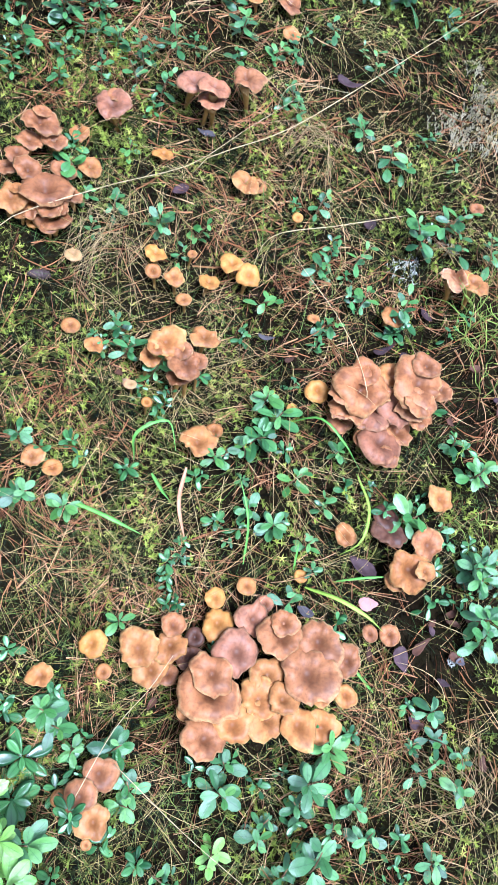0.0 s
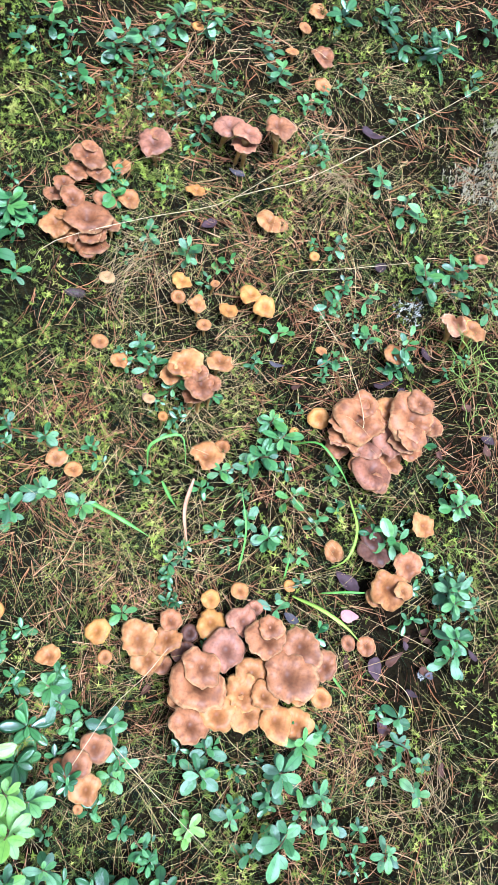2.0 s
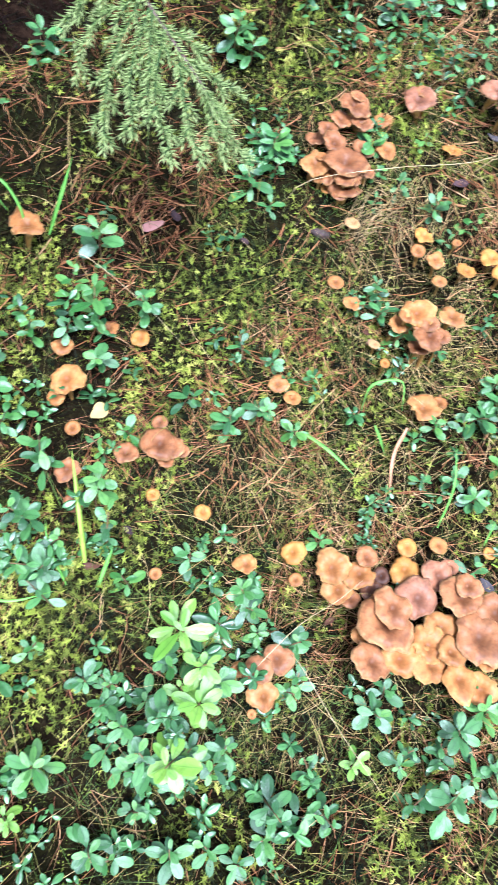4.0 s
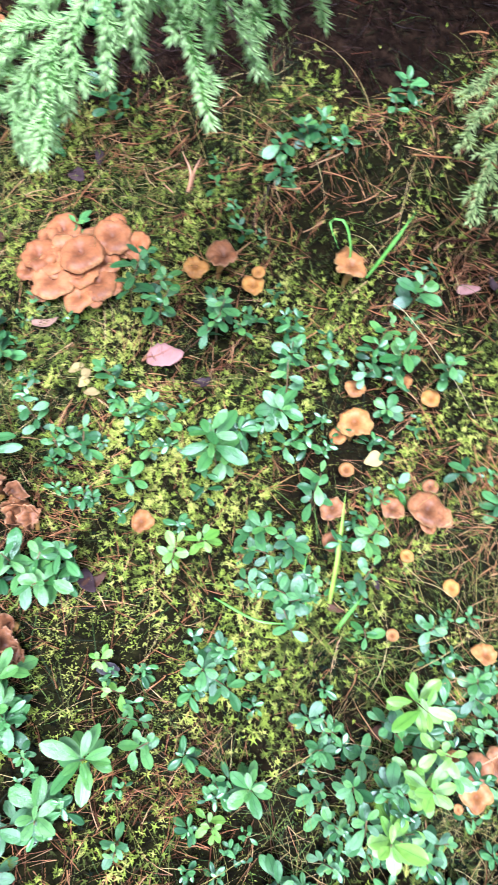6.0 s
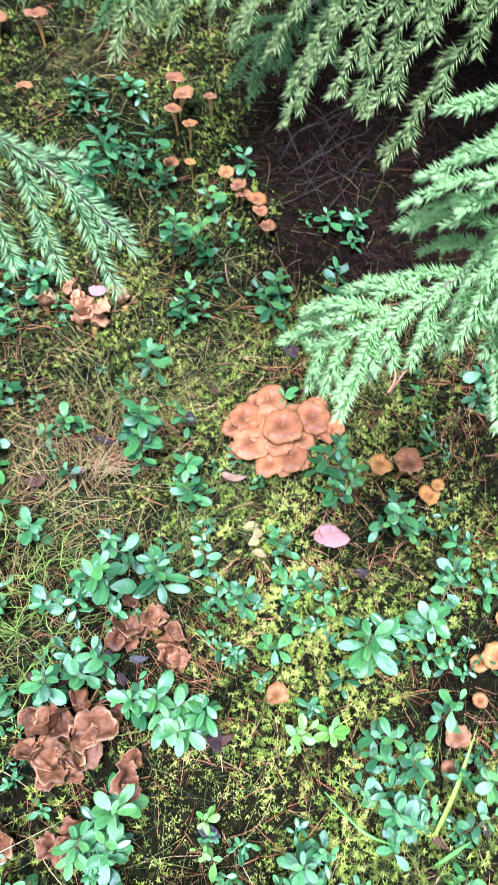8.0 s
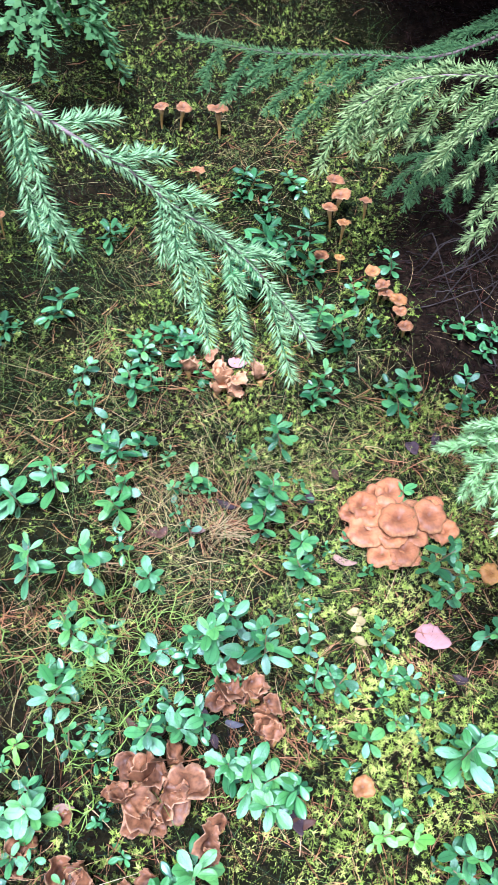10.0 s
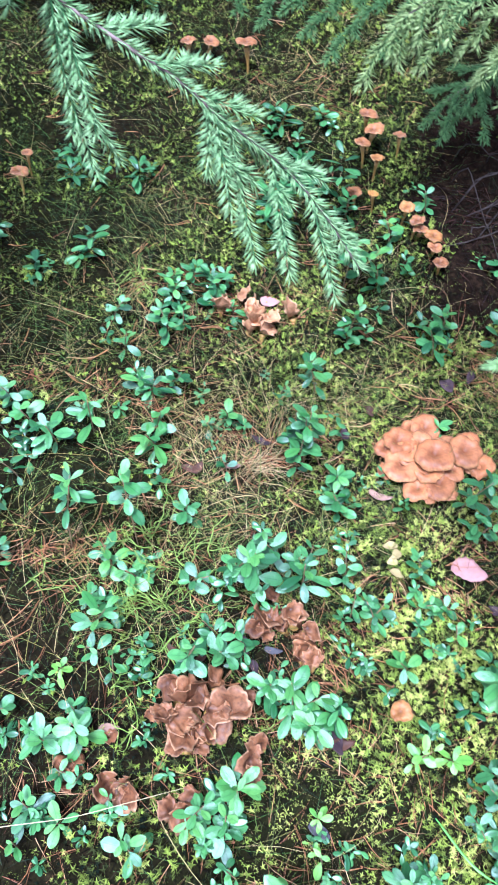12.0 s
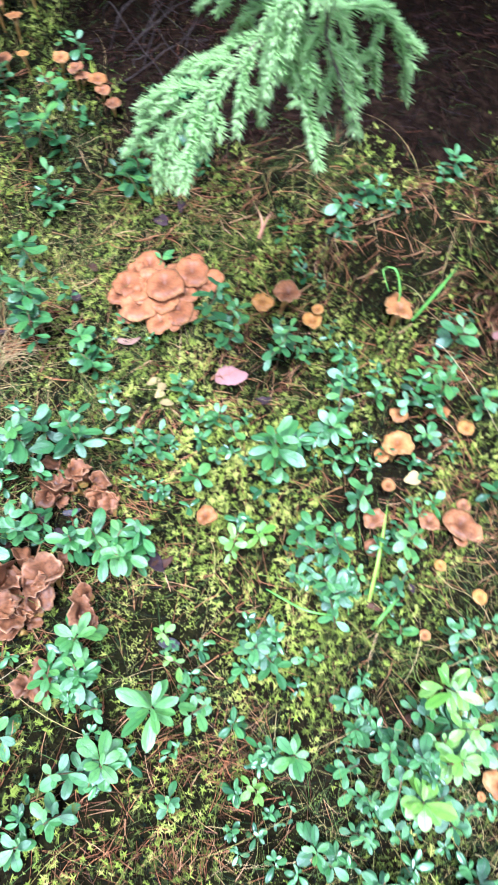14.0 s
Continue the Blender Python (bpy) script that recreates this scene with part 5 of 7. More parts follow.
lingonberry(0.398, 0.662, 0.0195, 0.045, "g")
lingonberry(0.605, 0.496, 0.0195, 0.045, "g")
lingonberry(-0.131, -0.713, 0.0195, 0.045, "g")
lingonberry(-0.377, 0.199, 0.0194, 0.045, "g")
lingonberry(-0.054, -0.393, 0.0189, 0.066, "g")
lingonberry(-0.068, -0.481, 0.0187, 0.072, "l")
lingonberry(0.123, -0.366, 0.0192, 0.044, "g")
lingonberry(-0.291, -0.056, 0.0181, 0.088, "g")
lingonberry(0.376, -0.305, 0.0189, 0.044, "g")
lingonberry(-0.025, 0.496, 0.0189, 0.044, "g")
lingonberry(0.298, 0.630, 0.0189, 0.044, "g")
lingonberry(-0.546, -0.039, 0.0189, 0.044, "g")
lingonberry(0.280, -0.457, 0.0189, 0.044, "g")
lingonberry(0.355, -0.365, 0.0166, 0.044, "y")
lingonberry(-0.196, -0.048, 0.0181, 0.074, "g")
lingonberry(0.108, -0.011, 0.0190, 0.036, "g")
lingonberry(0.174, -0.324, 0.0168, 0.168, "y")
lingonberry(0.289, 0.354, 0.0186, 0.044, "g")
lingonberry(-0.966, -0.202, 0.0186, 0.044, "g")
lingonberry(0.193, -0.489, 0.0186, 0.044, "g")
lingonberry(-0.069, -0.012, 0.0186, 0.047, "g")
lingonberry(0.437, -0.017, 0.0186, 0.044, "g")
lingonberry(0.431, 0.141, 0.0185, 0.044, "g")
lingonberry(-0.701, -0.322, 0.0184, 0.044, "g")
lingonberry(0.064, -0.023, 0.0178, 0.072, "g")
lingonberry(0.120, -0.516, 0.0183, 0.044, "g")
lingonberry(-0.119, 0.064, 0.0172, 0.091, "l")
lingonberry(0.522, 0.237, 0.0182, 0.044, "g")
lingonberry(-0.269, -0.285, 0.0178, 0.063, "l")
lingonberry(-0.287, -0.717, 0.0182, 0.044, "g")
lingonberry(0.116, -0.195, 0.0181, 0.044, "g")
lingonberry(-0.893, -0.224, 0.0181, 0.044, "g")
lingonberry(-0.305, -0.181, 0.0182, 0.036, "g")
lingonberry(0.440, 0.260, 0.0180, 0.044, "g")
lingonberry(-0.150, -0.003, 0.0174, 0.071, "l")
lingonberry(-0.627, -0.686, 0.0179, 0.044, "g")
lingonberry(0.103, 0.589, 0.0179, 0.043, "g")
lingonberry(0.073, 0.275, 0.0178, 0.043, "g")
lingonberry(0.261, -0.128, 0.0178, 0.043, "g")
lingonberry(-0.442, -0.316, 0.0170, 0.074, "g")
lingonberry(-0.916, -0.302, 0.0178, 0.043, "g")
lingonberry(0.021, -0.196, 0.0165, 0.094, "g")
lingonberry(-0.969, -0.388, 0.0175, 0.043, "g")
lingonberry(0.508, 0.314, 0.0175, 0.043, "g")
lingonberry(0.190, -0.007, 0.0175, 0.043, "l")
lingonberry(0.612, -0.227, 0.0175, 0.043, "g")
lingonberry(0.558, 0.524, 0.0174, 0.043, "g")
lingonberry(0.183, -0.397, 0.0154, 0.137, "g")
lingonberry(-0.384, -0.047, 0.0169, 0.069, "g")
lingonberry(-0.380, -0.184, 0.0174, 0.043, "g")
lingonberry(0.156, -0.347, 0.0164, 0.137, "y")
lingonberry(0.115, -0.397, 0.0152, 0.146, "g")
lingonberry(0.206, -0.235, 0.0173, 0.043, "g")
lingonberry(-0.140, -0.114, 0.0173, 0.043, "g")
lingonberry(0.473, 0.045, 0.0173, 0.043, "l")
lingonberry(-0.107, -0.263, 0.0167, 0.073, "g")
lingonberry(0.462, -0.096, 0.0172, 0.043, "g")
lingonberry(0.034, 0.624, 0.0172, 0.043, "g")
lingonberry(0.276, -0.286, 0.0172, 0.043, "g")
lingonberry(0.051, -0.247, 0.0171, 0.043, "l")
lingonberry(0.374, -0.271, 0.0170, 0.043, "g")
lingonberry(0.329, -0.417, 0.0170, 0.043, "g")
lingonberry(0.365, 0.065, 0.0170, 0.043, "l")
lingonberry(-0.033, -0.292, 0.0163, 0.078, "g")
lingonberry(0.447, -0.311, 0.0169, 0.043, "g")
lingonberry(0.137, -0.515, 0.0169, 0.043, "g")
lingonberry(0.407, 0.006, 0.0168, 0.043, "g")
lingonberry(0.486, -0.338, 0.0168, 0.043, "g")
lingonberry(0.566, 0.342, 0.0168, 0.043, "g")
lingonberry(0.632, -0.315, 0.0168, 0.043, "g")
lingonberry(0.361, 0.721, 0.0167, 0.043, "g")
lingonberry(-0.357, -0.278, 0.0167, 0.043, "g")
lingonberry(-0.305, 0.373, 0.0167, 0.043, "g")
lingonberry(0.185, -0.444, 0.0167, 0.043, "g")
lingonberry(0.565, 0.285, 0.0166, 0.043, "g")
lingonberry(0.226, -0.477, 0.0165, 0.042, "g")
lingonberry(-0.443, -0.659, 0.0145, 0.042, "y")
lingonberry(-0.292, -0.767, 0.0164, 0.042, "g")
lingonberry(-0.010, -0.083, 0.0164, 0.042, "l")
lingonberry(0.407, -0.349, 0.0164, 0.042, "g")
lingonberry(-0.439, 0.127, 0.0163, 0.042, "g")
lingonberry(0.304, 0.181, 0.0163, 0.042, "l")
lingonberry(0.649, 0.129, 0.0163, 0.042, "g")
lingonberry(0.056, -0.366, 0.0162, 0.042, "g")
lingonberry(-0.403, -0.489, 0.0152, 0.098, "g")
lingonberry(0.066, 0.334, 0.0161, 0.042, "g")
lingonberry(-0.421, -0.276, 0.0157, 0.064, "g")
lingonberry(0.589, 0.644, 0.0160, 0.042, "g")
lingonberry(-0.752, -0.651, 0.0160, 0.042, "g")
lingonberry(0.079, -0.384, 0.0160, 0.042, "g")
lingonberry(0.523, 0.684, 0.0160, 0.042, "g")
lingonberry(0.214, -0.385, 0.0141, 0.136, "g")
lingonberry(-0.149, -0.473, 0.0138, 0.049, "y")
lingonberry(-0.424, -0.597, 0.0151, 0.079, "g")
lingonberry(0.234, 0.373, 0.0157, 0.042, "g")
lingonberry(0.103, -0.414, 0.0157, 0.042, "g")
lingonberry(0.207, -0.413, 0.0139, 0.136, "g")
lingonberry(-0.834, -0.647, 0.0155, 0.042, "g")
lingonberry(0.518, -0.324, 0.0155, 0.042, "g")
lingonberry(0.709, -0.056, 0.0155, 0.042, "g")
lingonberry(0.277, -0.309, 0.0155, 0.042, "l")
lingonberry(0.744, 0.378, 0.0155, 0.042, "g")
lingonberry(-0.020, -0.238, 0.0148, 0.077, "g")
lingonberry(0.137, -0.434, 0.0155, 0.042, "g")
lingonberry(0.447, 0.624, 0.0154, 0.042, "l")
lingonberry(0.400, 0.078, 0.0154, 0.042, "g")
lingonberry(0.351, -0.426, 0.0154, 0.042, "g")
lingonberry(-0.283, -0.186, 0.0153, 0.042, "l")
lingonberry(-0.318, -0.201, 0.0153, 0.042, "l")
lingonberry(0.266, 0.191, 0.0153, 0.042, "g")
lingonberry(0.674, 0.097, 0.0153, 0.042, "g")
lingonberry(0.458, 0.566, 0.0152, 0.041, "g")
lingonberry(0.466, 0.537, 0.0152, 0.041, "g")
lingonberry(0.036, -0.512, 0.0133, 0.041, "y")
lingonberry(-0.264, -0.237, 0.0148, 0.055, "g")
lingonberry(-0.373, -0.285, 0.0150, 0.041, "g")
lingonberry(-0.372, 0.087, 0.0150, 0.041, "g")
lingonberry(-0.695, -0.357, 0.0150, 0.041, "g")
lingonberry(0.265, -0.484, 0.0149, 0.041, "g")
lingonberry(0.508, 0.411, 0.0149, 0.041, "g")
lingonberry(-0.059, -0.361, 0.0144, 0.062, "g")
lingonberry(0.437, -0.370, 0.0148, 0.041, "g")
lingonberry(0.521, 0.075, 0.0148, 0.041, "g")
lingonberry(-0.716, -0.211, 0.0148, 0.041, "g")
lingonberry(0.621, -0.262, 0.0148, 0.041, "g")
lingonberry(0.251, 0.604, 0.0147, 0.041, "g")
lingonberry(0.297, 0.557, 0.0147, 0.041, "g")
lingonberry(0.228, 0.613, 0.0147, 0.041, "g")
lingonberry(0.529, -0.343, 0.0146, 0.041, "g")
lingonberry(0.194, 0.632, 0.0146, 0.041, "g")
lingonberry(0.082, -0.359, 0.0146, 0.041, "g")
lingonberry(0.241, 0.563, 0.0145, 0.041, "g")
lingonberry(-0.070, -0.298, 0.0139, 0.077, "g")
lingonberry(-0.509, -0.597, 0.0142, 0.054, "g")
lingonberry(-0.167, -0.452, 0.0127, 0.041, "y")
lingonberry(0.205, 0.564, 0.0144, 0.041, "g")
lingonberry(0.241, 0.220, 0.0144, 0.041, "g")
lingonberry(0.303, -0.368, 0.0143, 0.041, "g")
lingonberry(-0.516, -0.157, 0.0143, 0.041, "g")
lingonberry(0.138, 0.075, 0.0143, 0.041, "g")
lingonberry(0.351, 0.352, 0.0142, 0.041, "l")
lingonberry(0.219, -0.258, 0.0142, 0.041, "l")
lingonberry(-0.109, 0.012, 0.0139, 0.062, "g")
lingonberry(0.250, 0.448, 0.0142, 0.041, "l")
lingonberry(0.155, 0.532, 0.0141, 0.041, "g")
lingonberry(-0.008, -0.344, 0.0140, 0.041, "l")
lingonberry(0.013, -0.475, 0.0137, 0.054, "l")
lingonberry(0.638, -0.283, 0.0139, 0.040, "g")
lingonberry(0.598, -0.374, 0.0138, 0.040, "g")
lingonberry(0.613, -0.276, 0.0138, 0.040, "g")
lingonberry(0.420, -0.326, 0.0138, 0.040, "g")
lingonberry(0.649, -0.014, 0.0138, 0.040, "g")
lingonberry(-0.268, -0.053, 0.0131, 0.084, "g")
lingonberry(0.199, 0.372, 0.0138, 0.040, "g")
lingonberry(-0.153, -0.562, 0.0129, 0.085, "g")
lingonberry(-0.029, -0.122, 0.0127, 0.092, "l")
lingonberry(0.152, -0.467, 0.0136, 0.040, "g")
lingonberry(0.087, 0.091, 0.0136, 0.040, "g")
lingonberry(-0.313, -0.687, 0.0134, 0.057, "g")
lingonberry(-0.633, -0.361, 0.0135, 0.040, "g")
lingonberry(0.486, -0.029, 0.0134, 0.040, "l")
lingonberry(-0.112, -0.482, 0.0134, 0.040, "l")
lingonberry(0.148, 0.586, 0.0133, 0.040, "g")
lingonberry(-0.034, -0.586, 0.0133, 0.040, "g")
lingonberry(-0.197, -0.131, 0.0133, 0.040, "g")
lingonberry(0.370, -0.011, 0.0132, 0.040, "g")
lingonberry(-0.400, -0.563, 0.0126, 0.077, "g")
lingonberry(0.262, -0.332, 0.0130, 0.040, "g")
lingonberry(0.087, -0.548, 0.0130, 0.040, "g")
lingonberry(-0.490, -0.216, 0.0130, 0.040, "g")
lingonberry(0.253, 0.043, 0.0130, 0.040, "l")
lingonberry(-0.413, -0.583, 0.0124, 0.077, "g")
lingonberry(0.511, -0.124, 0.0129, 0.040, "g")
lingonberry(-0.291, -0.317, 0.0127, 0.054, "g")
lingonberry(-0.120, -0.424, 0.0129, 0.040, "g")
lingonberry(0.287, -0.362, 0.0129, 0.040, "g")
lingonberry(0.527, 0.041, 0.0129, 0.040, "g")
lingonberry(-0.240, -0.316, 0.0127, 0.054, "l")
lingonberry(0.017, -0.525, 0.0128, 0.040, "g")
lingonberry(0.579, 0.007, 0.0128, 0.040, "g")
lingonberry(-0.278, -0.586, 0.0128, 0.040, "g")
lingonberry(0.516, 0.351, 0.0128, 0.040, "g")
lingonberry(0.524, 0.340, 0.0128, 0.040, "g")
lingonberry(0.539, 0.281, 0.0127, 0.040, "g")
lingonberry(0.633, -0.069, 0.0126, 0.039, "g")
lingonberry(-0.268, -0.661, 0.0125, 0.039, "g")
lingonberry(0.644, -0.096, 0.0125, 0.039, "g")
lingonberry(0.004, 0.418, 0.0125, 0.039, "g")
lingonberry(0.412, -0.299, 0.0124, 0.039, "g")
lingonberry(0.147, -0.157, 0.0123, 0.039, "g")
lingonberry(-0.465, -0.155, 0.0123, 0.039, "g")
lingonberry(0.398, 0.226, 0.0122, 0.039, "g")
lingonberry(0.518, -0.248, 0.0122, 0.039, "g")
lingonberry(-0.316, -0.323, 0.0121, 0.039, "g")
lingonberry(-0.129, -0.067, 0.0120, 0.039, "g")
lingonberry(0.713, 0.264, 0.0120, 0.039, "g")
lingonberry(0.152, -0.207, 0.0120, 0.039, "g")
lingonberry(0.042, 0.221, 0.0120, 0.039, "g")
lingonberry(0.312, -0.058, 0.0119, 0.039, "g")
lingonberry(0.312, 0.139, 0.0117, 0.039, "l")
lingonberry(0.101, 0.559, 0.0117, 0.039, "g")
lingonberry(-0.221, -0.568, 0.0117, 0.039, "g")
lingonberry(-0.277, 0.045, 0.0117, 0.039, "g")
lingonberry(0.669, 0.525, 0.0116, 0.039, "g")
lingonberry(-0.065, -0.529, 0.0114, 0.044, "g")
lingonberry(0.336, -0.286, 0.0115, 0.039, "g")
lingonberry(0.058, -0.494, 0.0114, 0.039, "g")
lingonberry(0.538, 0.156, 0.0114, 0.039, "g")
lingonberry(0.077, -0.514, 0.0113, 0.038, "l")
lingonberry(0.200, 0.072, 0.0112, 0.038, "l")
lingonberry(-0.099, -0.061, 0.0111, 0.038, "g")
lingonberry(0.303, -0.077, 0.0110, 0.038, "l")
lingonberry(0.063, -0.537, 0.0109, 0.038, "g")
lingonberry(0.310, -0.108, 0.0108, 0.038, "g")
lingonberry(0.562, -0.357, 0.0108, 0.038, "g")
lingonberry(-0.324, -0.604, 0.0105, 0.038, "g")
lingonberry(-0.033, 0.008, 0.0103, 0.038, "g")
lingonberry(0.214, 0.054, 0.0103, 0.038, "g")
lingonberry(0.335, -0.060, 0.0100, 0.037, "g")
lingonberry(0.367, -0.156, 0.0100, 0.036, "g")
lingonberry(0.024, 0.215, 0.0100, 0.037, "g")
lingonberry(-1.029, -0.035, 0.0327, 0.160, "g")
lingonberry(-1.035, 0.054, 0.0316, 0.126, "g")
lingonberry(-1.006, -0.076, 0.0281, 0.170, "g")
lingonberry(-1.251, 0.057, 0.0310, 0.054, "g")
lingonberry(-1.127, -0.379, 0.0304, 0.053, "g")
lingonberry(0.683, 0.807, 0.0289, 0.052, "g")
lingonberry(-0.999, -0.095, 0.0250, 0.156, "g")
lingonberry(-1.253, -0.247, 0.0268, 0.050, "g")
lingonberry(-1.350, -0.355, 0.0257, 0.050, "g")
lingonberry(-1.292, -0.368, 0.0252, 0.049, "g")
lingonberry(0.773, 0.888, 0.0251, 0.049, "g")
lingonberry(-1.234, 0.121, 0.0242, 0.048, "g")
lingonberry(-1.214, -0.543, 0.0238, 0.048, "g")
lingonberry(0.492, 0.805, 0.0233, 0.048, "g")
lingonberry(-1.111, -0.491, 0.0219, 0.047, "g")
lingonberry(0.606, 0.784, 0.0213, 0.046, "g")
lingonberry(-1.196, 0.055, 0.0209, 0.046, "g")
lingonberry(0.569, 0.833, 0.0203, 0.045, "g")
lingonberry(-1.278, -0.307, 0.0170, 0.043, "g")
lingonberry(0.716, 0.754, 0.0170, 0.043, "g")
lingonberry(0.086, 0.572, 0.0094, 0.026, "l")
lingonberry(0.147, 0.581, 0.0147, 0.021, "l")
lingonberry(0.170, 0.600, 0.0090, 0.027, "l")
lingonberry(0.225, 0.607, 0.0090, 0.039, "l")
lingonberry(0.197, 0.659, 0.0122, 0.037, "l")
lingonberry(0.201, 0.633, 0.0105, 0.020, "g")
lingonberry(0.277, 0.608, 0.0112, 0.036, "g")
lingonberry(0.325, 0.635, 0.0103, 0.027, "g")
lingonberry(0.214, 0.541, 0.0090, 0.030, "g")
lingonberry(0.272, 0.521, 0.0119, 0.031, "l")
lingonberry(0.385, 0.626, 0.0135, 0.024, "l")
lingonberry(0.470, 0.657, 0.0103, 0.039, "l")
lingonberry(0.469, 0.634, 0.0125, 0.032, "g")
lingonberry(0.490, 0.681, 0.0097, 0.020, "l")
lingonberry(0.575, 0.670, 0.0104, 0.025, "g")
lingonberry(0.630, 0.651, 0.0090, 0.031, "g")
lingonberry(0.736, 0.765, 0.0121, 0.023, "g")
lingonberry(0.560, 0.544, 0.0143, 0.022, "g")
lingonberry(0.629, 0.475, 0.0148, 0.033, "g")
lingonberry(0.453, 0.557, 0.0104, 0.035, "l")
lingonberry(0.478, 0.566, 0.0124, 0.022, "g")
lingonberry(0.706, 0.507, 0.0090, 0.035, "g")
lingonberry(0.175, 0.444, 0.0167, 0.025, "g")
lingonberry(0.205, 0.341, 0.0109, 0.033, "g")
lingonberry(0.322, 0.328, 0.0136, 0.026, "g")
lingonberry(0.464, 0.403, 0.0093, 0.036, "g")
lingonberry(0.509, 0.319, 0.0090, 0.021, "g")
lingonberry(0.669, 0.395, 0.0137, 0.023, "g")
lingonberry(0.702, 0.382, 0.0173, 0.035, "l")
lingonberry(0.541, 0.317, 0.0090, 0.024, "g")
lingonberry(0.610, 0.255, 0.0127, 0.028, "l")
lingonberry(0.616, 0.251, 0.0182, 0.031, "g")
lingonberry(0.502, 0.214, 0.0102, 0.024, "g")
lingonberry(0.501, 0.237, 0.0124, 0.038, "l")
lingonberry(0.215, 0.210, 0.0090, 0.021, "l")
lingonberry(0.255, 0.214, 0.0102, 0.026, "g")
lingonberry(0.225, 0.208, 0.0094, 0.022, "g")
lingonberry(0.345, 0.167, 0.0105, 0.029, "l")
lingonberry(0.303, 0.156, 0.0098, 0.025, "g")
lingonberry(0.283, 0.159, 0.0090, 0.020, "g")
lingonberry(0.469, 0.164, 0.0103, 0.030, "g")
lingonberry(0.451, 0.077, 0.0126, 0.033, "l")
lingonberry(0.403, 0.042, 0.0090, 0.027, "g")
lingonberry(0.377, 0.067, 0.0090, 0.027, "g")
lingonberry(0.700, 0.089, 0.0152, 0.023, "l")
lingonberry(0.504, 0.022, 0.0132, 0.031, "g")
lingonberry(0.353, 0.041, 0.0120, 0.038, "g")
lingonberry(0.162, 0.073, 0.0109, 0.022, "g")
lingonberry(0.389, -0.035, 0.0090, 0.032, "g")
lingonberry(0.457, -0.002, 0.0102, 0.030, "l")
lingonberry(0.404, -0.013, 0.0128, 0.029, "g")
lingonberry(0.484, -0.070, 0.0102, 0.038, "l")
lingonberry(0.326, -0.037, 0.0090, 0.035, "g")
lingonberry(0.315, -0.043, 0.0090, 0.030, "g")
lingonberry(0.323, -0.102, 0.0090, 0.027, "g")
lingonberry(0.628, 0.024, 0.0120, 0.029, "g")
lingonberry(0.568, 0.042, 0.0090, 0.021, "g")
lingonberry(0.690, -0.030, 0.0108, 0.027, "l")
lingonberry(0.657, -0.037, 0.0117, 0.030, "g")
lingonberry(0.682, -0.094, 0.0090, 0.029, "l")
lingonberry(0.696, -0.056, 0.0140, 0.036, "l")
lingonberry(0.710, -0.076, 0.0110, 0.024, "l")
lingonberry(0.722, -0.078, 0.0096, 0.039, "g")
lingonberry(0.314, -0.074, 0.0090, 0.027, "g")
lingonberry(0.126, -0.173, 0.0094, 0.021, "g")
lingonberry(0.197, -0.196, 0.0141, 0.040, "g")
lingonberry(0.205, -0.206, 0.0119, 0.031, "g")
lingonberry(0.124, -0.176, 0.0090, 0.024, "g")
lingonberry(0.229, -0.278, 0.0102, 0.037, "l")
lingonberry(0.227, -0.236, 0.0098, 0.036, "g")
lingonberry(0.252, -0.264, 0.0155, 0.024, "l")
lingonberry(0.372, -0.250, 0.0114, 0.038, "g")
lingonberry(0.384, -0.274, 0.0113, 0.026, "l")
lingonberry(0.440, -0.281, 0.0090, 0.025, "l")
lingonberry(0.520, -0.248, 0.0109, 0.021, "g")
lingonberry(0.491, -0.358, 0.0096, 0.031, "g")
lingonberry(0.475, -0.360, 0.0094, 0.027, "l")
lingonberry(0.322, -0.370, 0.0099, 0.039, "l")
lingonberry(0.156, -0.378, 0.0134, 0.170, "g")
lingonberry(0.591, -0.218, 0.0094, 0.025, "g")
lingonberry(0.585, -0.265, 0.0090, 0.029, "g")
lingonberry(0.565, -0.391, 0.0090, 0.036, "l")
lingonberry(0.562, -0.398, 0.0090, 0.028, "l")
lingonberry(0.475, -0.236, 0.0090, 0.029, "l")
lingonberry(0.691, 0.253, 0.0101, 0.038, "g")
lingonberry(0.082, 0.656, 0.0128, 0.031, "g")
lingonberry(0.099, 0.654, 0.0172, 0.038, "l")
lingonberry(0.147, 0.640, 0.0189, 0.035, "g")
lingonberry(0.178, 0.677, 0.0137, 0.023, "g")
lingonberry(0.191, 0.673, 0.0140, 0.033, "g")
lingonberry(0.302, 0.745, 0.0177, 0.030, "g")
lingonberry(0.574, 0.858, 0.0170, 0.028, "g")
lingonberry(0.656, 0.831, 0.0240, 0.036, "g")
lingonberry(0.654, 0.821, 0.0179, 0.034, "g")
lingonberry(0.380, 0.728, 0.0142, 0.032, "g")
lingonberry(0.026, 0.605, 0.0099, 0.034, "l")
lingonberry(0.011, 0.647, 0.0139, 0.032, "g")
lingonberry(0.271, 0.725, 0.0150, 0.034, "l")
lingonberry(0.023, 0.336, 0.0105, 0.039, "g")
lingonberry(-0.185, -0.165, 0.0215, 0.096, "l")
lingonberry(-0.201, -0.209, 0.0169, 0.078, "g")
lingonberry(-0.216, -0.181, 0.0159, 0.091, "g")
lingonberry(-0.217, 0.011, 0.0170, 0.069, "g")
lingonberry(-0.246, 0.021, 0.0116, 0.031, "l")
lingonberry(-0.167, -0.114, 0.0138, 0.068, "g")
lingonberry(-0.177, 0.006, 0.0138, 0.077, "g")
lingonberry(-0.190, -0.033, 0.0139, 0.090, "g")
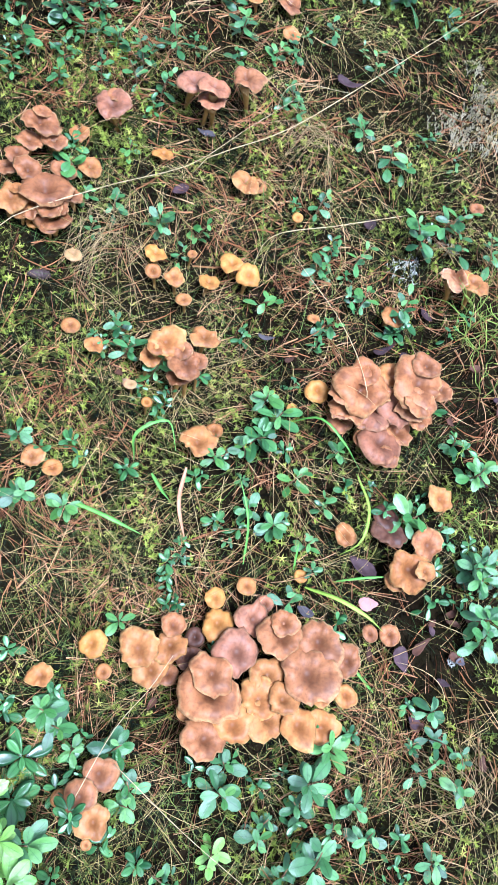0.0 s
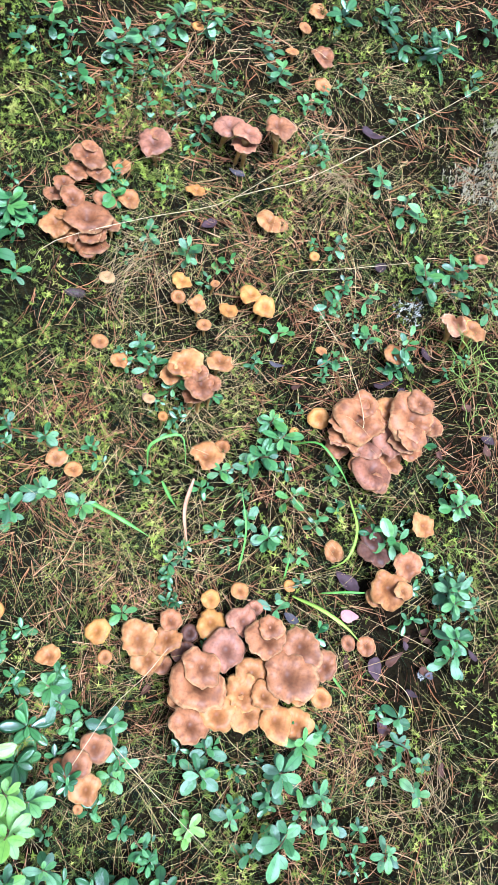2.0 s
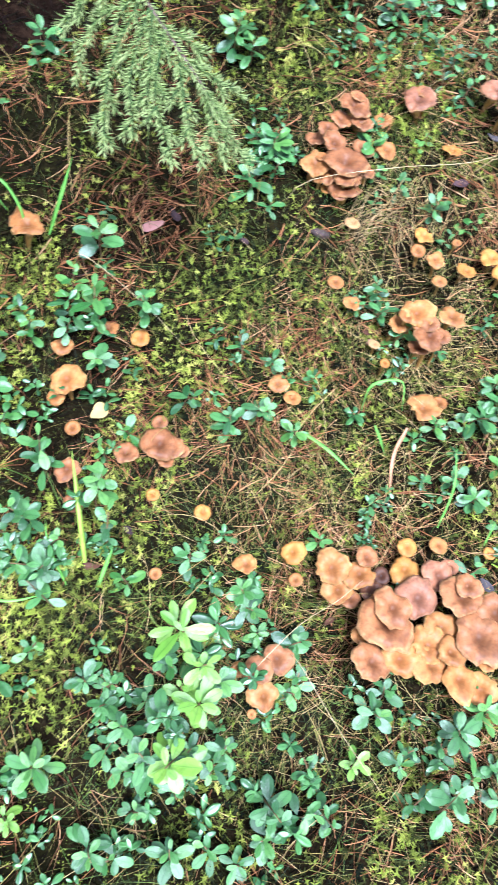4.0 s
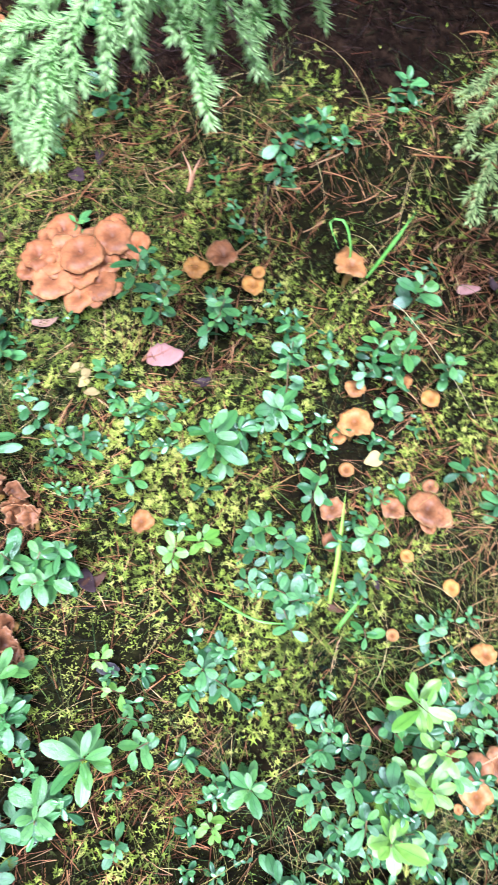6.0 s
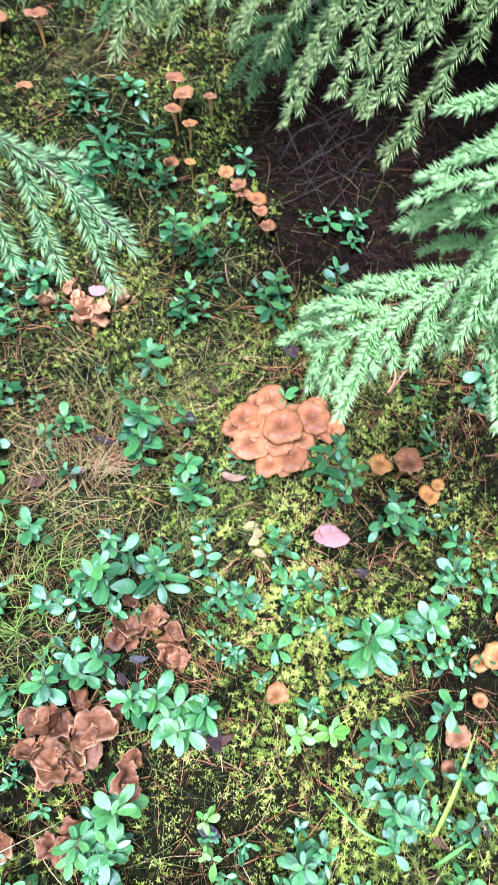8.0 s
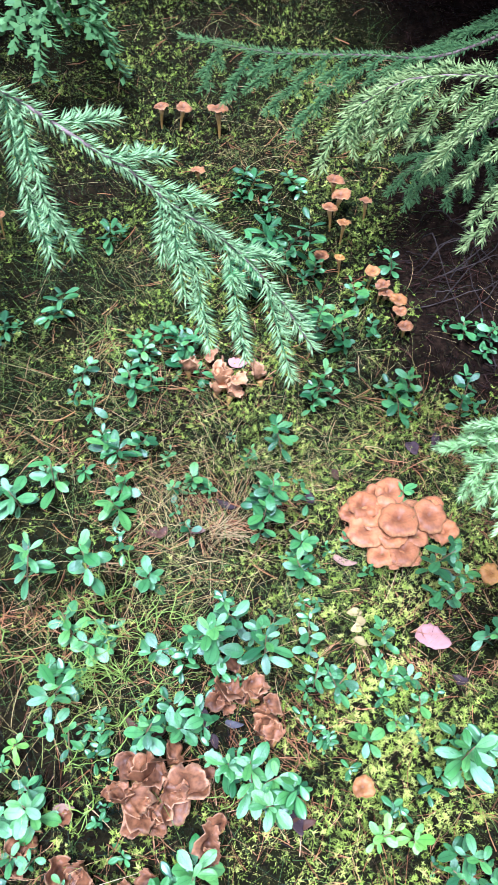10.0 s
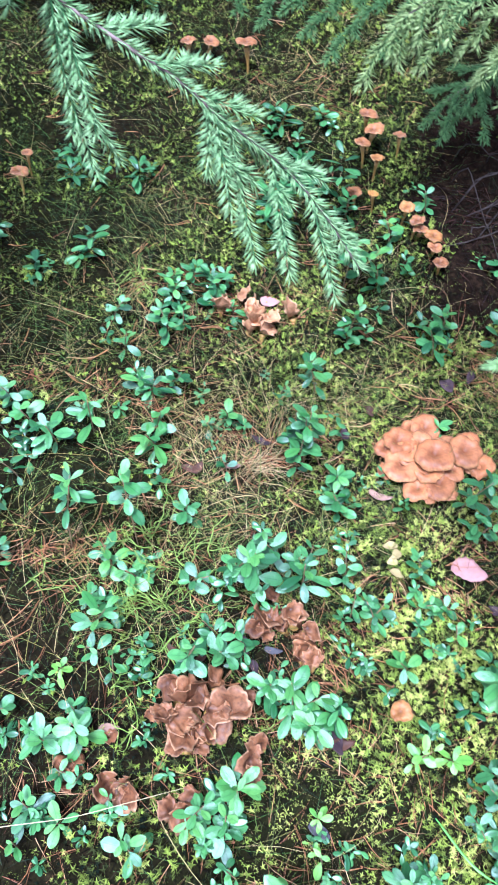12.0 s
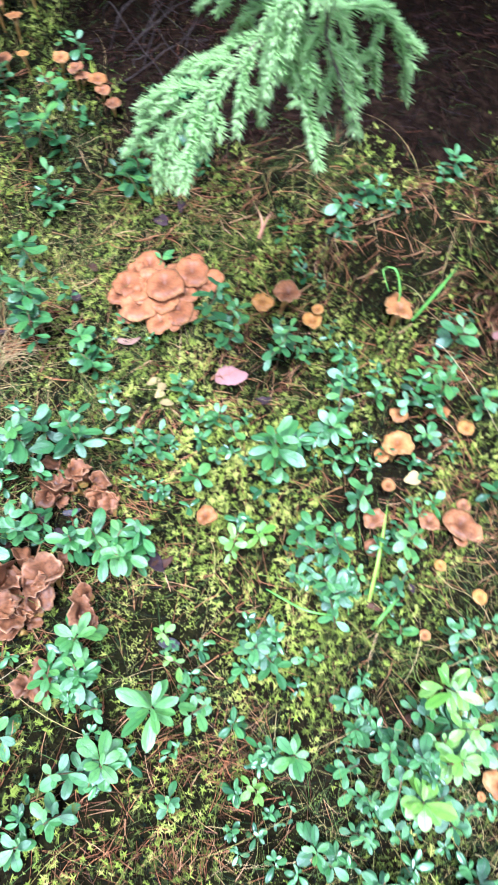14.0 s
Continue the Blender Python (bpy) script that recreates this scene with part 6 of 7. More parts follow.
lingonberry(-0.140, -0.096, 0.0149, 0.056, "l")
lingonberry(-0.170, -0.140, 0.0101, 0.032, "l")
lingonberry(-0.102, -0.082, 0.0090, 0.033, "g")
lingonberry(-0.050, -0.029, 0.0139, 0.032, "g")
lingonberry(-0.061, -0.046, 0.0141, 0.029, "g")
lingonberry(-0.098, -0.193, 0.0111, 0.021, "l")
lingonberry(-0.067, -0.262, 0.0168, 0.071, "g")
lingonberry(-0.040, -0.240, 0.0124, 0.057, "g")
lingonberry(-0.064, -0.224, 0.0111, 0.032, "g")
lingonberry(-0.078, -0.279, 0.0100, 0.026, "g")
lingonberry(-0.015, -0.250, 0.0119, 0.028, "g")
lingonberry(-0.011, -0.261, 0.0129, 0.058, "l")
lingonberry(-0.181, -0.279, 0.0107, 0.037, "g")
lingonberry(-0.120, -0.254, 0.0115, 0.021, "g")
lingonberry(-0.174, -0.279, 0.0131, 0.064, "g")
lingonberry(-0.067, -0.274, 0.0090, 0.040, "g")
lingonberry(-0.284, -0.320, 0.0090, 0.031, "l")
lingonberry(-0.327, -0.332, 0.0106, 0.039, "l")
lingonberry(-0.288, -0.315, 0.0128, 0.035, "l")
lingonberry(-0.233, -0.210, 0.0093, 0.035, "l")
lingonberry(-0.323, -0.262, 0.0090, 0.039, "g")
lingonberry(-0.360, -0.307, 0.0139, 0.021, "g")
lingonberry(-0.305, -0.227, 0.0135, 0.029, "g")
lingonberry(-0.348, -0.203, 0.0114, 0.029, "l")
lingonberry(-0.308, -0.183, 0.0110, 0.025, "g")
lingonberry(-0.265, -0.209, 0.0107, 0.028, "g")
lingonberry(-0.282, -0.150, 0.0091, 0.034, "g")
lingonberry(-0.449, -0.255, 0.0127, 0.046, "l")
lingonberry(-0.454, -0.234, 0.0090, 0.021, "l")
lingonberry(-0.526, -0.185, 0.0099, 0.023, "g")
lingonberry(-0.388, -0.073, 0.0174, 0.056, "g")
lingonberry(-0.279, -0.030, 0.0174, 0.068, "g")
lingonberry(-0.433, -0.026, 0.0179, 0.058, "l")
lingonberry(-0.127, 0.186, 0.0122, 0.047, "g")
lingonberry(-0.149, 0.165, 0.0136, 0.046, "g")
lingonberry(-0.117, 0.033, 0.0180, 0.078, "g")
lingonberry(-0.089, 0.016, 0.0145, 0.086, "g")
lingonberry(-0.109, 0.127, 0.0113, 0.030, "g")
lingonberry(-0.100, 0.054, 0.0118, 0.032, "l")
lingonberry(0.084, 0.010, 0.0115, 0.033, "l")
lingonberry(0.129, -0.223, 0.0111, 0.027, "l")
lingonberry(0.148, -0.214, 0.0139, 0.022, "g")
lingonberry(-0.029, -0.136, 0.0115, 0.034, "g")
lingonberry(-0.019, -0.187, 0.0163, 0.073, "l")
lingonberry(-0.020, -0.112, 0.0097, 0.036, "g")
lingonberry(-0.010, -0.105, 0.0099, 0.036, "l")
lingonberry(0.020, -0.219, 0.0126, 0.033, "l")
lingonberry(-0.068, -0.360, 0.0137, 0.049, "l")
lingonberry(-0.099, -0.370, 0.0127, 0.043, "l")
lingonberry(-0.062, -0.369, 0.0124, 0.055, "g")
lingonberry(-0.061, -0.412, 0.0139, 0.055, "g")
lingonberry(-0.009, -0.385, 0.0096, 0.035, "g")
lingonberry(-0.118, -0.469, 0.0090, 0.036, "g")
lingonberry(-0.131, -0.440, 0.0093, 0.032, "g")
lingonberry(-0.149, -0.447, 0.0101, 0.028, "g")
lingonberry(-0.114, -0.625, 0.0152, 0.022, "g")
lingonberry(-0.103, -0.570, 0.0169, 0.083, "l")
lingonberry(-0.194, -0.575, 0.0096, 0.039, "g")
lingonberry(-0.158, -0.593, 0.0090, 0.034, "g")
lingonberry(-0.033, -0.469, 0.0149, 0.047, "g")
lingonberry(0.029, -0.471, 0.0160, 0.038, "l")
lingonberry(0.009, -0.494, 0.0128, 0.030, "g")
lingonberry(0.054, -0.522, 0.0090, 0.024, "l")
lingonberry(0.031, -0.563, 0.0090, 0.021, "g")
lingonberry(0.054, -0.328, 0.0122, 0.022, "g")
lingonberry(0.089, -0.366, 0.0099, 0.021, "l")
lingonberry(0.078, -0.354, 0.0090, 0.024, "g")
lingonberry(0.079, -0.402, 0.0090, 0.038, "g")
lingonberry(0.167, -0.299, 0.0235, 0.032, "g")
lingonberry(0.171, -0.258, 0.0223, 0.027, "g")
lingonberry(0.084, -0.386, 0.0141, 0.027, "g")
lingonberry(0.098, -0.363, 0.0152, 0.027, "g")
lingonberry(0.141, -0.431, 0.0155, 0.020, "g")
lingonberry(0.142, -0.432, 0.0101, 0.035, "g")
lingonberry(0.206, -0.287, 0.0143, 0.022, "g")
lingonberry(0.225, -0.316, 0.0124, 0.114, "l")
lingonberry(0.183, -0.401, 0.0144, 0.127, "g")
lingonberry(0.168, -0.392, 0.0114, 0.140, "g")
lingonberry(0.150, -0.445, 0.0107, 0.032, "g")
lingonberry(0.212, -0.476, 0.0130, 0.037, "g")
lingonberry(-0.260, -0.410, 0.0203, 0.041, "g")
lingonberry(-0.286, -0.434, 0.0152, 0.062, "g")
lingonberry(-0.357, 0.195, 0.0119, 0.029, "g")
lingonberry(-0.468, 0.159, 0.0090, 0.034, "l")
lingonberry(-0.398, 0.115, 0.0114, 0.021, "l")
lingonberry(-0.344, 0.104, 0.0090, 0.022, "l")
lingonberry(0.152, -0.398, 0.0095, 0.039, "l")
lingonberry(0.163, -0.463, 0.0123, 0.030, "l")
lingonberry(0.168, -0.389, 0.0098, 0.170, "g")
lingonberry(0.316, -0.445, 0.0189, 0.037, "l")
lingonberry(0.291, -0.429, 0.0131, 0.033, "l")
lingonberry(0.264, -0.417, 0.0147, 0.021, "l")
lingonberry(0.214, -0.459, 0.0152, 0.024, "g")
lingonberry(0.301, -0.503, 0.0120, 0.022, "g")
lingonberry(0.297, -0.476, 0.0090, 0.036, "l")
lingonberry(0.160, -0.499, 0.0133, 0.029, "l")
lingonberry(0.113, -0.540, 0.0116, 0.039, "g")
lingonberry(0.140, -0.503, 0.0101, 0.024, "g")
lingonberry(0.050, -0.568, 0.0090, 0.020, "l")
lingonberry(0.319, -0.393, 0.0113, 0.022, "g")
lingonberry(0.455, -0.330, 0.0115, 0.040, "g")
lingonberry(-0.004, -0.222, 0.0131, 0.020, "g")
lingonberry(0.030, -0.220, 0.0110, 0.025, "g")
lingonberry(0.092, 0.070, 0.0090, 0.023, "l")
lingonberry(0.054, 0.090, 0.0108, 0.038, "g")
lingonberry(0.041, 0.374, 0.0146, 0.029, "g")
lingonberry(0.037, 0.335, 0.0178, 0.033, "g")
lingonberry(0.061, -0.358, 0.0090, 0.022, "g")
lingonberry(0.207, -0.362, 0.0110, 0.023, "l")
lingonberry(0.228, -0.419, 0.0103, 0.037, "l")
lingonberry(0.196, -0.427, 0.0090, 0.037, "l")
lingonberry(-0.342, 0.275, 0.0109, 0.023, "l")
lingonberry(-0.332, 0.287, 0.0172, 0.036, "g")
lingonberry(-0.289, 0.424, 0.0175, 0.025, "g")
lingonberry(-0.047, 0.544, 0.0178, 0.021, "g")
lingonberry(0.046, 0.414, 0.0090, 0.039, "l")
lingonberry(0.080, 0.363, 0.0155, 0.036, "l")
lingonberry(0.017, 0.378, 0.0166, 0.025, "g")
lingonberry(0.021, 0.331, 0.0137, 0.039, "l")
lingonberry(0.003, 0.225, 0.0090, 0.027, "g")
lingonberry(-0.287, -0.010, 0.0090, 0.023, "g")
lingonberry(-0.272, -0.005, 0.0115, 0.030, "g")
lingonberry(-0.416, -0.405, 0.0177, 0.077, "l")
lingonberry(-0.444, -0.429, 0.0169, 0.098, "g")
lingonberry(-0.483, -0.371, 0.0153, 0.093, "g")
lingonberry(-0.470, -0.260, 0.0098, 0.021, "g")
lingonberry(-0.532, -0.232, 0.0126, 0.023, "g")
lingonberry(-0.604, -0.265, 0.0123, 0.110, "g")
lingonberry(-0.599, -0.259, 0.0194, 0.114, "l")
lingonberry(-0.610, -0.199, 0.0141, 0.094, "g")
lingonberry(-0.754, -0.147, 0.0213, 0.027, "g")
lingonberry(-0.764, -0.329, 0.0111, 0.035, "g")
lingonberry(-0.676, -0.305, 0.0141, 0.033, "g")
lingonberry(-0.685, -0.330, 0.0090, 0.035, "g")
lingonberry(-0.754, -0.229, 0.0100, 0.038, "l")
lingonberry(-0.663, -0.353, 0.0092, 0.038, "g")
lingonberry(-0.386, -0.527, 0.0174, 0.081, "g")
lingonberry(-0.367, -0.529, 0.0124, 0.032, "l")
lingonberry(-0.387, -0.466, 0.0153, 0.082, "g")
lingonberry(-0.407, -0.520, 0.0103, 0.022, "l")
lingonberry(-0.367, -0.453, 0.0123, 0.024, "l")
lingonberry(-0.322, -0.468, 0.0120, 0.101, "g")
lingonberry(-0.311, -0.434, 0.0146, 0.119, "g")
lingonberry(-0.250, -0.389, 0.0199, 0.122, "g")
lingonberry(-0.428, -0.511, 0.0096, 0.021, "g")
lingonberry(-0.778, -0.068, 0.0179, 0.054, "g")
lingonberry(-0.771, -0.031, 0.0124, 0.035, "g")
lingonberry(-0.684, 0.074, 0.0126, 0.040, "g")
lingonberry(-0.726, 0.082, 0.0173, 0.032, "g")
lingonberry(-0.742, 0.078, 0.0158, 0.030, "g")
lingonberry(-0.638, 0.175, 0.0141, 0.034, "g")
lingonberry(-0.697, 0.187, 0.0187, 0.029, "g")
lingonberry(-0.801, 0.213, 0.0104, 0.024, "l")
lingonberry(-0.773, 0.276, 0.0123, 0.025, "g")
lingonberry(-0.762, 0.271, 0.0159, 0.022, "l")
lingonberry(-0.722, 0.259, 0.0159, 0.031, "l")
lingonberry(-0.817, 0.025, 0.0149, 0.024, "g")
lingonberry(-0.892, -0.013, 0.0165, 0.120, "l")
lingonberry(-0.851, 0.085, 0.0184, 0.059, "g")
lingonberry(-0.933, 0.120, 0.0120, 0.028, "l")
lingonberry(-0.943, 0.140, 0.0132, 0.038, "l")
lingonberry(-1.016, 0.046, 0.0148, 0.028, "l")
lingonberry(-1.074, 0.032, 0.0217, 0.034, "g")
lingonberry(-1.130, 0.051, 0.0205, 0.026, "l")
lingonberry(-1.034, -0.060, 0.0182, 0.134, "l")
lingonberry(-1.031, -0.098, 0.0214, 0.124, "g")
lingonberry(-1.067, -0.062, 0.0206, 0.030, "g")
lingonberry(-1.290, 0.054, 0.0223, 0.037, "g")
lingonberry(-1.251, 0.026, 0.0173, 0.029, "g")
lingonberry(-1.209, 0.139, 0.0151, 0.031, "g")
lingonberry(-1.166, 0.065, 0.0105, 0.029, "g")
lingonberry(-1.007, -0.236, 0.0218, 0.034, "g")
lingonberry(-1.001, -0.208, 0.0158, 0.023, "g")
lingonberry(-0.955, -0.242, 0.0127, 0.036, "g")
lingonberry(-0.953, -0.327, 0.0162, 0.021, "g")
lingonberry(-0.942, -0.298, 0.0162, 0.021, "g")
lingonberry(-0.943, -0.298, 0.0151, 0.028, "g")
lingonberry(-0.871, -0.230, 0.0092, 0.040, "l")
lingonberry(-0.880, -0.199, 0.0153, 0.024, "g")
lingonberry(-1.007, 0.204, 0.0106, 0.023, "g")
lingonberry(-0.378, -0.569, 0.0094, 0.038, "l")
lingonberry(-1.374, -0.365, 0.0132, 0.028, "l")
lingonberry(-1.268, -0.216, 0.0138, 0.025, "g")
lingonberry(-1.126, -0.407, 0.0214, 0.020, "l")
lingonberry(-1.124, -0.468, 0.0114, 0.022, "l")
lingonberry(-1.090, -0.508, 0.0124, 0.030, "l")
lingonberry(-1.228, -0.528, 0.0187, 0.020, "g")
lingonberry(-0.930, -0.240, 0.0239, 0.024, "g")
lingonberry(-0.974, -0.277, 0.0172, 0.038, "g")
lingonberry(-0.974, -0.415, 0.0109, 0.036, "g")
lingonberry(-0.925, -0.431, 0.0170, 0.039, "g")
lingonberry(-0.836, -0.415, 0.0211, 0.029, "g")
lingonberry(-0.778, -0.465, 0.0170, 0.026, "l")
lingonberry(-0.772, -0.614, 0.0175, 0.029, "g")
lingonberry(-0.628, -0.464, 0.0143, 0.092, "g")
lingonberry(-0.800, -0.607, 0.0186, 0.032, "g")
lingonberry(-0.727, -0.662, 0.0108, 0.034, "g")
lingonberry(-0.546, -0.524, 0.0178, 0.030, "g")
lingonberry(-0.515, -0.526, 0.0172, 0.039, "g")
lingonberry(-0.502, -0.587, 0.0205, 0.046, "l")
lingonberry(-0.499, -0.581, 0.0166, 0.051, "g")
lingonberry(-0.508, -0.576, 0.0106, 0.033, "g")
lingonberry(-0.418, -0.564, 0.0101, 0.090, "g")
lingonberry(-0.402, -0.570, 0.0099, 0.040, "g")
lingonberry(-0.464, -0.692, 0.0119, 0.030, "g")
lingonberry(-0.404, -0.749, 0.0134, 0.032, "g")
lingonberry(-0.396, -0.716, 0.0162, 0.050, "g")
lingonberry(-0.431, -0.683, 0.0107, 0.027, "g")
lingonberry(-0.302, -0.736, 0.0148, 0.028, "l")
lingonberry(-0.262, -0.751, 0.0116, 0.021, "l")
lingonberry(-0.312, -0.729, 0.0101, 0.024, "g")
lingonberry(-0.304, -0.743, 0.0112, 0.037, "l")
lingonberry(-0.331, -0.783, 0.0097, 0.037, "g")
lingonberry(-0.206, -0.561, 0.0127, 0.043, "g")
lingonberry(-0.198, -0.554, 0.0155, 0.058, "g")
lingonberry(-0.229, -0.543, 0.0150, 0.055, "l")
lingonberry(-0.232, -0.535, 0.0165, 0.056, "l")
lingonberry(-0.267, -0.693, 0.0090, 0.021, "g")
lingonberry(-0.341, -0.592, 0.0090, 0.029, "g")
lingonberry(-0.724, -0.692, 0.0173, 0.026, "g")
lingonberry(-0.720, -0.689, 0.0137, 0.025, "g")
lingonberry(-0.620, -0.704, 0.0145, 0.035, "g")
lingonberry(-0.899, -0.616, 0.0152, 0.028, "l")
lingonberry(-1.305, -0.312, 0.0094, 0.036, "g")
lingonberry(-0.176, -0.665, 0.0125, 0.037, "l")
lingonberry(-0.155, -0.693, 0.0131, 0.037, "g")
lingonberry(-0.171, -0.731, 0.0113, 0.028, "g")

# ---- grass, leaves and twigs ----
blade([(0.202, 0.012, -0.071), (0.243, -0.010, -0.058), (0.284, -0.026, -0.073)], 0.0055, "green")
blade([(0.460, 0.119, -0.047), (0.494, 0.107, -0.008), (0.522, 0.078, -0.013), (0.550, 0.058, -0.045)], 0.004, "green")
blade([(0.554, 0.060, -0.065), (0.557, 0.003, -0.044), (0.544, -0.035, -0.049), (0.524, -0.044, -0.082)], 0.004, "lime")
blade([(0.478, -0.084, -0.078), (0.509, -0.105, -0.048), (0.541, -0.124, -0.048), (0.566, -0.138, -0.067)], 0.0055, "lime")
blade([(0.271, 0.068, -0.071), (0.272, 0.083, -0.022), (0.308, 0.099, -0.021), (0.320, 0.071, -0.047)], 0.004, "green")
blade([(0.292, 0.048, -0.061), (0.303, 0.026, -0.055), (0.317, 0.017, -0.077)], 0.0045, "green")
blade([(0.333, 0.053, -0.051), (0.325, 0.011, -0.059), (0.337, -0.036, -0.086)], 0.005, "dry")
blade([(0.533, -0.180, -0.081), (0.558, -0.207, -0.091)], 0.004, "green")
blade([(0.520, -0.075, -0.085), (0.545, -0.076, -0.064), (0.588, -0.072, -0.070)], 0.003, "green")
blade([(-0.197, 0.145, -0.001), (-0.184, 0.168, 0.046), (-0.174, 0.202, 0.091)], 0.005, "green")
blade([(-0.221, 0.130, -0.001), (-0.225, 0.139, 0.046), (-0.246, 0.145, 0.079), (-0.262, 0.142, 0.070), (-0.238, 0.129, 0.046)], 0.0045, "green")
blade([(0.005, -0.247, -0.067), (-0.018, -0.198, -0.032), (-0.053, -0.130, -0.012)], 0.006, "lime")
blade([(0.025, -0.266, -0.071), (0.030, -0.217, -0.041)], 0.005, "green")
blade([(-0.007, -0.273, -0.065), (-0.039, -0.239, -0.029), (-0.049, -0.218, -0.017)], 0.003, "green")
blade([(-0.110, -0.318, -0.047), (-0.050, -0.312, -0.028), (-0.013, -0.285, -0.044)], 0.003, "green")
blade([(0.406, -0.055, -0.088), (0.405, -0.013, -0.043), (0.393, 0.036, -0.025)], 0.003, "green")
blade([(0.468, -0.061, -0.087), (0.468, -0.036, -0.054)], 0.003, "green")
blade([(-0.467, 0.090, 0.017), (-0.471, 0.115, 0.050), (-0.498, 0.131, 0.063)], 0.004, "dry")
blade([(-0.465, 0.103, 0.019), (-0.464, 0.115, 0.060), (-0.470, 0.141, 0.063)], 0.003, "dry")
blade([(-0.483, 0.095, 0.018), (-0.503, 0.088, 0.038)], 0.003, "dry")
stalk([(0.103, 0.309, 0.049), (0.216, 0.358, 0.074), (0.323, 0.397, 0.090), (0.385, 0.448, 0.103), (0.454, 0.513, 0.107)])
stalk([(0.342, 0.445, 0.053), (0.439, 0.465, 0.096), (0.545, 0.539, 0.122), (0.779, 0.754, 0.135)])
stalk([(0.430, 0.338, 0.042), (0.514, 0.348, 0.065), (0.617, 0.388, 0.056)])
stalk([(0.456, 0.555, 0.096), (0.544, 0.570, 0.087)])
stalk([(0.551, 0.121, -0.003), (0.549, 0.141, 0.011), (0.528, 0.217, 0.019), (0.460, 0.319, 0.037)])
stalk([(0.225, -0.300, -0.050), (0.263, -0.235, -0.045), (0.295, -0.200, -0.040), (0.318, -0.168, -0.036)])
stalk([(0.267, -0.274, -0.050), (0.328, -0.330, -0.046), (0.388, -0.379, -0.045)])
stalk([(-0.313, -0.785, -0.000), (-0.283, -0.70, 0.016), (-0.270, -0.645, 0.022), (-0.258, -0.577, 0.012)])
stalk([(-0.137, 0.114, 0.022), (-0.039, 0.077, 0.012), (0.025, 0.050, -0.013)])
dead_leaf(-0.351, -0.110, 0.0192, "pink", 0.66)
dead_leaf(-0.497, -0.172, 0.0091, "tan", 0.64)
dead_leaf(-0.077, 0.209, 0.0100, "pink", 0.60)
dead_leaf(-0.909, -0.146, 0.0131, "pink", 1.19)
dead_leaf(-0.051, -0.055, 0.0100, "cream")
dead_leaf(-0.424, -0.190, 0.0078, "cream")
dead_leaf(-0.410, -0.190, 0.0072, "cream")
dead_leaf(-0.386, -0.208, 0.0074, "cream")
dead_leaf(-0.403, -0.201, 0.0070, "cream")
dead_leaf(0.316, 0.410, 0.0101, "purple")
dead_leaf(0.662, 0.282, 0.0067, "purple")
dead_leaf(0.587, 0.219, 0.0066, "purple")
dead_leaf(0.548, 0.613, 0.0101, "purple")
dead_leaf(0.589, -0.165, 0.0108, "purple")
dead_leaf(0.601, -0.238, 0.0064, "purple")
dead_leaf(0.479, -0.112, 0.0067, "grey")
dead_leaf(0.556, -0.062, 0.0121, "purple")
dead_leaf(0.558, -0.101, 0.0090, "pink", -0.01)
dead_leaf(0.258, 0.163, 0.0061, "tan", 0.09)
dead_leaf(0.429, 0.229, 0.0050, "grey")
dead_leaf(0.351, 0.502, 0.0076, "grey")
dead_leaf(0.460, 0.194, 0.0046, "brown")
dead_leaf(0.679, -0.284, 0.0056, "brown")
dead_leaf(-0.602, -0.169, 0.0076, "purple")
dead_leaf(-0.646, -0.288, 0.0091, "purple")
dead_leaf(-0.634, 0.050, 0.0116, "purple")
dead_leaf(-0.635, 0.100, 0.0082, "purple")
dead_leaf(-0.629, -0.345, 0.0079, "tan", 1.21)
dead_leaf(-0.652, -0.404, 0.0073, "brown")
dead_leaf(-0.279, -0.108, 0.0057, "purple")
dead_leaf(-0.231, -0.394, 0.0108, "purple")
dead_leaf(-0.629, -0.107, 0.0071, "brown")
dead_leaf(-0.158, -0.452, 0.0086, "grey")
dead_leaf(-0.224, -0.392, 0.0088, "brown")
dead_leaf(0.009, -0.243, 0.0054, "brown")
dead_leaf(-0.285, -0.112, 0.0054, "purple")
dead_leaf(0.035, -0.187, 0.0047, "purple")
dead_leaf(0.123, -0.327, 0.0056, "brown")
dead_leaf(-0.051, 0.235, 0.0067, "purple")
dead_leaf(0.051, 0.226, 0.0057, "purple")
dead_leaf(-0.646, -0.394, 0.0079, "brown")
dead_leaf(-0.527, -0.530, 0.0063, "brown")
dead_leaf(0.574, 0.392, 0.0087, "purple")
dead_leaf(0.247, 0.174, 0.0043, "brown")
dead_leaf(-0.356, -0.418, 0.0063, "grey")
dead_leaf(0.302, -0.209, 0.0046, "brown")
dead_leaf(-0.571, -0.715, 0.0074, "grey")
dead_leaf(-0.357, -0.634, 0.0068, "tan", 1.15)
dead_leaf(0.669, -0.170, 0.0050, "grey")
lichen(0.633, 0.348, 0.0265, lichen_mat)
lichen(0.699, 0.398, 0.0175)
lichen(0.752, 0.570, 0.0470)
lichen(0.711, 0.579, 0.0334)
lichen(0.779, 0.618, 0.0342)
lichen(0.787, 0.662, 0.0208)
lichen(0.664, -0.170, 0.0067, lichen_mat)
lichen(0.773, 0.707, 0.0193)
shrublet(-0.477, -0.510, 0.070)
shrublet(-0.524, -0.524, 0.070)
shrublet(-0.438, -0.487, 0.060)
shrublet(-1.069, -0.379, 0.070)
shrublet(-0.980, -0.339, 0.060)
shrublet(0.717, 0.259, 0.080)
shrublet(0.730, 0.221, 0.080)
shrublet(0.722, 0.294, 0.070)
shrublet(0.717, 0.110, 0.070)
shrublet(0.698, 0.009, 0.060)
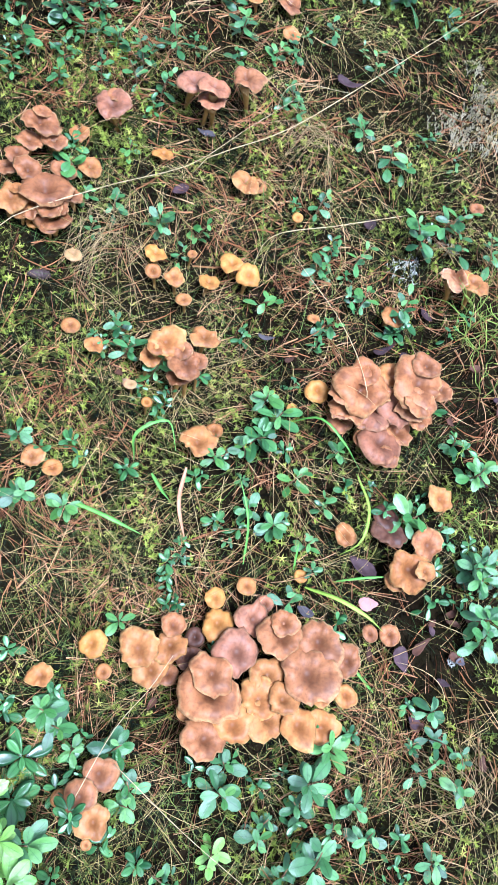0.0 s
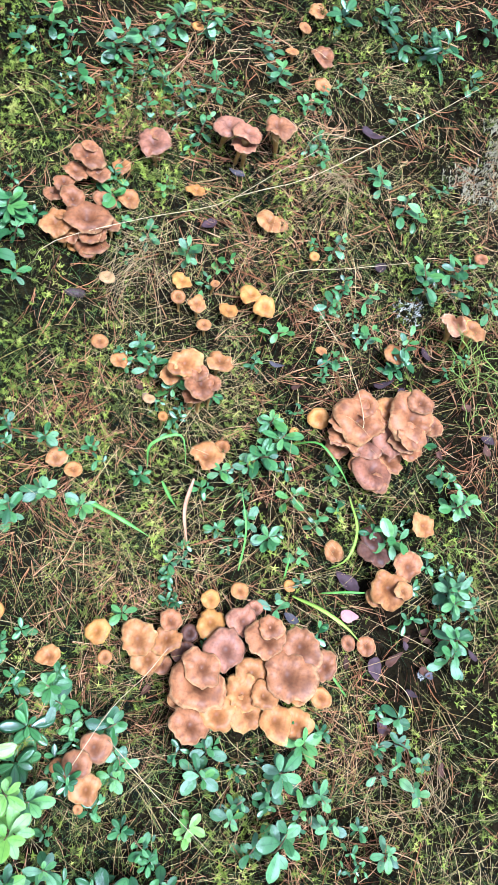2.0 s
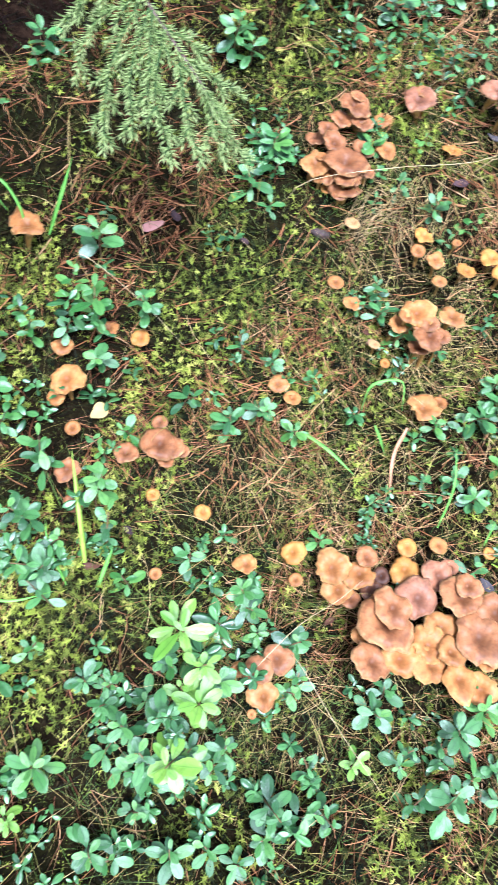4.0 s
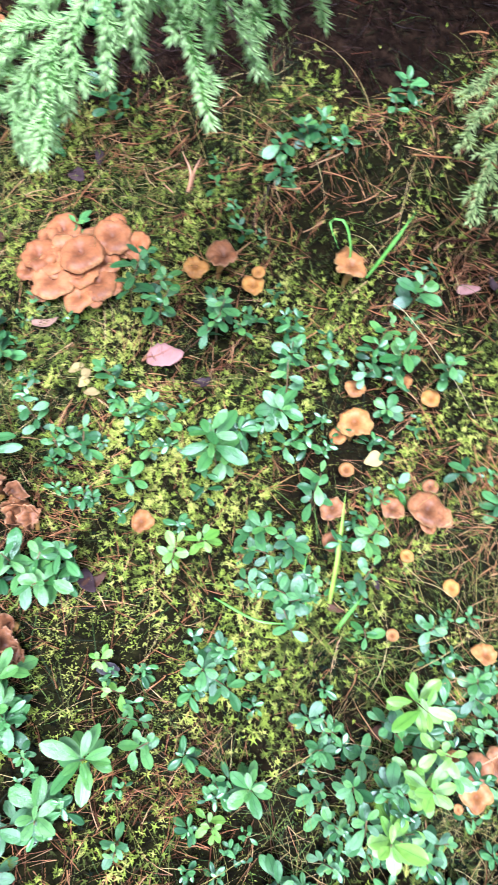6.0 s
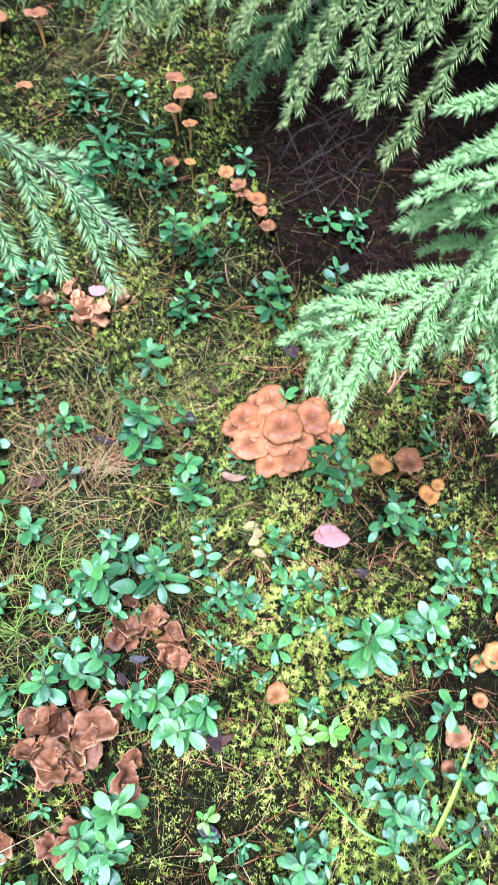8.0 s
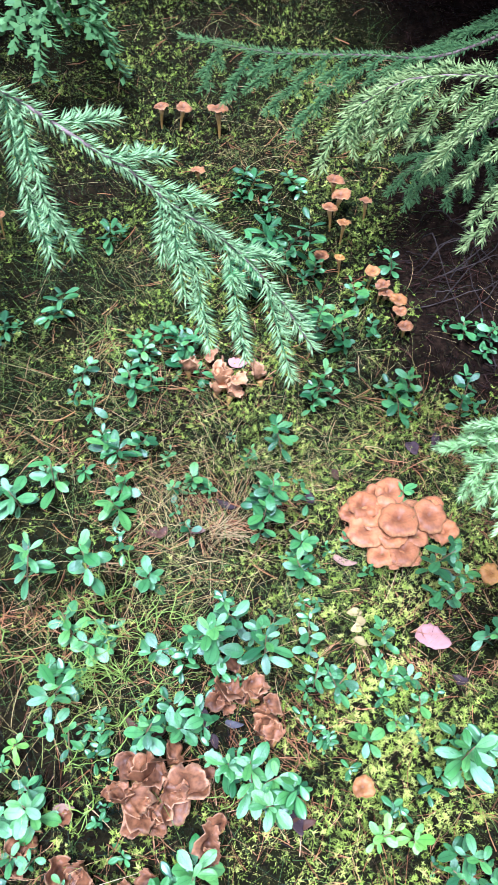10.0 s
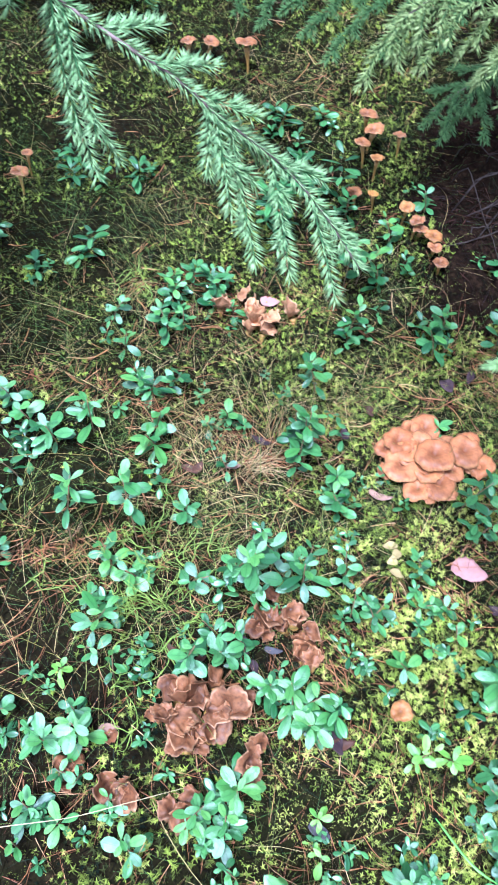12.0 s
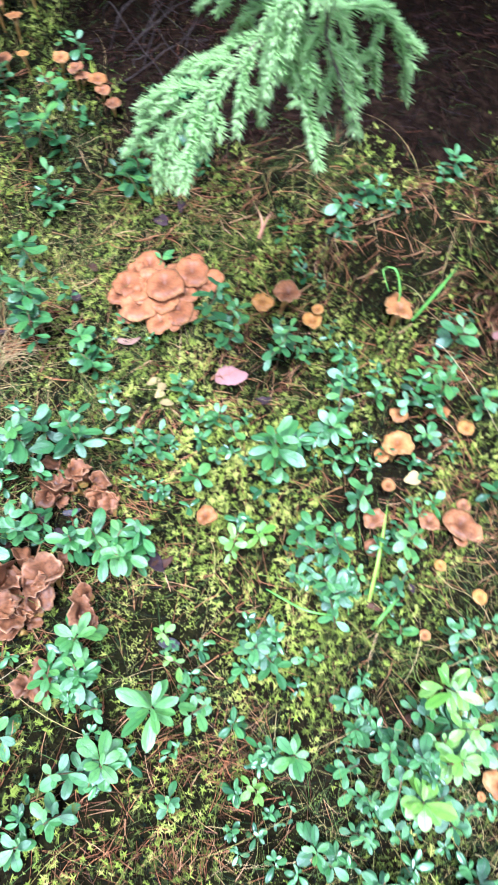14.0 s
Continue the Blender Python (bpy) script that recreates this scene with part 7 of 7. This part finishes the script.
shrublet(-0.587, -0.465, 0.070)
shrublet(-0.520, -0.427, 0.060)
shrublet(-0.504, -0.488, 0.070)
shrublet(-0.354, -0.589, 0.060)
shrublet(-0.570, -0.496, 0.070)
shrublet(-0.479, -0.462, 0.070)
shrublet(-0.443, -0.545, 0.080)
shrublet(-0.526, -0.464, 0.060)
shrublet(-0.398, -0.583, 0.060)
shrublet(-0.484, -0.512, 0.080)
shrublet(-0.445, -0.509, 0.070)
shrublet(0.166, -0.289, 0.070)
shrublet(-0.288, -0.443, 0.050)
shrublet(-0.060, -0.309, 0.050)
shrublet(-0.578, -0.675, 0.080)
shrublet(-0.530, -0.538, 0.080)
shrublet(-0.474, -0.509, 0.080)
shrublet(-0.495, -0.440, 0.070)
shrublet(-0.564, -0.494, 0.080)
shrublet(-0.430, -0.507, 0.070)
shrublet(-0.474, -0.574, 0.080)
shrublet(0.730, 0.276, 0.080)
shrublet(0.710, 0.239, 0.070)
shrublet(0.730, 0.171, 0.070)
cone(0.146, 0.277, 0.0138)
dead_twig([(-0.916, 0.220, 0.082), (-0.879, 0.323, 0.135), (-0.874, 0.425, 0.143)])
dead_twig([(-0.881, 0.282, 0.098), (-0.914, 0.370, 0.159)])
dead_twig([(-0.838, 0.205, 0.066), (-0.866, 0.291, 0.117), (-0.907, 0.430, 0.169)])
dead_twig([(-0.991, 0.367, 0.151), (-0.820, 0.336, 0.108)])
dead_twig([(-0.863, 0.170, 0.074), (-0.838, 0.262, 0.097), (-0.839, 0.444, 0.121)])
dead_twig([(-0.928, 0.269, 0.133), (-0.922, 0.438, 0.182)])
dead_twig([(-0.808, 0.280, 0.086), (-0.858, 0.458, 0.166)])
dead_twig([(-0.993, 0.305, 0.130), (-0.799, 0.249, 0.078)])
dead_twig([(-0.865, 0.243, 0.098), (-0.843, 0.294, 0.114)])
dead_twig([(-0.715, 0.264, 0.060), (-0.908, 0.321, 0.129)])
dead_twig([(-0.959, 0.301, 0.114), (-0.933, 0.367, 0.151), (-0.908, 0.451, 0.152)])
dead_twig([(-0.893, 0.270, 0.097), (-0.894, 0.321, 0.127), (-0.935, 0.421, 0.161)])
dead_twig([(-1.038, 0.342, 0.144), (-0.879, 0.373, 0.124)])
dead_twig([(-0.378, 0.176, 0.033), (-0.372, 0.113, 0.015)])
dead_twig([(-0.471, 0.089, 0.027), (-0.456, 0.112, 0.039)])


def straw_tuft(x, y, length, azimuth, count):
    """Withered grass: a sheaf of thin dry blades lying in one direction."""
    rr = random.Random(int((x + 3) * 5000))
    z = float(floor_z(np.float64(x), np.float64(y)))
    e = thing("dry_grass_tuft", x, y, z, "withered tuft of straw-coloured grass lying on moss", "grass", "dry grass tufts")
    for _ in range(count):
        a = azimuth + rr.gauss(0, 0.6)
        size = length * rr.uniform(0.5, 1.1)
        foot = Vector((rr.gauss(0, 0.012), rr.gauss(0, 0.012), -0.003))
        line = []
        for u in (0, 0.25, 0.5, 0.75, 1):
            p = foot + Vector((math.cos(a + 0.3 * u), math.sin(a + 0.3 * u), 0)) * size * u
            p.z = float(floor_z(np.float64(x + p.x), np.float64(y + p.y))) - z + 0.008 + 0.09 * length * math.sin(math.pi * u) * rr.uniform(0.5, 3)
            line.append(p)
        line[0].z -= 0.012
        part_mesh("blade", tube_mesh("blade", line, [0.0003, 0.00035, 0.0003, 0.00025, 0.0002], withered_mat, 3), e)


straw_tuft(0.525, 0.51, 0.10, 3.5, 40)
straw_tuft(0.24, 0.345, 0.09, 3.9, 34)
straw_tuft(0.18, 0.30, 0.08, 0.4, 26)
straw_tuft(0.66, -0.33, 0.09, 1.9, 30)
straw_tuft(-0.62, -0.33, 0.13, 1.2, 30)
rr = random.Random(77)
for cx, cy, count in ((0.63, -0.16, 12), (0.72, 0.15, 6), (0.58, 0.2, 4), (-0.38, -0.47, 5)):
    for _ in range(count):
        dead_leaf(cx + rr.gauss(0, 0.04), cy + rr.gauss(0, 0.04), rr.uniform(0.004, 0.008), rr.choice(("purple", "brown", "brown")))

thicket()


# ---- moss, fine grass and needle litter ----
rng = np.random.default_rng(12)


def scatter(count, keep):
    """Random places over the part of the floor that the walk passes; keep gives each one's chance."""
    x, y = rng.uniform(-2.6, 1.7, count), rng.uniform(-1.5, 1.6, count)
    ok = rng.random(count) < keep(x, y)
    return x[ok], y[ok]


def frames(x, y, up_min, up_max, azimuth=None):
    """For each place, an axis that rises by an angle between the two, and its side and lift vectors."""
    az = rng.uniform(0, 2 * np.pi, len(x)) if azimuth is None else azimuth
    up = rng.uniform(up_min, up_max, len(x))
    ax = np.stack([np.cos(az) * np.cos(up), np.sin(az) * np.cos(up), np.sin(up)], -1)
    side = np.stack([-np.sin(az), np.cos(az), 0 * az], -1)
    return ax, side, np.cross(ax, side)


def near(x, y):
    """Thins things out with distance from the middle of the gap."""
    return np.clip(1.5 - np.hypot((x + 0.25) / np.where(x < -0.25, 1.5, 1.2), (y - 0.1) / 0.95), 0.1, 1)


def tuft(x, y):
    """Grassy patches at the western edge of the gap."""
    z = 0 * x
    for cx, cy, r in GRASSY:
        z = z + np.exp(-((x - cx) ** 2 + (y - cy) ** 2) / (2 * r * r))
    return np.clip(z, 0, 1)


GRASSY = [(-0.24, 0.28, 0.09), (-0.08, 0.32, 0.1), (-0.4, 0.2, 0.05), (-0.12, 0.2, 0.05), (-0.5, -0.62, 0.09), (-0.72, -0.5, 0.09), (-0.42, -0.55, 0.05), (-1.11, -0.37, 0.07), (-0.64, -0.62, 0.08), (-0.59, -0.46, 0.06), (-0.53, -0.7, 0.07), (-0.86, -0.41, 0.07), (-0.6, -0.38, 0.07), (-0.98, -0.58, 0.08), (-0.13, -0.63, 0.06), (0.41, 0.05, 0.06)]


def moss_cover_light(x, y):
    """Moss cover with light painted into its tone: dense and bright in the open gap, thinner and darker in the grassy
    ground west of it.
    """
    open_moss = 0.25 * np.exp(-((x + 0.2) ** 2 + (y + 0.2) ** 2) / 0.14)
    # two dips that lower the cover and the painted tone
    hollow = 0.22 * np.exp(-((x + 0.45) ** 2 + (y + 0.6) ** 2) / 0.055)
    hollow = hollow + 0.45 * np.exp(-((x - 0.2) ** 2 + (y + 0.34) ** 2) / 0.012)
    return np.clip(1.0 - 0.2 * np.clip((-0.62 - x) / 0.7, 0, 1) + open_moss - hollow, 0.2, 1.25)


def patches(x, y):
    """Cushions of living moss, a hand's width or less, between browner ground."""
    return np.clip(1.5 * (0.55 * smooth_rand(x, y, 57, 85) + 0.45 * smooth_rand(x, y, 63, 45) - 0.5) + 0.5, 0, 1)


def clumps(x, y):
    """Shoots stand in tufts a finger's width across; the moss tone dips between them as painted gap shade."""
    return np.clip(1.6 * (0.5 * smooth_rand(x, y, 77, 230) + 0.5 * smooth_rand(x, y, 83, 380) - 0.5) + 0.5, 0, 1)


def bare(x, y):
    """Wet hollows of dark rotten litter between the moss cushions."""
    z = 0 * x
    for cx, cy, r in HOLLOWS:
        z = z + np.exp(-((x - cx) ** 2 + (y - cy) ** 2) / (2 * r * r))
    return np.clip(z, 0, 0.95)


HOLLOWS = [(0.76, 0.2, 0.075), (0.71, 0.10, 0.045), (0.63, -0.17, 0.05), (0.60, -0.09, 0.03), (0.57, 0.20, 0.02), (0.73, 0.34, 0.035), (0.36, -0.26, 0.03), (-0.37, -0.5, 0.04), (-0.46, -0.45, 0.025), (-0.12, -0.36, 0.015), (0.08, -0.33, 0.02)]


def west(x, y):
    """The grassy western half of the gap."""
    return np.clip((-0.32 - x) / 0.18, 0, 1)


CUSHIONS = [(-0.41, -0.10, 0.04), (-0.45, -0.05, 0.035), (-0.376, -0.018, 0.035), (-0.31, 0.06, 0.04), (-0.06, -0.5, 0.03), (-0.02, -0.57, 0.035), (-0.31, -0.16, 0.03), (-0.196, -0.214, 0.035), (-0.315, -0.231, 0.03), (-0.154, -0.351, 0.03), (-0.144, -0.402, 0.03), (-0.182, -0.41, 0.03), (-0.098, -0.376, 0.025), (-0.16, -0.47, 0.03), (-0.21, -0.455, 0.03), (-0.23, -0.425, 0.025), (-0.1, -0.44, 0.03)]


def cushion(x, y):
    """Thick cushions of yellow-green feather moss."""
    z = 0 * x
    for cx, cy, r in CUSHIONS:
        z = z + np.exp(-((x - cx) ** 2 + (y - cy) ** 2) / (2 * r * r))
    return np.clip(z, 0, 1)


def straw_patch(x, y):
    return np.exp(-((x + 0.66) ** 2 + (y + 0.31) ** 2) / 0.028)


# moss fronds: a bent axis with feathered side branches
x, y = scatter(330000, lambda x, y: (1 - 0.995 * under_tree(x, y)) * np.clip(0.48 + 0.75 * smooth_rand(x, y, 8, 22) ** 1.3 + 0.5 * cushion(x, y), 0, 1) * np.clip(0.25 + 1.3 * clumps(x, y), 0, 1) * (1 - 0.2 * straw_zone(x, y)) * (1 - 0.85 * tuft(x, y)) * (1 - bare(x, y)) * (1 - 0.6 * straw_patch(x, y)) * moss_cover_light(x, y) * near(x, y))
ax, side, lift = frames(x, y, 0.05, 1.3)
roll = rng.normal(0, 0.7, len(x))[:, None]
side, lift = side * np.cos(roll) + lift * np.sin(roll), lift * np.cos(roll) - side * np.sin(roll)
size = (rng.uniform(0.005, 0.0115, len(x)) + 0.004 * rng.random(len(x)) ** 4) * (0.7 + 0.5 * smooth_rand(x, y, 8, 22))
z = floor_z(x, y) - 0.005 + 0.022 * rng.random(len(x)) * smooth_rand(x, y, 8, 22)
pairs = 7
template, tris = [(0, -0.03, 0), (0, 0.03, 0), (1, 0, -0.12)], [(0, 1, 2)]
for k in range(pairs):
    u = 0.15 + 0.8 * k / (pairs - 1)
    w = 0.42 * (1 - 0.75 * abs(u - 0.4))
    for s in (-1, 1):
        o = len(template)
        d = -0.12 * u * u
        template += [(u - 0.04, 0, d), (u + 0.045, 0, d + 0.01), (u + 0.16 + 0.03 * (k % 3), s * w * (0.8 + 0.13 * (k % 4)), d + 0.10 + 0.12 * (k % 2))]
        tris.append((o, o + 1, o + 2))
template, tris = np.array(template), np.array(tris)
P = np.stack([x, y, z], -1)[:, None, :] + size[:, None, None] * (template[None, :, 0:1] * ax[:, None, :] + template[None, :, 1:2] * side[:, None, :] - template[None, :, 2:3] * lift[:, None, :])
F = tris[None] + (np.arange(len(x)) * len(template))[:, None, None]
# regional light (first mask) and gap shade (clumps) are painted into the tone
tone = np.clip(0.05 + 0.34 * moss_cover_light(x, y) + 0.15 * smooth_rand(x, y, 21, 24) + 0.5 * (patches(x, y) - 0.2) + 0.4 * (clumps(x, y) - 0.5) + 0.35 * cushion(x, y) - 0.2 * straw_zone(x, y) + rng.normal(0, 0.22, len(x)), 0, 1)
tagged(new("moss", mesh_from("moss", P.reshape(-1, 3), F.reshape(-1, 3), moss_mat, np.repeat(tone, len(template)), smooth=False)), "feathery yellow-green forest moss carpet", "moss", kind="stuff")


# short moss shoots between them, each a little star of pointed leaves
x, y = scatter(600000, lambda x, y: (1 - 0.99 * under_tree(x, y)) * np.clip(0.7 + 0.45 * smooth_rand(x, y, 8, 22), 0, 1) * np.clip(0.25 + 1.3 * clumps(x, y), 0, 1) * (1 - 0.1 * straw_zone(x, y)) * (1 - 0.8 * tuft(x, y)) * (1 - bare(x, y)) * np.clip(moss_cover_light(x, y), 0.5, 1) * near(x, y))
count = len(x)
z = floor_z(x, y) - 0.002 + 0.016 * rng.random(count) * smooth_rand(x, y, 8, 22)
turn, size = rng.uniform(0, 6.28, count), rng.uniform(0.0033, 0.0082, count)
corners = []
for k in range(5):
    a = turn + k * 1.257 + rng.normal(0, 0.25, count)
    rise = rng.uniform(0.1, 1.1, count)
    d = np.stack([np.cos(a) * np.cos(rise), np.sin(a) * np.cos(rise), np.sin(rise)], -1)
    q = np.stack([-np.sin(a), np.cos(a), 0 * a], -1) * (size * 0.15)[:, None]
    o = np.stack([x, y, z], -1)
    corners += [o - q, o + q, o + d * size[:, None]]
V = np.stack(corners, 1)
Q = (np.arange(5)[:, None] * 3 + np.arange(3)[None])[None] + (np.arange(count) * 15)[:, None, None]
# the low base and the clumps term paint shade between the shoots
tone = np.clip(-0.19 + 0.26 * moss_cover_light(x, y) - 0.08 * straw_zone(x, y) + 0.15 * smooth_rand(x, y, 21, 24) + 0.5 * (patches(x, y) - 0.15) + 0.5 * (clumps(x, y) - 0.5) + 0.42 * cushion(x, y) + rng.normal(0, 0.24, count), 0, 1)
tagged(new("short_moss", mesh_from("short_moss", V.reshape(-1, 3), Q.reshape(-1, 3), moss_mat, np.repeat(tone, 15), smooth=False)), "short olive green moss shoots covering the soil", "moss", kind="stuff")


def ribbons(x, y, z, length, width, up, droop, steps, azimuth=None):
    """Thin blades, each a folded ribbon that bends over by droop."""
    ax, side, lift = frames(x, y, up[0], up[1], azimuth)
    bend = rng.uniform(droop[0], droop[1], len(x))
    sway = rng.normal(0, 0.25, len(x))
    rows = []
    for k in range(steps + 1):
        u = k / steps
        c = np.stack([x, y, z], -1) + length[:, None] * (u * ax + (sway * u * u)[:, None] * side)
        c[:, 2] -= length * bend * u * u
        w = (width * (1 - 0.85 * u ** 2))[:, None] * 0.5
        rows += [c - side * w, c + side * w]
    V = np.stack(rows, 1)
    q = np.array([(2 * k, 2 * k + 1, 2 * k + 3, 2 * k + 2) for k in range(steps)])
    Q = q[None] + (np.arange(len(x)) * (2 * steps + 2))[:, None, None]
    return V, Q


# fine grass, denser and drier in the eastern half, much of it lying in swirls
x, y = scatter(230000, lambda x, y: (1 - 0.9 * under_tree(x, y)) * np.clip(0.2 + 1.4 * clumps(x, y), 0, 1) * np.clip(0.08 + 0.28 * smooth_rand(x, y, 31, 9) + 0.55 * straw_zone(x, y) - 0.15 * tuft(x, y) + 0.12 * straw_patch(x, y) + 0.3 * west(x, y), 0, 1) * (1 - 0.8 * bare(x, y)) * near(x, y))
az = 6.28 * smooth_rand(x, y, 91, 9) * 1.6 + rng.normal(0, 0.85, len(x))
V, Q = ribbons(x, y, floor_z(x, y) - 0.003 + 0.008 * rng.random(len(x)), rng.uniform(0.03, 0.10, len(x)) * (1 + 0.7 * np.maximum(straw_patch(x, y), tuft(x, y))), rng.uniform(0.00022, 0.00055, len(x)), (0.02, 0.6), (0.1, 0.6), 3, az)
floor = floor_z(V[..., 0], V[..., 1]) + 0.003 + 0.008 * rng.random(len(x))[:, None]
V[:, 2:, 2] = np.maximum(V[:, 2:, 2], floor[:, 2:])
tone = np.clip(0.22 + 0.25 * np.clip(3 * (y - 0.12), 0, 1) * tuft(x, y) + 0.12 * west(x, y) + 0.5 * straw_zone(x, y) + 0.45 * straw_patch(x, y) + 0.4 * smooth_rand(x, y, 5, 7) + rng.normal(0, 0.36, len(x)) - 0.26, 0, 1)
tagged(new("fine_grass", mesh_from("fine_grass", V.reshape(-1, 3), Q.reshape(-1, 4), grass_mat, np.repeat(tone, V.shape[1]))), "fine green and straw-coloured grass blades", "grass", kind="stuff")

# long arching blades in the grassy patches
x, y = scatter(60000, lambda x, y: (0.03 + 0.16 * tuft(x, y) + 0.07 * straw_patch(x, y) + 0.1 * west(x, y) + 0.07 * straw_zone(x, y)) * (1 - under_tree(x, y)) * near(x, y))
V, Q = ribbons(x, y, floor_z(x, y) - 0.003, rng.uniform(0.08, 0.21, len(x)), rng.uniform(0.0003, 0.0008, len(x)), (0.2, 1.1), (0.3, 0.9), 8)
V[:, 2:, 2] = np.maximum(V[:, 2:, 2], floor_z(V[..., 0], V[..., 1])[:, 2:] + 0.003)
tone = np.clip(rng.normal(0.5, 0.3, len(x)) + 0.22 * straw_zone(x, y), 0, 1)
tagged(new("long_grass", mesh_from("long_grass", V.reshape(-1, 3), Q.reshape(-1, 4), grass_mat, np.repeat(tone, V.shape[1]))), "long thin arching green and straw grass blades", "grass", kind="stuff")

# fallen pine needles in loose pairs
x, y = scatter(150000, lambda x, y: np.clip(0.3 + 1.3 * clumps(y, x), 0, 1) * (0.12 + 0.06 * straw_zone(x, y) + 0.8 * smooth_rand(x, y, 44, 16) ** 2.2) * (1 - 0.7 * under_tree(x, y)) * np.clip(1 + 1.6 * (x + 0.65), 0.15, 1) * near(x, y))
az = 6.28 * smooth_rand(x, y, 71, 12) * 2 + rng.normal(0, 0.9, len(x))
x, y, az = np.concatenate([x, x]), np.concatenate([y, y]), np.concatenate([az, az + rng.normal(0, 0.16, len(x))])
V, Q = ribbons(x, y, 0 * x, rng.uniform(0.026, 0.055, len(x)), rng.uniform(0.0004, 0.00075, len(x)), (0.0, 0.05), (0.0, 0.02), 3, az)
V[..., 2] = floor_z(V[..., 0], V[..., 1]) + (0.004 + 0.010 * rng.random(len(x)) ** 2)[:, None] + (rng.normal(0, 0.10, len(x)) * 0.035)[:, None] * np.linspace(-1, 1, V.shape[1])[None]
# needle tone drops under the tree: spruce shade painted in
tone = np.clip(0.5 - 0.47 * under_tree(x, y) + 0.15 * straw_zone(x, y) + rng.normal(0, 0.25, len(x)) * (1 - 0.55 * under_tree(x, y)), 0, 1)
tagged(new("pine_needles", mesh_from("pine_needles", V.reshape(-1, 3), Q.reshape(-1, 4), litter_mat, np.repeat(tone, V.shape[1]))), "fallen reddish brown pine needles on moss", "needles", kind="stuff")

# short spruce needles under the tree, with the tree's shade put into their colour
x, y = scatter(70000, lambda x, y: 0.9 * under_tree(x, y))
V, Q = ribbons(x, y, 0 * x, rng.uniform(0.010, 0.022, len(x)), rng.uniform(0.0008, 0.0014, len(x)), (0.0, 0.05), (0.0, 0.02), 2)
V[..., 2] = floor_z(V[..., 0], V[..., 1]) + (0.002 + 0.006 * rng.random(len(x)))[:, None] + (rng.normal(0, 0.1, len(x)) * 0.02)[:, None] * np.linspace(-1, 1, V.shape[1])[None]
tagged(new("spruce_litter", mesh_from("spruce_litter", V.reshape(-1, 3), Q.reshape(-1, 4), shaded_bed_mat, np.repeat(np.clip(rng.normal(0.3, 0.28, len(x)), 0, 1), V.shape[1]))), "bed of fallen spruce needles with tree shade in its colour", "needles", kind="stuff")

# crumbled brown litter showing between the moss shoots, darkened to paint the shade there
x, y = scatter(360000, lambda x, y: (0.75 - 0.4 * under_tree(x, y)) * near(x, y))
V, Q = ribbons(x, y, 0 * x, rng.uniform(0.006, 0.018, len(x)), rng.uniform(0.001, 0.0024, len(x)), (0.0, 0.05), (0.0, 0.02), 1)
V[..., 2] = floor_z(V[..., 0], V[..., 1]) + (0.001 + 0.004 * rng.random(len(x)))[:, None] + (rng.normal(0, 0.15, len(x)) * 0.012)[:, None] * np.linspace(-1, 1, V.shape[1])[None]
tagged(new("litter_crumbs", mesh_from("litter_crumbs", V.reshape(-1, 3), Q.reshape(-1, 4), crumb_mat, np.repeat(np.clip(rng.normal(0.08, 0.26, len(x)), 0, 1), V.shape[1]))), "crumbled brown litter darkened for the shade between the moss", "litter", kind="stuff")
